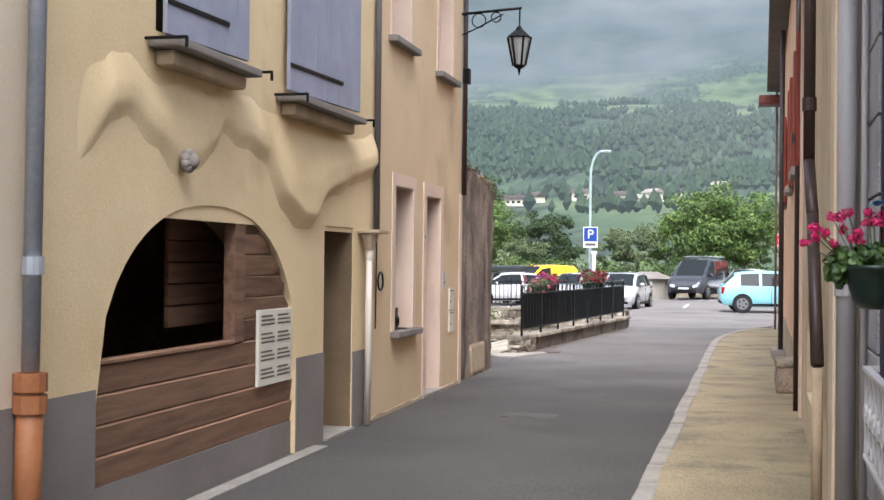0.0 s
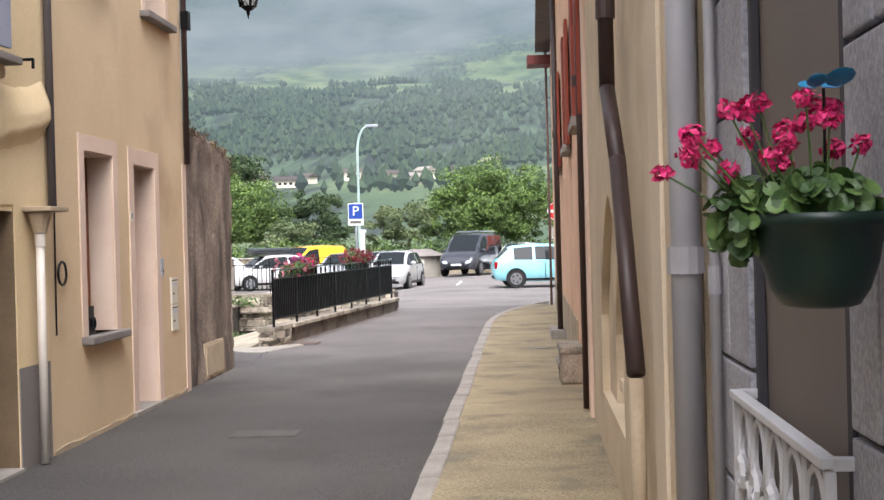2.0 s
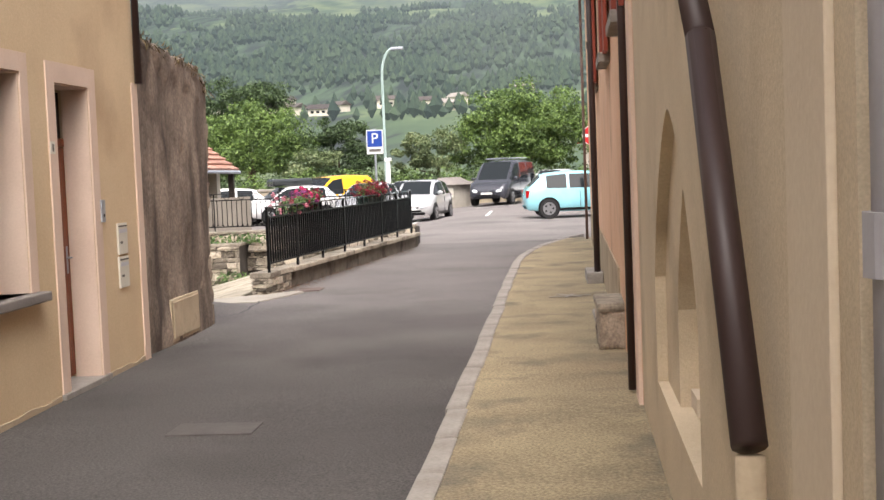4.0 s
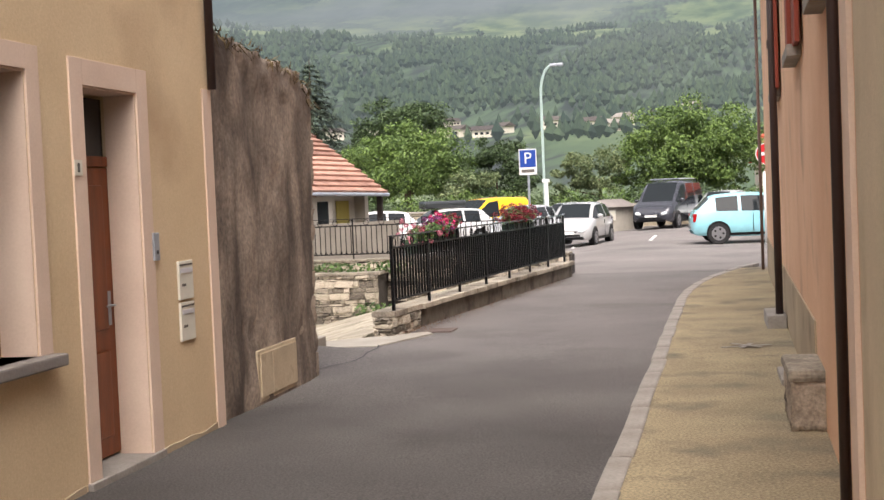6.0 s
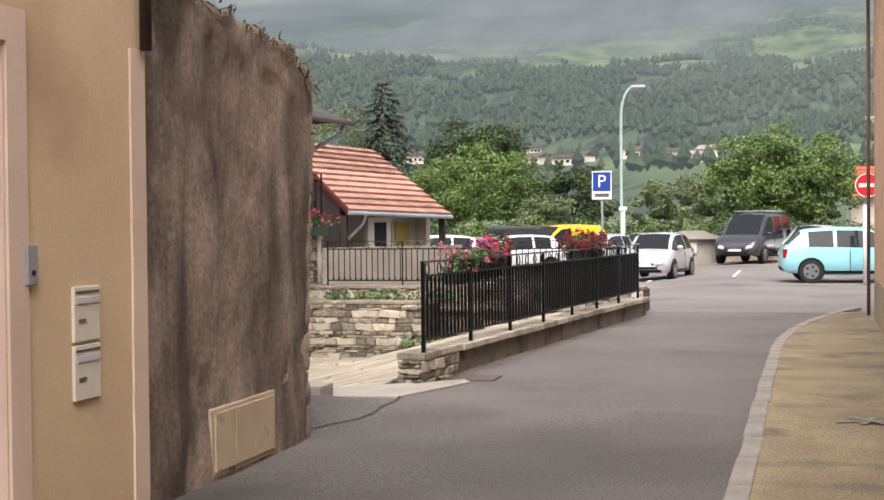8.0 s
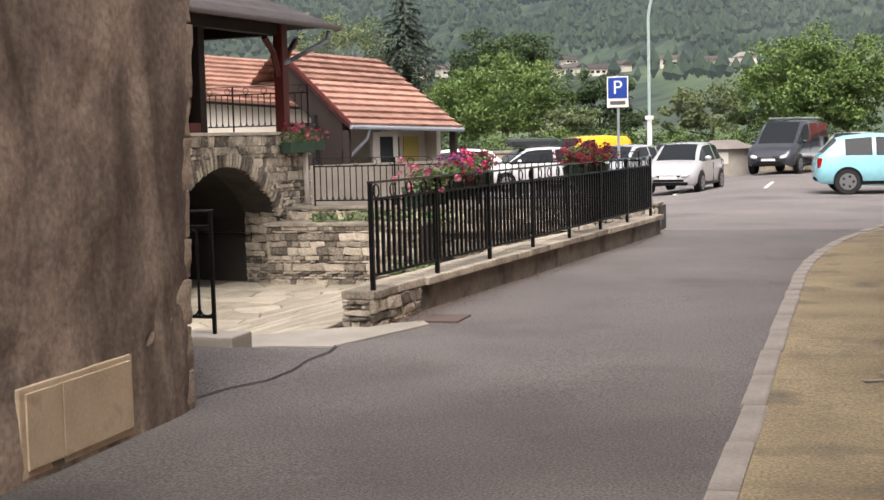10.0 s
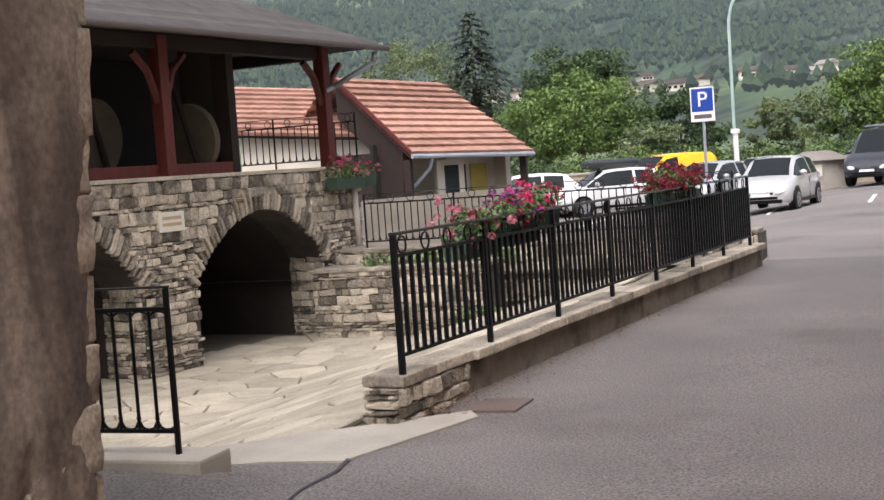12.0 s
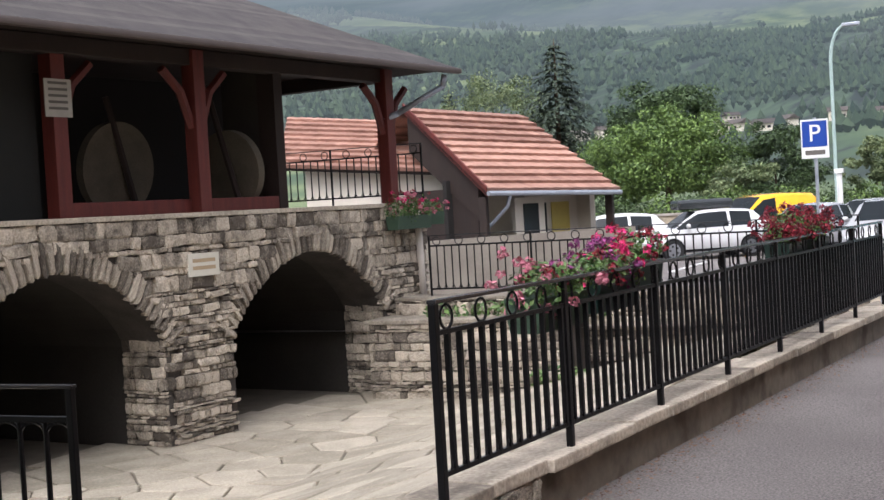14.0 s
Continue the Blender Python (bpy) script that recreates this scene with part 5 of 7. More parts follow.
# yard walls on the far side
far_wall = tagged(new("yard_wall"), "rubble retaining wall with a ledge on the yard's far side", "wall", kind="structure")
bm = box(B(), -8.9, -1.9, 34.1, 34.7, -1.1, 0.40)
box(bm, -8.95, -6.0, 33.3, 34.1, -1.1, 0.14)
part("core", bm, mortar, far_wall)
part("ledge", box(B(), -9.0, -5.95, 33.22, 34.1, 0.14, 0.2, 0.012), cap_mat, far_wall, "pale ledge slabs")
part("ledge", box(B(), -8.9, -1.95, 34.05, 34.75, 0.40, 0.45, 0.012), cap_mat, far_wall, "pale ledge slabs")
rng = random.Random(21)
ivy = thing("ledge_plants", "low green plants growing along the ledge", "plants", (-8.0, 33.7, 0.2), kind="stuff")
leaves("foliage", plant_leaf, ivy, [((i * 0.35, rng.uniform(-0.1, 0.1), 0.08), (0.25, 0.2, 0.12), 60) for i in range(8)], 0.05, rng)
ivy = thing("wall_creeper", "green weeds at the foot of the yard wall", "plants", (-6.4, 33.2, -0.75), kind="stuff")
leaves("foliage", plant_leaf, ivy, [((i * 0.2, rng.uniform(-0.1, 0.1), 0.12), (0.2, 0.14, 0.2), 60) for i in range(4)], 0.05, rng)

# ---- vaulted stone building with a timber loggia ----
vault = tagged(new("vault_building"), "rubble stone building with two vaulted arches", "building", kind="structure")
AR1, AR2 = (26.35, 29.5), (30.68, 34.0)


def vault_curve(s):
    return 0.28 + 1.0 * (1 - abs(2 * s - 1) ** 1.75) ** 0.75


WALL_TOP = 1.80
U0, U1 = 23.0, 35.2
bm = wall_cells(B(), stonewall, [U0, AR1[0], AR1[1], AR2[0], AR2[1], U1], [-1.15, 1.30, WALL_TOP], lambda u, v: v > 1.3 or not (AR1[0] < u < AR1[1] or AR2[0] < u < AR2[1]), 0.7)
for a in (AR1, AR2):
    arch_fill(bm, stonewall, *a, vault_curve, 1.30, 0.7)
part("wall_core", bm, mortar, vault)
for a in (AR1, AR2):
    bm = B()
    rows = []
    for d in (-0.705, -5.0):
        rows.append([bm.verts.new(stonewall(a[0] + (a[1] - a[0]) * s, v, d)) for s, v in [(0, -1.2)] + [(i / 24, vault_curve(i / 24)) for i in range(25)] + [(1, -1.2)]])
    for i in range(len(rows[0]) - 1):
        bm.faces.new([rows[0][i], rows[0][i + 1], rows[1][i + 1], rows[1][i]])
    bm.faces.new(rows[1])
    # the vault's own shade is put into its dark colour
    part("vault", bm, wall_inner_shaded, vault, "dark plastered barrel vault")
part("side_wall", P_box(B(), stonewall, U1 - 0.5, U1 - 0.02, -1.15, WALL_TOP, -6.0, -0.705), mortar, vault)
part("terrace", P_box(B(), stonewall, U0, U1, WALL_TOP, WALL_TOP + 0.06, -6.0, 0.07, 0.012), cap_mat, vault, "grey terrace slab edge")


def on_wall(u, v, w):
    m = Matrix((S_DIR.to_4d(), S_OUT.to_4d(), (0, 0, 1, 0), (0, 0, 0, 1))).transposed()
    p = stonewall(u, v, w)
    m[0][3], m[1][3], m[2][3], m[3][3] = p[0], p[1], p[2], 1
    m[3][0] = m[3][1] = m[3][2] = 0
    return m


def in_arch(u, v, half, pad):
    for a in (AR1, AR2):
        if a[0] - half - pad < u < a[1] + half + pad:
            s = (u - a[0] + 0.0) / (a[1] - a[0])
            lo = min(max(s, 0.0), 1.0)
            if v < 0.28:
                if a[0] - half * 0.6 < u < a[1] + half * 0.6:
                    return True
            elif v < vault_curve(lo) + (pad if 0 < s < 1 else 0) and a[0] - pad < u < a[1] + pad:
                return True
    return False


rub = Rubble(vault, 300, 17)
for a in (AR1, AR2):
    # ring of thin stones on edge round each arch
    pts = [(a[0] + (a[1] - a[0]) * s, vault_curve(s)) for s in np.linspace(0, 1, 200)]
    run, nxt = 0.0, 0.0
    for p, q in zip(pts, pts[1:]):
        run += math.hypot(q[0] - p[0], q[1] - p[1])
        if run >= nxt:
            ang = math.degrees(math.atan2(q[1] - p[1], q[0] - p[0]))
            mid = (a[0] + a[1]) / 2
            lean = max(-80, min(80, ang)) * 0.8
            h = rub.rng.uniform(0.24, 0.36)
            rub.lay(on_wall(p[0], p[1], 0.02) @ Matrix.Rotation(radians(-lean), 4, "Y") @ Matrix.Translation((0, 0, h / 2)) @ Matrix.Diagonal((0.075, 0.10, h, 1)))
            nxt = run + rub.rng.uniform(0.075, 0.11)
rub.courses(on_wall, 26.0, U1, -1.1, WALL_TOP, lambda u, v, half: not in_arch(u, v, half, 0.22 if v > 0.28 else 0.0))
rub.courses(on_wall, U0, 26.0, -1.1, WALL_TOP, lambda u, v, half: not in_arch(u, v, half, 0.22))
# jamb faces inside the arches
for u in (AR1[1], AR2[1]):
    face = Matrix.Rotation(radians(90), 4, "Z")
    rub.courses(lambda d, v, w: on_wall(u - 0.0, v, -d) @ face, 0.0, 0.7, -1.0, 0.5, lambda *k: True, 0.02)
rub.done()
lw = Rubble(low_wall, 250, 4)
lw.courses(lambda u, v, w: Matrix.Translation((u, w, v)), 0.0, 1.1, -0.02, 0.25, lambda *k: True, -0.02, 0.75)
lw.courses(lambda u, v, w: Matrix.Translation((0.0 - w, u, v)) @ Matrix.Rotation(radians(90), 4, "Z"), -0.25, 0.0, -0.3, 0.25, lambda *k: True, 0.01, 0.6)
lw.done()
fw = Rubble(far_wall, 250, 6)
back_face = Matrix.Rotation(radians(180), 4, "Z")
fw.courses(lambda u, v, w: Matrix.Translation((u, 33.3 - w, v)) @ back_face, -8.95, -6.0, -1.0, 0.14, lambda *k: True, 0.02)
fw.courses(lambda u, v, w: Matrix.Translation((u, 34.1 - w, v)) @ back_face, -8.9, -1.95, -0.5, 0.40, lambda u, v, h: u > -6.0 or v > 0.2, 0.02)
fw.done()

plaque = thing("wall_plaque", "small pale stone plaque with two lines of lettering", "plaque", stonewall(30.15, 1.08, 0.06), turn=-8.5)
part("slab", box(B(), -0.01, 0.03, -0.27, 0.27, 0.0, 0.28, 0.006), paper_white, plaque)
for z in (0.08, 0.17):
    part("lettering", box(B(), 0.03, 0.033, -0.2, 0.2, z, z + 0.045), surface("faded_ink", rgb(160, 140, 110), rgb(180, 160, 130), 3, 0.8, 0, 40), plaque)

EAVE_Z, EAVE_W, RIDGE_Z = 3.82, 0.78, 5.5
loggia = thing("loggia", "dark red timber loggia under a slate-coloured roof", "loggia", stonewall(30.1, WALL_TOP + 0.06, 0), kind="structure")
LO = Vector(stonewall(30.1, WALL_TOP + 0.06, 0))


def lpart(name, bm, material, label=""):
    return part(name, local(bm, LO), material, loggia, label)


T = WALL_TOP + 0.06
for u, w0 in ((28.27, -0.35), (30.42, -0.25), (34.52, -0.22)):
    lpart("post", P_box(B(), stonewall, u - 0.10, u + 0.10, T, EAVE_Z + 0.05, w0, w0 + 0.2, 0.012), wood_red)
    for s in (-1, 1):
        if u < 28.4 and s < 0:
            continue
        bm = B()
        a, b = Vector(stonewall(u + s * 0.08, T + 1.05, w0 + 0.1)), Vector(stonewall(u + s * 0.55, T + 1.75, w0 + 0.1))
        c = Vector(stonewall(u + s * 0.26, T + 1.5, w0 + 0.1))
        tube(bm, [a, c, b], 0.06, 6)
        lpart("brace", bm, wood_red)
lpart("post", P_box(B(), stonewall, 32.02, 32.20, T, EAVE_Z, -0.5, -0.2, 0.01), wood_dark)
lpart("beam", P_box(B(), stonewall, 23.0, 34.6, EAVE_Z - 0.14, EAVE_Z + 0.06, -0.33, -0.1, 0.012), wood_dark)
lpart("beam", P_box(B(), stonewall, 34.42, 34.62, EAVE_Z - 0.14, EAVE_Z + 0.06, -5.5, -0.34, 0.012), wood_dark)
lpart("rail", P_box(B(), stonewall, 28.38, 30.31, T, T + 0.17, -0.3, -0.2, 0.012), wood_red)
lpart("rail", P_box(B(), stonewall, 30.53, 32.01, T, T + 0.17, -0.3, -0.2, 0.012), wood_red)
# the loggia's inner shade is carried by the colours of these three walls
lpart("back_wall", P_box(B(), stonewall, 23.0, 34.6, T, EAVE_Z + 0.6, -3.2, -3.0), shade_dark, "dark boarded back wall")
lpart("end_wall", P_box(B(), stonewall, 32.04, 32.18, T, EAVE_Z + 0.06, -1.15, -0.51), wall_inner_shaded, "dim grey end wall")
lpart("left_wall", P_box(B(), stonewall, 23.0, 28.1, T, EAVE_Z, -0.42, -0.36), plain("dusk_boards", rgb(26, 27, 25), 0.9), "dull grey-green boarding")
lpart("ceiling_boards", P_box(B(), stonewall, 23.0, 34.9, EAVE_Z + 0.07, EAVE_Z + 0.12, -5.6, 0.55), wood_dark)
n = 30
for i in range(n):
    s0, s1 = i / n, (i + 1.12) / n
    w0, w1 = EAVE_W - s0 * 3.6, EAVE_W - s1 * 3.6
    z0, z1 = EAVE_Z + s0 * (RIDGE_Z - EAVE_Z), EAVE_Z + s1 * (RIDGE_Z - EAVE_Z)
    end0, end1 = 35.15 - s0 * 2.6, 35.15 - s1 * 2.6
    bm = B()
    q = [bm.verts.new(stonewall(u, z, w)) for u, z, w in ((22.6, z0 + 0.03, w0), (end0, z0 + 0.03, w0), (end1, z1 + 0.03, w1), (22.6, z1 + 0.03, w1))]
    k = [bm.verts.new(stonewall(u, z, w)) for u, z, w in ((22.6, z0 - 0.02, w0), (end0, z0 - 0.02, w0), (end1, z1 - 0.02, w1), (22.6, z1 - 0.02, w1))]
    bm.faces.new(q), bm.faces.new(k[::-1])
    for j in range(4):
        bm.faces.new([q[j], q[(j + 1) % 4], k[(j + 1) % 4], k[j]])
    lpart("slate_course", bm, roof_slate)
bm = B()
hip = [bm.verts.new(stonewall(*p)) for p in ((35.15, EAVE_Z, EAVE_W), (35.15, EAVE_Z, -5.8), (32.5, RIDGE_Z, -5.0), (32.5, RIDGE_Z, EAVE_W - 3.6))]
bm.faces.new([hip[i] for i in (0, 1, 2, 3)])
lpart("hip", bm, roof_slate)
lpart("gutter", P_box(B(), stonewall, 22.6, 35.2, EAVE_Z - 0.07, EAVE_Z + 0.015, EAVE_W - 0.02, EAVE_W + 0.09, 0.03), plain("gutter_brown", rgb(84, 74, 70), 0.5), "grey-brown gutter")
down = drainpipe("drainpipe", "white drainpipe at the corner of the stone building", stonewall, [(34.9, WALL_TOP, 0.1), (34.95, 0.25, 0.1)], 0.055, pvc_white)
drainpipe("gutter_spout", "grey bent gutter spout under the roof corner", stonewall, [(34.95, EAVE_Z - 0.08, 0.7), (34.95, EAVE_Z - 0.25, 0.66), (34.6, EAVE_Z - 0.62, 0.05), (34.45, EAVE_Z - 0.7, -0.1)], 0.045, zinc)
# millstone colour darkened to carry the shade inside the loggia
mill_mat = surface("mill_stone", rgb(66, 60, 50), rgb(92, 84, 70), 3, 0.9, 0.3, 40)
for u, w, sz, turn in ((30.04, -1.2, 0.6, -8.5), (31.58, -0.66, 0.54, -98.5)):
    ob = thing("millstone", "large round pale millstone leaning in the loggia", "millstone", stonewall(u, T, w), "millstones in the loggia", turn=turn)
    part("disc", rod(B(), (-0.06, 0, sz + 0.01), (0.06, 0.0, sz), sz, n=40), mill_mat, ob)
    part("shaft", tube(B(), [(0.1, 0.25, 0.0), (0.1, -0.2, 1.5)], 0.045, 6), wood_dark, ob)
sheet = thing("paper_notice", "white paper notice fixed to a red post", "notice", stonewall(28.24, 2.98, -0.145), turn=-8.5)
# white paper, greyed because the loggia's shade is put into its colour
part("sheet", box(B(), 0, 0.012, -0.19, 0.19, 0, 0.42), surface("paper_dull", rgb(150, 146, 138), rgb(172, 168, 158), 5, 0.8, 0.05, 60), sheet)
for z in (0.08, 0.15, 0.22, 0.29, 0.36):
    part("print_line", box(B(), 0.012, 0.014, -0.14, 0.13, z, z + 0.03), ink_grey, sheet)
e0 = stonewall(35.1, T, 0.0)
fence_panels("terrace_railing", "black iron railing at the end of the terrace", (e0[0] - 4.6, e0[1] + 0.2, T), 0, 4.6, 0.92, 0.13, 1.5, slim=True)
ac = thing("vent_unit", "pale metal ventilation unit with four round holes", "ventilation unit", (e0[0] - 3.4, e0[1] - 0.6, T))
part("case", box(B(), -0.3, 0.3, -0.2, 0.2, 0, 0.55, 0.02), zinc, ac)
for x in (-0.12, 0.12):
    for z in (0.15, 0.38):
        part("hole", rod(B(), (x, -0.203, z), (x, -0.21, z), 0.06, n=12), shade_dark, ac)

def arc(bm, c, r, up):
    return sweep(bm, [Vector(c) + Vector((r * math.cos(a), 0, up * r * 0.8 * math.sin(a))) for a in np.linspace(0, math.pi, 9)], 0.008, 5)


gate = fence_panels("gate_railing", "short black iron railing beside the old wall", (-5.22, 20.6, 0.2), 0, 1.6, 0.96, 0.125, 1.6, rings_on=False, rail2=0.13, slim=True)
for i in range(13):
    x = 1.6 * (i + 0.5) / 13
    part("top_arch", arc(B(), (x, 0, 0.77), 0.0615, 1), iron_black, gate)
    part("bottom_arch", arc(B(), (x, 0, 0.19), 0.0615, -1), iron_black, gate)
bm = box(B(), -5.4, -3.4, 20.45, 20.8, -0.6, 0.2, 0.02)
tagged(part("railing_plinth", bm, threshold_concrete, None), "pale concrete plinth under the short railing", "plinth", kind="structure")
# ---- flower boxes ----
def flower_box(at, turn, length, mats, label, rng, trail=0.0, box_mat=None, heads=26, high=0.26):
    ob = thing("flower_box", label, "flower box", at, "flower boxes", turn=turn)
    bm = B()
    prism = [(-0.09, 0.0), (0.09, 0.0), (0.12, 0.2), (-0.12, 0.2)]
    ends = [[bm.verts.new((x, y, z)) for y, z in prism] for x in (-length / 2, length / 2)]
    bm.faces.new(ends[0]), bm.faces.new(ends[1][::-1])
    for i in range(4):
        bm.faces.new([ends[0][i], ends[1][i], ends[1][(i + 1) % 4], ends[0][(i + 1) % 4]])
    part("trough", bm, box_mat or planter_green, ob)
    n = max(3, int(length / 0.16))
    tagged(leaves("foliage", plant_leaf, ob, [((-length / 2 + length * (i + 0.5) / n, rng.uniform(-0.04, 0.04), 0.22 + rng.uniform(0, high * 0.4)), (0.15, 0.16, high * 0.65), 230) for i in range(n)], 0.021, rng), kind="stuff")
    for i in range(int(heads * 1.5)):
        x, y = rng.uniform(-length / 2 - 0.08, length / 2 + 0.08), rng.uniform(-0.22, 0.22)
        p = (x, y, 0.27 + rng.uniform(-trail, high) * (1 - 0.5 * abs(2 * x / (length + 0.2)) ** 2))
        blooms("flower_head", rng.choice(mats), ob, [p], rng.uniform(0.026, 0.042), rng)
    return ob


rng = random.Random(31)
RAIL_TURN = math.degrees(math.atan2(F1.y - F0.y, F1.x - F0.x))


def on_rail(y, side, z):
    k = (y - F0.y) / (F1.y - F0.y)
    p = F0 + (F1 - F0) * k
    return (p.x + side * 0.99, p.y - side * 0.1, z)


flower_box(on_rail(24.0, -0.16, 0.99), RAIL_TURN, 0.65, [petal_pale, petal_red, petal_pale], "green trough of pale pink and red flowers on the railing", rng, 0.2, heads=24, high=0.2)
flower_box(on_rail(24.85, -0.16, 1.02), RAIL_TURN, 0.65, [petal_violet, petal_violet, petal_pink, petal_red], "dark trough of violet and magenta flowers on the railing", rng, 0.12, pot_green, heads=38, high=0.2)
flower_box(on_rail(25.7, -0.3, 1.08), RAIL_TURN, 0.6, [petal_red, petal_red, petal_pink], "dark trough of red flowers behind the railing", rng, 0.05, pot_green, heads=26, high=0.2)
flower_box(on_rail(29.6, -0.16, 1.03), RAIL_TURN, 1.5, [petal_red], "trough of deep red flowers on the railing", rng, 0.05, pot_green, heads=130, high=0.28)
wb = stonewall(34.5, 1.46, 0.22)
flower_box(wb, 81.5, 0.9, [petal_pale, petal_pink, petal_red], "green trough of pink flowers on the stone wall's corner", rng, 0.05, heads=34, high=0.3)
wb = stonewall(35.25, 1.5, 0.1)
flower_box(wb, 60, 0.4, [petal_pale, petal_pink], "small trough of pink flowers at the wall's end", rng, 0.15, heads=16, high=0.2)

# ---- houses beyond the yard ----
def tile_roof(parent, el, er, rr, rl, n, material, thick=0.05):
    """Courses of tiles from the eave (el, er) up to the ridge (rl, rr), each lapping the one above it."""
    el, er, rr, rl = (Vector(p) for p in (el, er, rr, rl))
    up = (er - el).cross(rl - el).normalized()
    up = up if up.z > 0 else -up
    for i in range(n):
        a, b = i / n, min(1.0, (i + 1.15) / n)
        bm = B()
        lo, hi = [], []
        cols = 26
        for k in range(cols + 1):
            f = k / cols
            wave = 0.010 * math.sin(k * math.pi)
            p, q = (el.lerp(rl, a)).lerp(er.lerp(rr, a), f), (el.lerp(rl, b)).lerp(er.lerp(rr, b), f)
            lo.append((bm.verts.new(p + up * (thick + wave + 0.012 * (k % 2))), bm.verts.new(p - up * 0.01)))
            hi.append(bm.verts.new(q + up * (0.012 * (k % 2))))
        for k in range(cols):
            bm.faces.new([lo[k][0], lo[k + 1][0], hi[k + 1], hi[k]])
            bm.faces.new([lo[k][1], lo[k + 1][1], lo[k + 1][0], lo[k][0]])
        part("tile_course", bm, material, parent)
    return up


def slab(bm, pts, drop):
    top = [bm.verts.new(p) for p in pts]
    low = [bm.verts.new(Vector(p) - Vector((0, 0, drop))) for p in pts]
    bm.faces.new(top), bm.faces.new(low[::-1])
    for i in range(len(pts)):
        bm.faces.new([top[i], top[(i + 1) % len(pts)], low[(i + 1) % len(pts)], low[i]])
    return bm


cottage = tagged(new("tiled_house"), "small white house under a red tiled roof with a porch", "house", kind="structure")
EL, ER, RR, RL = Vector((-11.53, 44.5, 2.08)), Vector((-9.4, 48.0, 1.95)), Vector((-12.57, 49.9, 4.15)), Vector((-14.4, 46.3, 4.33))
tile_roof(cottage, EL, ER, RR, RL, 12, roof_tile, 0.085)
part("roof_boards", slab(B(), [EL + Vector((0, 0, -0.02)), ER + Vector((0, 0, -0.02)), RR + Vector((0, 0, -0.02)), RL + Vector((0, 0, -0.02))], 0.08), wood_dark, cottage, "dark boarded roof underside")
BL, BR = RL * 2 - EL, RR * 2 - ER
BL.z, BR.z = 2.1, 2.0
tile_roof(cottage, BR, BL, RL, RR, 10, roof_tile)
ed, back = (ER - EL).normalized(), Vector((-0.854, 0.52, 0))
part("barge_board", slab(B(), [EL + Vector((0, 0, 0.1)), RL + Vector((0, 0, 0.1)), RL + ed * 0.05 + Vector((0, 0, 0.1)), EL + ed * 0.05 + Vector((0, 0, 0.1))], 0.22), wood_red, cottage, "red-brown barge board")
part("gutter", rod(B(), EL + Vector((0.05, -0.03, -0.05)), ER + Vector((0.05, -0.03, -0.05)), 0.06), zinc, cottage, "pale zinc gutter")


def cpt(along, deep, z):
    p = EL + (ER - EL) * along + back * deep
    return (p.x, p.y, z)


def cwall(a0, a1, d, z0, z1, thick=0.15):
    return slab(B(), [cpt(a0, d, z1), cpt(a1, d, z1), cpt(a1, d + thick, z1), cpt(a0, d + thick, z1)], z1 - z0)


part("wall", cwall(0.30, 0.52, 0.55, -0.3, 1.9), house_white, cottage)
part("wall", cwall(0.52, 1.0, 1.3, -0.3, 2.2), house_white, cottage)
part("low_wall", cwall(-0.5, 1.0, -0.5, -0.3, 1.05), surface("porch_wall", rgb(122, 114, 104), rgb(150, 142, 130), 1.5, 0.9, 0.2, 30), cottage, "low white porch wall")
# shade inside the porch, put in as a near-black wall
part("wall", cwall(0.0, 0.3, 1.6, -0.3, 2.4), shade_dark, cottage, "dark porch interior")
part("end_wall", slab(B(), [cpt(0.04, 0.6, 2.2), cpt(0.08, 0.6, 2.2), cpt(0.08, 6.0, 2.2), cpt(0.04, 6.0, 2.2)], 2.4), wood_dark, cottage)
part("gable", slab(B(), [cpt(0.03, 0.5, 2.3), cpt(0.05, 0.5, 2.3), cpt(0.05, 3.3, 4.1), cpt(0.03, 3.3, 4.1)], 0.9), wood_dark, cottage)
part("far_wall", slab(B(), [cpt(0.93, 0.8, 2.2), cpt(0.97, 0.8, 2.2), cpt(0.97, 6.0, 2.2), cpt(0.93, 6.0, 2.2)], 2.4), house_white, cottage)
for a in (0.02, 0.97):
    p = cpt(a, 0.25, 0)
    part("post", box(B(), p[0] - 0.09, p[0] + 0.09, p[1] - 0.09, p[1] + 0.09, -0.2, 1.95, 0.01), wood_dark, cottage)
for a0, a1, c in ((0.56, 0.68, window_glass), (0.72, 0.86, plain("poster_yellow", rgb(196, 176, 90), 0.6)), (0.36, 0.47, window_glass)):
    part("window", cwall(a0, a1, 0.52 if a0 < 0.5 else 1.27, 0.7, 1.75, 0.05), c, cottage)
part("downpipe", tube(B(), [cpt(0.16, -0.02, 1.95), cpt(0.16, 0.1, 1.7), cpt(0.08, 0.5, 1.2), cpt(0.08, 0.5, -0.1)], 0.045), zinc, cottage, "pale zinc downpipe")
annex = tagged(new("tiled_annex"), "lower red tiled wing behind the terrace railing", "house", kind="structure")
tile_roof(annex, (-17.9, 46.0, 3.05), (-13.0, 46.0, 2.62), (-15.6, 49.2, 4.2), (-19.4, 49.2, 4.62), 10, roof_tile, 0.085)
part("wall", slab(B(), [(-17.4, 46.5, 2.95), (-13.4, 46.5, 2.6), (-13.6, 49.0, 2.6), (-17.6, 49.0, 2.9)], 3.0), house_white, annex)
part("roof_boards", slab(B(), [(-17.8, 46.05, 3.02), (-13.1, 46.05, 2.6), (-15.6, 49.2, 4.17), (-19.4, 49.2, 4.58)], 0.06), wood_dark, annex)

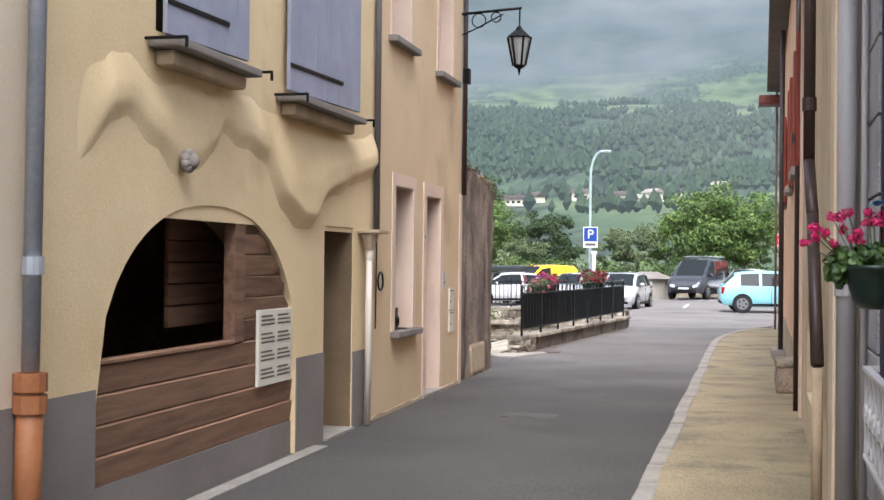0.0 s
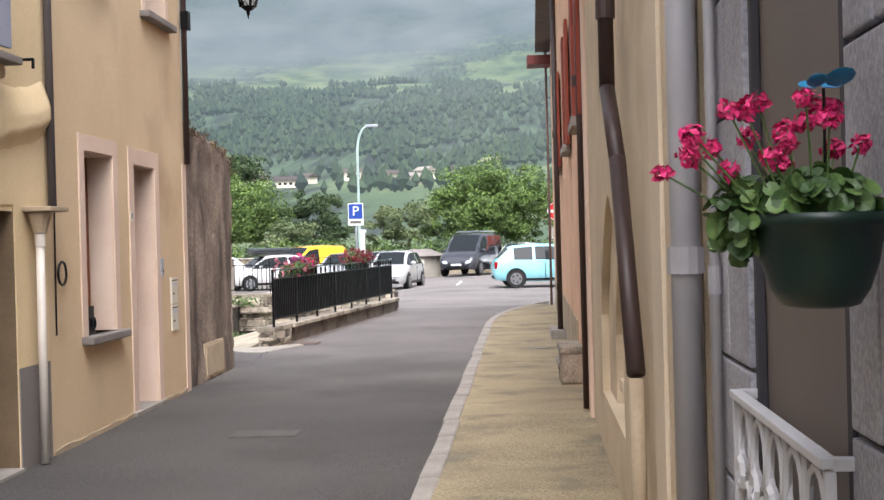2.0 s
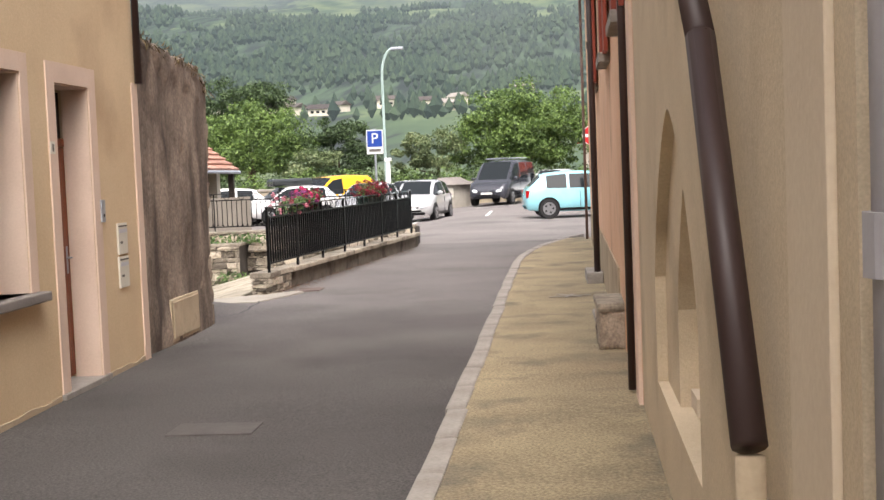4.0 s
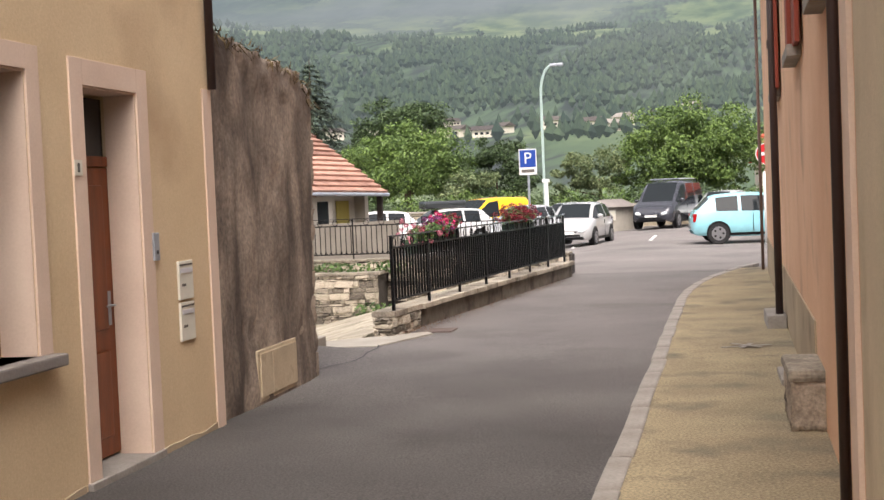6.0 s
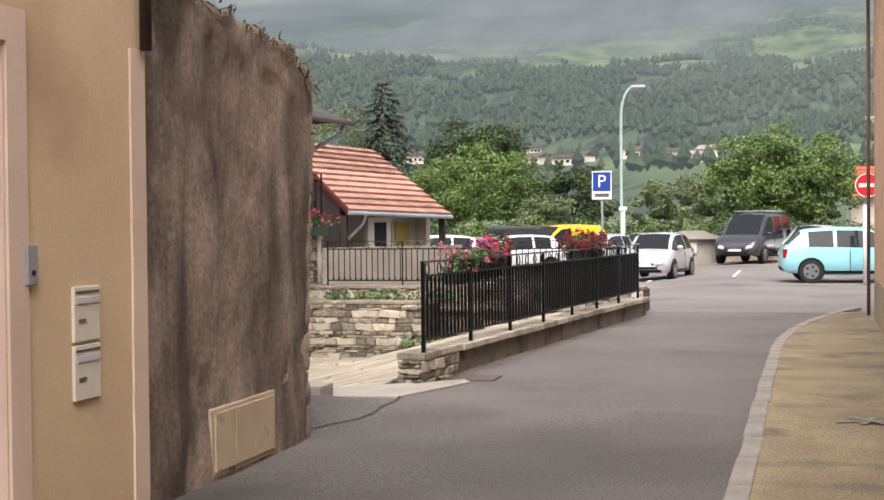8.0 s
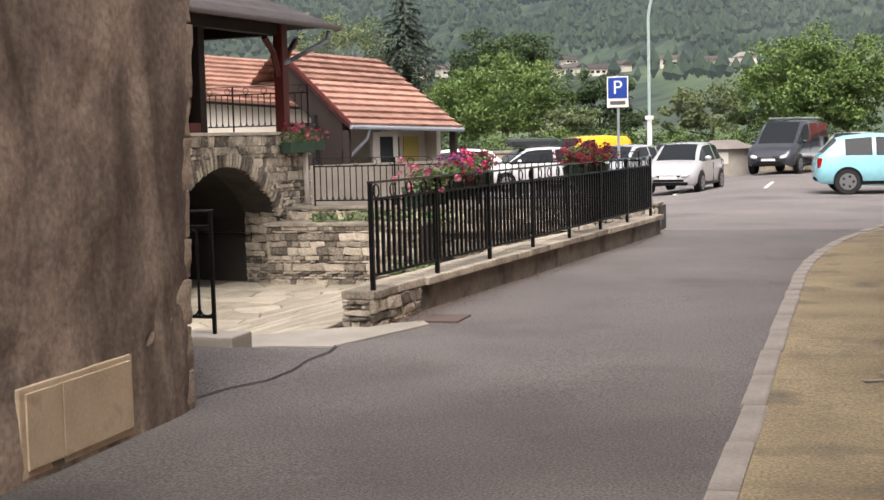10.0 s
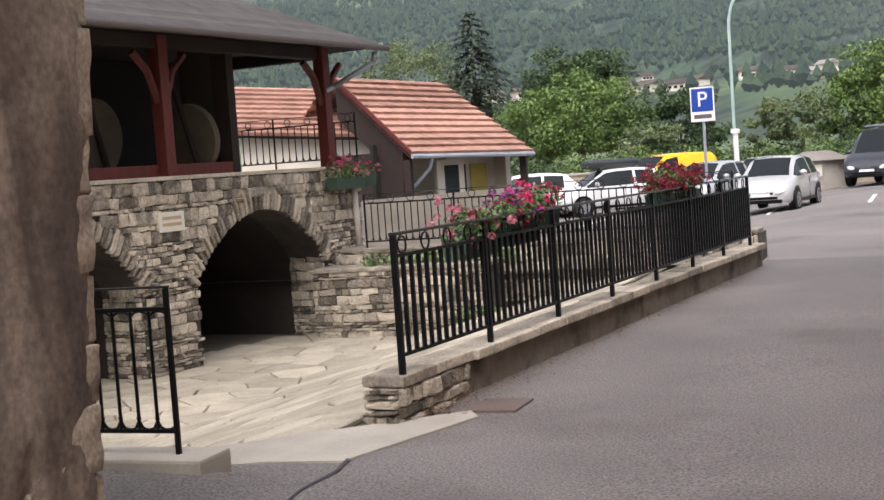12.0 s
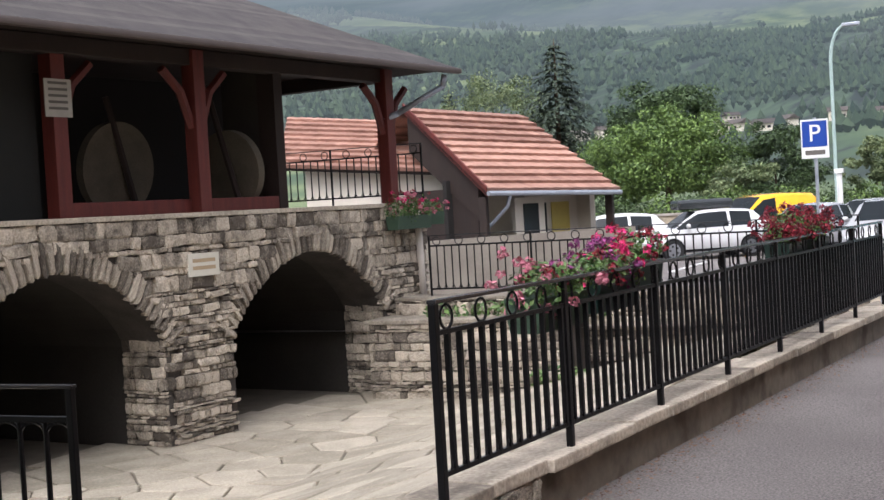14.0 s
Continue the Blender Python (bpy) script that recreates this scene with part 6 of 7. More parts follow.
# ---- signs and lamps of the car park ----
park = thing("parking_sign", "blue and white square parking sign on a grey pole", "road sign", (-3.62, 40.3, 0))
part("pole", rod(B(), (0, 0.03, -0.25), (0, 0.03, 2.95), 0.03), zinc, park)
part("board", box(B(), -0.235, 0.235, -0.02, 0.0, 2.24, 2.92, 0.004), sign_white, park)
part("blue_field", box(B(), -0.21, 0.21, -0.026, -0.02, 2.44, 2.89, 0.002), sign_blue, park)
letters("letter_p", "P", 0.42, pose(0.0, -0.03, 2.665, 90, 0, 0), sign_white, park)
part("caption_bar", box(B(), -0.17, 0.17, -0.024, -0.02, 2.30, 2.38), ink_grey, park)
entry = thing("no_entry_sign", "round red no-entry sign on a white post", "road sign", (2.72, 45.6, 0))
part("pole", rod(B(), (0, 0.04, 0), (0, 0.04, 2.9), 0.03), zinc, entry)
part("disc", rod(B(), (0, 0, 2.62), (0, -0.02, 2.62), 0.32, n=32), sign_red, entry)
part("rim", ring(B(), (0, -0.02, 2.62), (1, 0, 0), (0, 0, 1), 0.31, 0.012, 28), sign_white, entry)
part("bar", box(B(), -0.22, 0.22, -0.03, -0.02, 2.57, 2.67), sign_white, entry)
bollard = thing("sign_post", "thick white plastic post beside the sign", "post", (2.66, 45.4, 0))
part("tube", rod(B(), (0, 0, 0), (0, 0, 2.1), 0.07, n=14), sign_white, bollard, smooth=True)
cab = thing("utility_cabinet", "beige concrete utility cabinet by the corner", "cabinet", (3.45, 48.5, 0))
part("body", box(B(), -0.35, 0.6, -0.3, 0.3, 0, 1.35, 0.02), threshold_concrete, cab)
part("top", box(B(), -0.4, 0.65, -0.35, 0.35, 1.35, 1.45, 0.02), plinth_grey, cab)
pole = thing("street_lamp", "tall pale green curved street lamp", "street lamp", (-6.55, 67.0, 0))
pts = [(0, 0, -0.25), (0, 0, 6.3)] + [(0.55 * (1 - math.cos(a)), 0, 6.3 + 1.35 * math.sin(a)) for a in np.linspace(0.15, 1.45, 8)]
part("pole", tube(B(), pts, 0.065), surface("lamp_paint", rgb(150, 172, 168), rgb(172, 190, 186), 2, 0.5, 0.02, 30), pole)
part("head", box(B(), 0.45, 1.1, -0.1, 0.1, 7.6, 7.74, 0.04), zinc, pole)
pay = thing("marker_post", "white marker post in the car park", "post", (-5.6, 60.0, 0))
part("tube", rod(B(), (0, 0, -0.25), (0, 0, 2.15), 0.09, n=12), sign_white, pay)
part("cap", box(B(), -0.14, 0.14, -0.14, 0.14, 2.15, 2.3, 0.02), sign_white, pay)
stub = tagged(new("boundary_wall"), "low pale stone wall at the edge of the car park", "wall", kind="structure")
part("core", box(B(), -26, 12, 68.0, 68.4, -0.4, 0.95, 0.02), surface("pale_rubble", rgb(132, 122, 104), rgb(176, 164, 142), 3, 0.9, 0.6, 12), stub)
part("coping", box(B(), -26.05, 12.05, 67.94, 68.46, 0.95, 1.05, 0.015), threshold_concrete, stub)
kiosk = thing("stone_basin", "round stone basin under a low grey cap", "basin", (-3.4, 66.2, 0))
part("body", rod(B(), (0, 0, -0.25), (0, 0, 0.95), 1.0, n=20), threshold_concrete, kiosk)
part("cap", rod(B(), (0, 0, 0.95), (0, 0, 1.3), 1.25, 0.5, 20), plinth_grey, kiosk)
part("label_plate", box(B(), -0.25, 0.25, -1.05, -1.0, 0.35, 0.8), paper_white, kiosk)
for i in range(6):
    x = -14 + i * 2.6
    bm = box(B(), x, x + 0.1, 50.0, 54.5, park_z(x) - 0.03, park_z(x) + 0.014)
    tagged(part("parking_line", bm, sign_white, None), "white painted parking bay line", "road marking", kind="structure")

# ---- parked cars ----
def car(name, label, at, turn, paint, stations, wheel_r, axles, roof_rack=False):
    """A parked car, its nose along +x. stations: (x, half width, underside, belt, top, half width of the roof, what lies up to the next one:
    b body, p pillar, s side window, g side window and sloping screen, r rear screen)."""
    ob = thing(name, label, "car", (at[0], at[1], park_z(at[0])), "parked vehicles", turn=turn)

    def section(x, w, zb, belt, top, wt):
        half = [(w * 0.86, zb), (w * 0.985, zb + 0.09), (w, zb + (belt - zb) * 0.6), (w * 0.965, belt), (wt + (w * 0.965 - wt) * 0.16, belt + (top - belt) * 0.84), (wt * 0.86, top - 0.012), (0.0, top + 0.012)]
        return [(x, -y, z) for y, z in half] + [(x, y, z) for y, z in half[-2::-1]]

    kinds = {"body": ([], []), "window": ([], [])}

    def face(kind, quad):
        verts, faces = kinds[kind]
        k = len(verts)
        verts += quad
        faces.append((k, k + 1, k + 2, k + 3))

    rows = [section(*q[:6]) for q in stations]
    for q, a, b in zip(stations, rows, rows[1:]):
        for i in range(12):
            band = min(i, 11 - i)
            glazed = (band == 3 and q[6] in "sg") or (band == 5 and q[6] in "gr") or (band == 4 and q[6] == "r")
            face("window" if glazed else "body", [a[i], a[i + 1], b[i + 1], b[i]])
    for row in (rows[0], rows[-1]):
        for i in range(6):
            face("body", [row[i], row[i + 1], row[11 - i], row[12 - i]])
    for kind, mat in (("body", paint), ("window", car_glass)):
        bm = B()
        for quad in kinds[kind][1]:
            bm.faces.new([bm.verts.new(kinds[kind][0][i]) for i in quad])
        bmesh.ops.remove_doubles(bm, verts=bm.verts, dist=0.0005)
        part(kind, bm, mat, ob, "dark tinted glass" if kind == "window" else "", smooth=True)
    front, nose = stations[-2], stations[-1]
    hw = max(q[1] for q in stations)
    foot = next(q for q in stations[::-1] if q[6] == "b" and q[4] - q[3] < 0.09 and stations[stations.index(q) - 1][6] == "g")
    for s in (-1, 1):
        bm = B()
        bmesh.ops.create_uvsphere(bm, u_segments=12, v_segments=8, radius=1, matrix=Matrix.Translation((front[0] - 0.06, s * front[1] * 0.78, front[3] - 0.03)) @ Euler((0, 0.35, s * -0.5)).to_matrix().to_4x4() @ Matrix.Diagonal((0.2, 0.15, 0.075, 1)))
        part("headlight", bm, lamp_lens, ob, smooth=True)
        tail = stations[1]
        part("tail_light", box(B(), tail[0] - 0.04, tail[0] + 0.12, s * tail[1] * 0.9 - 0.09, s * tail[1] * 0.9 + 0.09, tail[3] - 0.24, tail[3] + 0.02, 0.03), tail_red, ob)
        bm = B()
        bmesh.ops.create_uvsphere(bm, u_segments=10, v_segments=6, radius=1, matrix=Matrix.Translation((foot[0] - 0.32, s * (foot[1] + 0.07), foot[3] + 0.10)) @ Matrix.Diagonal((0.07, 0.11, 0.075, 1)))
        part("mirror", bm, paint, ob, smooth=True)
        part("sill_trim", box(B(), axles[0] + wheel_r, axles[1] - wheel_r, s * hw - 0.012, s * hw + 0.004, stations[4][2] + 0.02, stations[4][2] + 0.1, 0.004), iron_black, ob)
        part("door_handle", box(B(), foot[0] - 1.25, foot[0] - 1.07, s * hw * 0.985 - 0.012, s * hw * 0.985 + 0.012, foot[3] - 0.14, foot[3] - 0.11, 0.004), paint, ob)
        part("door_seam", box(B(), foot[0] - 1.32, foot[0] - 1.308, s * hw - 0.02, s * hw + 0.002, foot[2] + 0.12, foot[3] - 0.06), iron_black, ob)
    part("grille", box(B(), nose[0] - 0.08, nose[0] + 0.012, -nose[1] * 0.8, nose[1] * 0.8, nose[2] + 0.02, nose[2] + 0.09, 0.012), iron_black, ob)
    part("upper_grille", box(B(), nose[0] - 0.1, nose[0] + 0.008, -nose[1] * 0.6, nose[1] * 0.6, nose[3] - 0.035, nose[3] + 0.01, 0.008), iron_black, ob)
    part("number_plate", box(B(), nose[0] - 0.02, nose[0] + 0.022, -0.26, 0.26, nose[2] + 0.10, nose[2] + 0.19), sign_white, ob)
    part("bumper", box(B(), front[0] - 0.02, nose[0] + 0.006, -nose[1] * 1.0, nose[1] * 1.0, nose[2] - 0.09, nose[2] + 0.015, 0.02), iron_black, ob)
    for ax in axles:
        for s in (-1, 1):
            part("wheel_arch", rod(B(), (ax, s * (hw - 0.12), wheel_r + 0.02), (ax, s * (hw + 0.003), wheel_r + 0.02), wheel_r + 0.045, n=24), iron_black, ob)
            wh = part("wheel", rod(B(), (ax, s * (hw - 0.2), wheel_r), (ax, s * (hw + 0.012), wheel_r), wheel_r, n=24), tyre_mat, ob)
            part("rim", rod(B(), (ax, s * hw, wheel_r), (ax, s * (hw + 0.022), wheel_r), wheel_r * 0.68, n=18), rim_mat, wh)
            for k in range(5):
                c, e = 0.42 * wheel_r * math.cos(k * 1.2566), 0.42 * wheel_r * math.sin(k * 1.2566)
                part("spoke_gap", rod(B(), (ax + c, s * (hw + 0.02), wheel_r + e), (ax + c, s * (hw + 0.026), wheel_r + e), wheel_r * 0.12, n=6), tyre_mat, wh)
    if roof_rack:
        top = max(q[4] for q in stations)
        wide = max(q[5] for q in stations) * 0.8
        for s in (-1, 1):
            part("roof_rail", tube(B(), [(-1.9, s * wide, top + 0.05), (0.5, s * wide, top + 0.05)], 0.02, 6), zinc, ob)
        for x in (-1.7, -0.6, 0.3):
            part("cross_bar", rod(B(), (x, -wide, top + 0.07), (x, wide, top + 0.07), 0.02, n=6), zinc, ob)
    return ob


def paint_of(name, colour, metal=0.25):
    m = plain(name, colour, 0.25, metal)
    m.node_tree.nodes["Principled BSDF"].inputs["Coat Weight"].default_value = 0.6
    return m


HATCH = [(-1.98, 0.62, 0.42, 0.74, 0.76, 0.50, "b"), (-1.92, 0.77, 0.30, 0.90, 0.95, 0.64, "b"), (-1.82, 0.81, 0.26, 0.95, 1.04, 0.66, "r"), (-1.48, 0.84, 0.24, 0.97, 1.40, 0.61, "p"), (-1.28, 0.85, 0.22, 0.97, 1.46, 0.61, "s"),
         (-0.62, 0.86, 0.20, 0.96, 1.51, 0.61, "p"), (-0.53, 0.86, 0.20, 0.96, 1.51, 0.61, "s"), (0.05, 0.86, 0.20, 0.95, 1.50, 0.61, "s"), (0.40, 0.86, 0.20, 0.95, 1.455, 0.60, "g"), (0.76, 0.855, 0.20, 0.94, 1.235, 0.63, "g"),
         (1.12, 0.85, 0.20, 0.93, 0.985, 0.70, "b"), (1.50, 0.83, 0.21, 0.86, 0.92, 0.66, "b"), (1.80, 0.78, 0.25, 0.74, 0.79, 0.58, "b"), (1.93, 0.68, 0.31, 0.61, 0.65, 0.50, "b"), (1.98, 0.58, 0.34, 0.53, 0.56, 0.42, "b")]
VAN = [(-2.44, 0.86, 0.46, 1.10, 1.50, 0.70, "b"), (-2.40, 0.91, 0.33, 1.15, 1.86, 0.74, "p"), (-2.28, 0.94, 0.28, 1.17, 1.99, 0.76, "p"), (-2.12, 0.95, 0.26, 1.18, 2.02, 0.77, "s"), (-1.05, 0.95, 0.25, 1.18, 2.04, 0.77, "p"), (-0.95, 0.95, 0.25, 1.18, 2.04, 0.77, "s"),
       (0.10, 0.95, 0.25, 1.16, 2.03, 0.77, "p"), (0.20, 0.95, 0.25, 1.16, 2.02, 0.77, "s"), (0.72, 0.95, 0.25, 1.14, 1.95, 0.76, "g"), (1.18, 0.95, 0.25, 1.12, 1.57, 0.79, "g"), (1.62, 0.94, 0.25, 1.10, 1.16, 0.80, "b"),
       (2.08, 0.91, 0.26, 0.99, 1.05, 0.74, "b"), (2.34, 0.85, 0.30, 0.86, 0.90, 0.66, "b"), (2.46, 0.74, 0.36, 0.70, 0.73, 0.55, "b"), (2.49, 0.64, 0.40, 0.60, 0.63, 0.46, "b")]
CARGO = [(-2.08, 0.80, 0.45, 1.0, 1.55, 0.66, "b"), (-2.03, 0.85, 0.32, 1.05, 1.74, 0.70, "p"), (-1.85, 0.87, 0.28, 1.06, 1.83, 0.72, "p"), (-1.0, 0.87, 0.26, 1.06, 1.86, 0.73, "p"), (-0.12, 0.87, 0.25, 1.05, 1.85, 0.73, "s"), (0.40, 0.87, 0.25, 1.03, 1.78, 0.71, "g"),
         (0.82, 0.86, 0.25, 1.01, 1.44, 0.70, "g"), (1.22, 0.85, 0.25, 0.99, 1.06, 0.70, "b"), (1.68, 0.82, 0.26, 0.88, 0.94, 0.64, "b"), (1.96, 0.75, 0.31, 0.74, 0.78, 0.56, "b"), (2.06, 0.62, 0.37, 0.60, 0.63, 0.46, "b")]
car("small_car", "pale blue hatchback parked across the lane's end", (2.4, 47.0, 0), 6, paint_of("paint_pale_blue", rgb(150, 214, 226), 0.0), HATCH, 0.31, (-1.22, 1.28))
car("parked_car", "silver-white hatchback parked beyond the railing", (-3.5, 52.4, 0), 262, paint_of("paint_silver", rgb(196, 196, 196)), HATCH, 0.31, (-1.22, 1.28))
car("camper_van", "dark grey camper van with a roof rack", (-0.75, 64.3, 0), 254, paint_of("paint_graphite", rgb(58, 60, 68)), VAN, 0.34, (-1.5, 1.62), True)
car("delivery_van", "bright yellow small delivery van", (-8.5, 61.5, 0), 232, paint_of("paint_yellow", rgb(238, 182, 16), 0.0), CARGO, 0.31, (-1.3, 1.4))
car("parked_car", "white estate car with a dark roof box", (-9.4, 57.0, 0), 214, paint_of("paint_white_b", rgb(214, 214, 214), 0.0), HATCH, 0.31, (-1.22, 1.28))
rb = thing("roof_box", "dark grey roof box on a white car", "roof box", (-9.4, 57.0, 1.28), turn=214)
part("shell", box(B(), -0.9, 0.9, -0.4, 0.4, 0.0, 0.3, 0.1), paint_of("box_dark", rgb(52, 56, 58)), rb)
car("parked_car", "white hatchback parked behind the yard", (-12.3, 56.5, 0), 206, paint_of("paint_white_a", rgb(222, 222, 220), 0.0), HATCH, 0.31, (-1.22, 1.28))
for x, y, a, c, t in ((-5.0, 62.8, 250, rgb(200, 202, 204), "pale grey hatchback in the car park"), (-6.2, 57.6, 255, rgb(188, 190, 194), "silver hatchback beside the yellow van"), (1.6, 66.2, 250, rgb(206, 210, 210), "white hatchback behind the camper van")):
    car("parked_car", t, (x, y, 0), a, paint_of("paint_mix", c), HATCH, 0.31, (-1.22, 1.28))

# ---- trees ----
def tree(name, label, at, clumps, mat, leaf, rng, trunk=0.22, tall=2.5, density=1.0):
    ob = thing(name, label, "tree", at)
    bm = rod(B(), (0, 0, -0.3), (0.05, 0, tall), trunk, trunk * 0.6, 8)
    part("trunk", bm, bark, ob)
    for c, s, n in clumps[:6]:
        part("limb", rod(B(), (0.05, 0, tall * 0.8), Vector(c) * 0.92, trunk * 0.4, 0.03, 6), bark, ob)
    fine = []
    for c, s, n in clumps:
        k = max(8, int(n / 42))
        for _ in range(k):
            d = Vector((rng.gauss(0, 1), rng.gauss(0, 1), rng.gauss(0, 1))).normalized()
            r = rng.uniform(0.55, 1.05)
            p = Vector(c) + Vector((d.x * s[0], d.y * s[1], d.z * s[2])) * r
            q = rng.uniform(0.16, 0.34)
            fine.append((p, (s[0] * q, s[1] * q, s[2] * q * 0.8), int(170 * density)))
    tagged(leaves("crown", mat, ob, fine, leaf, rng, shell=0.3), kind="stuff")
    return ob


rng = random.Random(77)
tree("broadleaf_tree", "large round leafy green tree at the car park's edge", (0.2, 75, 0), [((0, 0, 4.0), (3.3, 2.6, 2.3), 5200), ((2.2, 0.3, 3.2), (1.9, 2, 1.7), 1800), ((-2.4, 0.2, 3.0), (2.0, 2, 1.7), 1800), ((0.2, -0.8, 1.8), (2.4, 1.8, 1.2), 1400)], leaf_a, 0.085, rng)
tree("broadleaf_tree", "loose yellowish-green tree beside the large one", (-4.6, 74.5, 0), [((0, 0, 2.7), (1.9, 1.6, 1.6), 1800), ((-1.4, 0, 1.9), (1.3, 1.3, 1.1), 900)], leaf_c, 0.08, rng, 0.14, 1.8)
tree("broadleaf_tree", "broad bright green tree behind the tiled house", (-15.9, 79, 0), [((0, 0, 3.8), (3.5, 2.8, 2.1), 5600), ((2.6, 0, 2.8), (2.2, 2, 1.7), 2000), ((-2.6, 0, 2.8), (2.2, 2, 1.7), 2000)], leaf_a, 0.085, rng)
tree("broadleaf_tree", "dark green tree beside the broad one", (-10.6, 78, 0), [((0, 0, 3.1), (2.0, 1.8, 2.0), 2200), ((0.6, 0, 1.8), (2.0, 1.6, 1.3), 1200)], leaf_b, 0.08, rng, 0.16, 2.0)
tree("broadleaf_tree", "tall dark tree standing behind the others", (-19.3, 93, 0), [((0, 0, 6.2), (3.2, 2.8, 2.2), 3200), ((-2.0, 0, 4.6), (2.4, 2, 2.0), 1400)], leaf_b, 0.11, rng, 0.25, 4.0)
tree("broadleaf_tree", "pale grey-green feathery tree beside the fir", (-28.3, 88, 0), [((0, 0, 6.8), (3.0, 2.6, 3.0), 3400), ((2.8, 0, 4.8), (2.4, 2, 2.4), 1600)], leaf_c, 0.08, rng, 0.2, 3.5, 0.7)
tree("shrub", "pale grey-green loose shrub by the car park", (-10.6, 71.5, 0), [((0, 0, 1.7), (1.7, 1.3, 1.3), 1600)], leaf_c, 0.07, rng, 0.08, 1.2)
hedge = thing("hedge", "uneven green hedge along the car park", "hedge", (-8, 70.5, 0), kind="stuff")
leaves("foliage", leaf_b, hedge, [((x, rng.uniform(-0.6, 0.6), rng.uniform(0.6, 1.2)), (1.1, 0.8, rng.uniform(0.6, 1.0)), 760) for x in np.arange(-22, 22, 0.9)], 0.075, rng)
hedge = thing("hedge", "light green bushes in front of the hedge", "hedge", (-8, 69.4, 0), kind="stuff")
leaves("foliage", leaf_a, hedge, [((x + rng.uniform(-0.5, 0.5), rng.uniform(-0.4, 0.4), rng.uniform(0.5, 1.3)), (0.9, 0.7, rng.uniform(0.5, 0.9)), 620) for x in np.arange(-16, 13, 1.5)], 0.07, rng)


def fir(at, height, width, rng):
    ob = thing("fir_tree", "tall dark fir with drooping branches", "tree", at)
    part("trunk", rod(B(), (0, 0, 0), (0, 0, height), 0.28, 0.02, 8), bark, ob)
    verts, faces = [], []
    z = 1.2
    while z < height - 0.1:
        reach = width * (1 - z / height) ** 0.85 + 0.15
        for k in range(int(9 + reach * 9)):
            a, r = rng.uniform(0, 6.283), reach * rng.uniform(0.7, 1.1)
            d = Vector((math.cos(a), math.sin(a), 0))
            for j in range(int(4 + r * 5)):
                f = rng.uniform(0.15, 1.0)
                p = d * (r * f) + Vector((0, 0, z - 0.32 * r * f * f + 0.12 * f)) + Vector((rng.uniform(-0.1, 0.1), rng.uniform(-0.1, 0.1), 0))
                tip = d * 0.2 + Vector((rng.uniform(-0.16, 0.16), rng.uniform(-0.16, 0.16), rng.uniform(-0.22, 0.03)))
                s = d.cross(Vector((0, 0, 1))) * 0.07
                n = len(verts)
                verts += [tuple(p - s), tuple(p + s), tuple(p + tip)]
                faces.append((n, n + 1, n + 2))
        z += 0.32
    me = bpy.data.meshes.new("crown")
    me.from_pydata(verts, [], faces)
    me.materials.append(needle)
    crown = new("crown", me)
    crown.parent = ob
    tagged(crown, kind="stuff")


fir((-23.8, 86.4, 0), 10.9, 5.8, rng)
fir((-34.5, 96, 0), 9.6, 3.2, rng)
rr = tagged(new("red_roofed_house"), "house with a red roof behind the trees", "house", kind="structure")
part("wall", box(B(), 3.6, 10, 78, 83, -0.3, 2.9), house_white, rr)
red_tile = surface("red_tile", rgb(170, 70, 50), rgb(196, 92, 66), 2, 0.85, 0.3, 20, vary=0.2)
tile_roof(rr, (3.1, 77.5, 2.85), (10.5, 77.5, 2.85), (9.6, 80.5, 4.5), (4.0, 80.5, 4.5), 8, red_tile)

# ---- village on the mountainside ----
rng = random.Random(8)
spots = [(-0.205, 470), (-0.185, 500), (-0.165, 480), (-0.15, 520), (-0.085, 500), (-0.07, 470), (-0.06, 520), (-0.235, 560), (-0.25, 500), (-0.115, 540), (0.055, 780), (0.07, 800), (-0.01, 640), (-0.28, 540), (-0.30, 520), (0.02, 900), (-0.19, 640), (-0.04, 560)]
for ang, r in spots:
    x, y = r * math.sin(ang), r * math.cos(ang)
    z = slope_height(x, y)
    ob = thing("village_house", "small pale house among fields on the slope", "house", (x, y, z - 0.5), "village on the slope", turn=rng.uniform(-50, 50))
    w, d, h = rng.uniform(6, 9), rng.uniform(5, 7), rng.uniform(2.6, 4)
    part("wall", box(B(), -w / 2, w / 2, -d / 2, d / 2, -3, h), house_white, ob)
    bm = B()
    v = [bm.verts.new(p) for p in ((-w / 2 - 0.6, -d / 2 - 0.6, h), (w / 2 + 0.6, -d / 2 - 0.6, h), (w / 2 + 0.6, d / 2 + 0.6, h), (-w / 2 - 0.6, d / 2 + 0.6, h), (-w / 2 - 0.6, 0, h + 1.8), (w / 2 + 0.6, 0, h + 1.8))]
    for f in ((0, 1, 5, 4), (2, 3, 4, 5), (1, 2, 5), (3, 0, 4), (0, 3, 2, 1)):
        bm.faces.new([v[i] for i in f])
    part("roof", bm, rng.choice((roof_slate, roof_slate, kerb_stone)), ob)
    for k in (-0.28, 0.0, 0.28):
        part("window", box(B(), k * w - 0.6, k * w + 0.6, -d / 2 - 0.05, -d / 2 + 0.1, h * 0.45, h * 0.45 + 0.9), window_glass, ob)

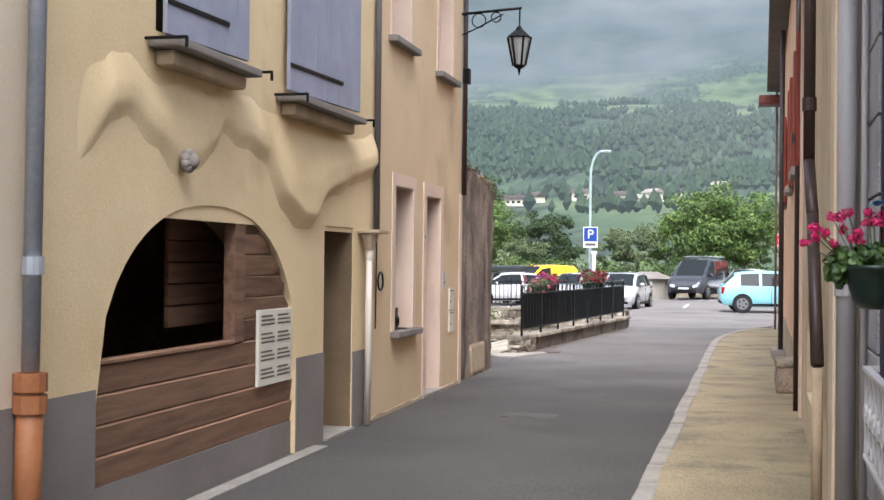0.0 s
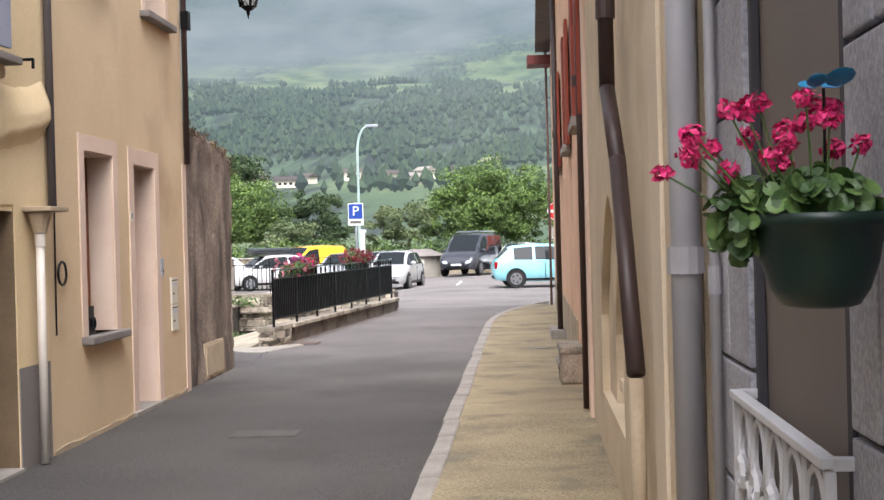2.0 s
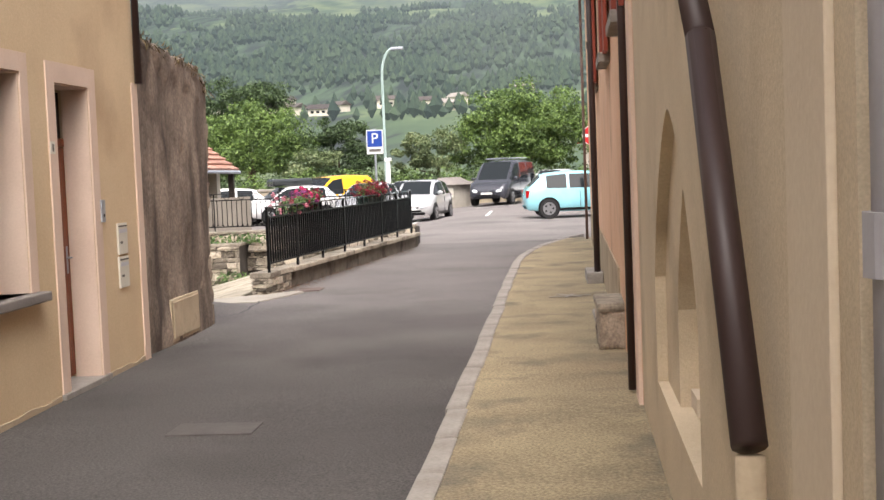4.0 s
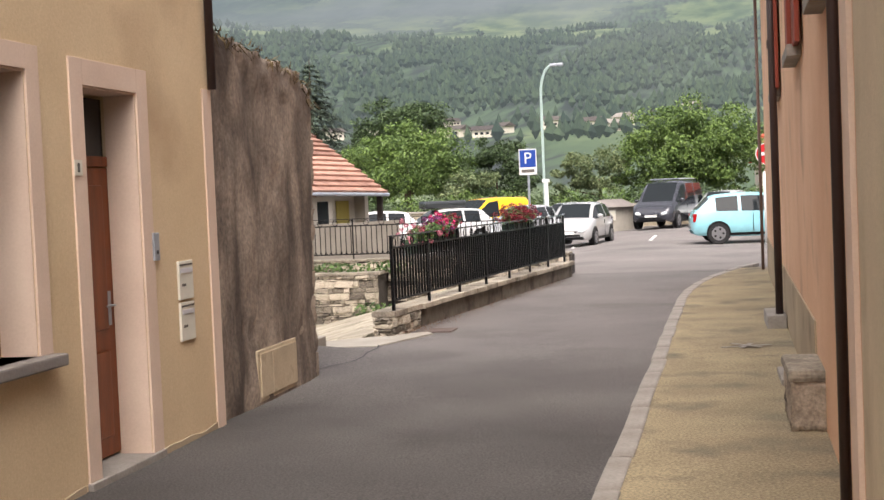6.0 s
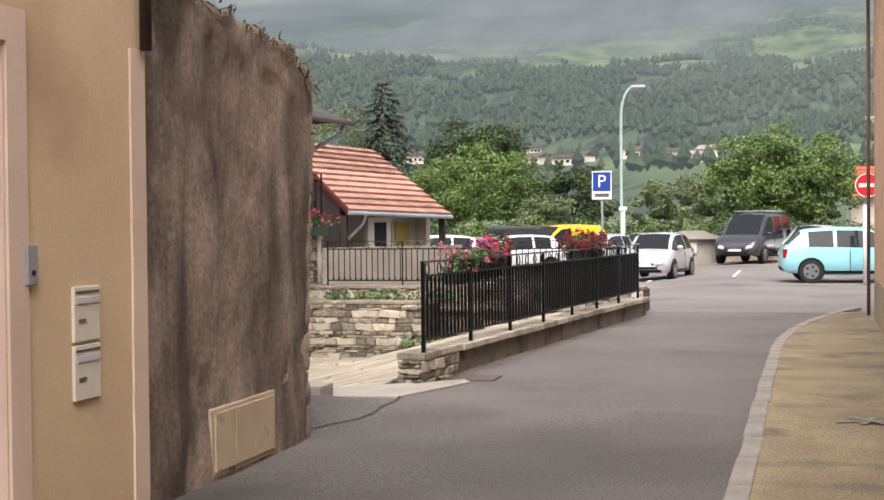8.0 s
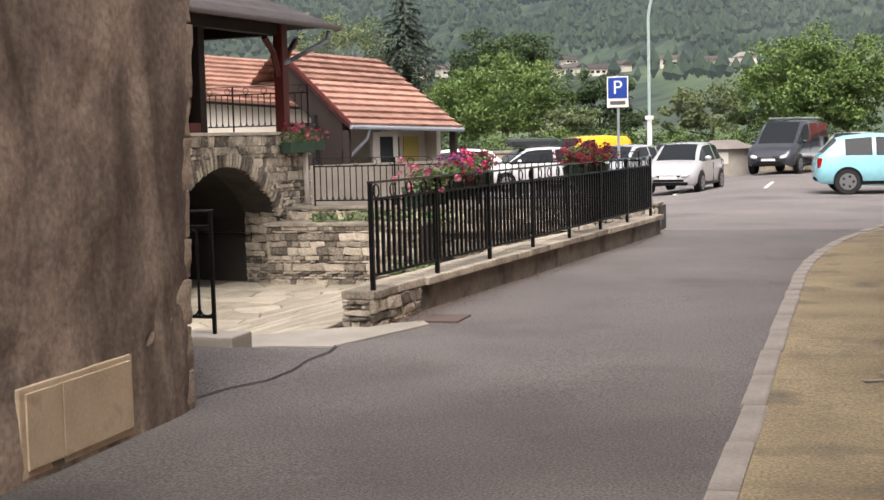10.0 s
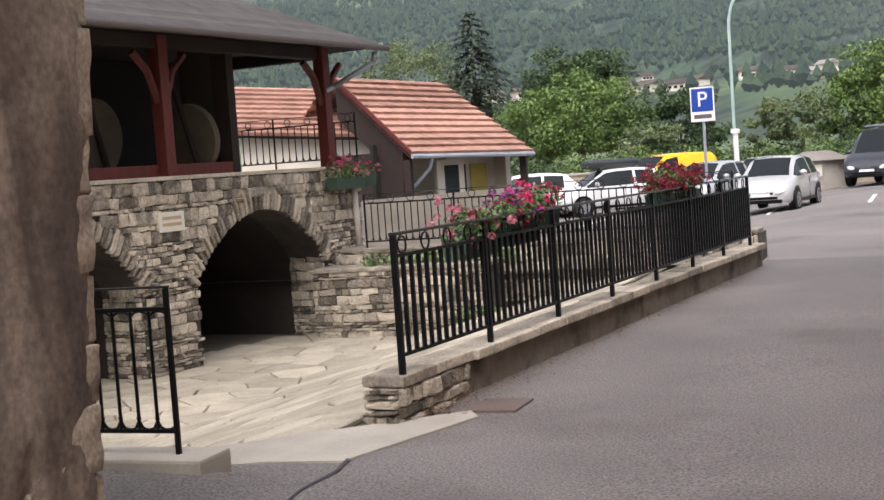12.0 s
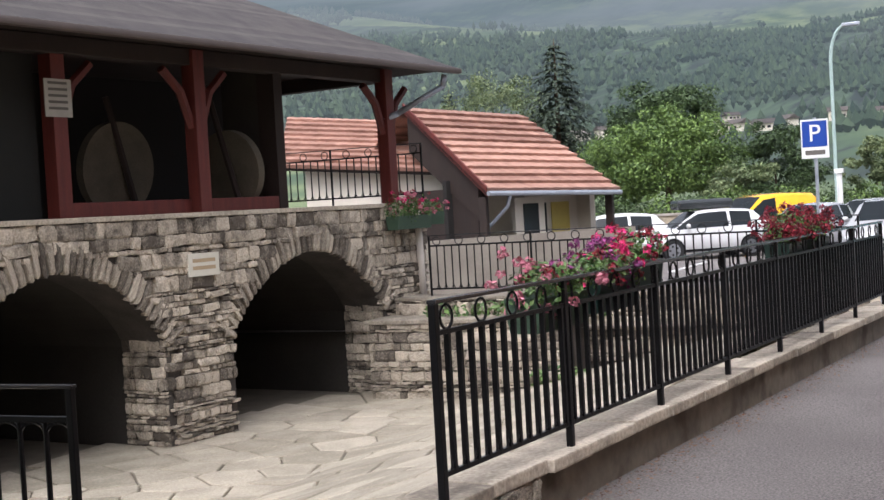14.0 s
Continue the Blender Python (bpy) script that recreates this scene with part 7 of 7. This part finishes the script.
# ---- flagstones of the yard ----
def clip(poly, n, c):
    """The part of a flat polygon where n . p <= c."""
    out = []
    for (p, q) in zip(poly, poly[1:] + poly[:1]):
        dp, dq = p[0] * n[0] + p[1] * n[1] - c, q[0] * n[0] + q[1] * n[1] - c
        if dp <= 0:
            out.append(p)
        if dp * dq < 0:
            t = dp / (dp - dq)
            out.append((p[0] + (q[0] - p[0]) * t, p[1] + (q[1] - p[1]) * t))
    return out


rng = random.Random(40)
seeds = []
for _ in range(6000):
    p = (rng.uniform(-10.2, -3.5), rng.uniform(19.2, 34.0))
    if all((p[0] - q[0]) ** 2 + (p[1] - q[1]) ** 2 > 0.48 ** 2 for q in seeds):
        seeds.append(p)
seeds = [p for p in seeds if p[1] < 33.2 and p[0] > -9.9 + 0.15 * (p[1] - 30)]
for p in sorted(seeds, key=lambda q: q[1]):
    poly = [(p[0] - 0.8, p[1] - 0.8), (p[0] + 0.8, p[1] - 0.8), (p[0] + 0.8, p[1] + 0.8), (p[0] - 0.8, p[1] + 0.8)]
    for q in seeds:
        d = (q[0] - p[0], q[1] - p[1])
        r = math.hypot(*d)
        if 0 < r < 1.7:
            u = (d[0] / r, d[1] / r)
            poly = clip(poly, u, u[0] * (p[0] + q[0]) / 2 + u[1] * (p[1] + q[1]) / 2 - 0.013)
    poly = clip(poly, (1, 0), -3.42)
    poly = clip(poly, (0.148 * 1 - 0.0, -1), -19.2) if p[1] < 20 else poly
    if len(poly) < 3:
        continue
    bm = B()
    lift = rng.uniform(0.0, 0.008)
    zs = [court_z(*k) for k in poly]
    low = [bm.verts.new((k[0], k[1], z - 0.03)) for k, z in zip(poly, zs)]
    mid = [bm.verts.new((k[0], k[1], z - 0.004 + lift)) for k, z in zip(poly, zs)]
    cx, cy = sum(k[0] for k in poly) / len(poly), sum(k[1] for k in poly) / len(poly)
    top = [bm.verts.new((cx + (k[0] - cx) * 0.95, cy + (k[1] - cy) * 0.95, court_z(cx + (k[0] - cx) * 0.95, 0) + 0.006 + lift)) for k in poly]
    for a, b in ((low, mid), (mid, top)):
        for i in range(len(poly)):
            bm.faces.new([a[i], a[(i + 1) % len(poly)], b[(i + 1) % len(poly)], b[i]])
    bm.faces.new(top)
    part("flagstone", bm, flag_mat, yard)
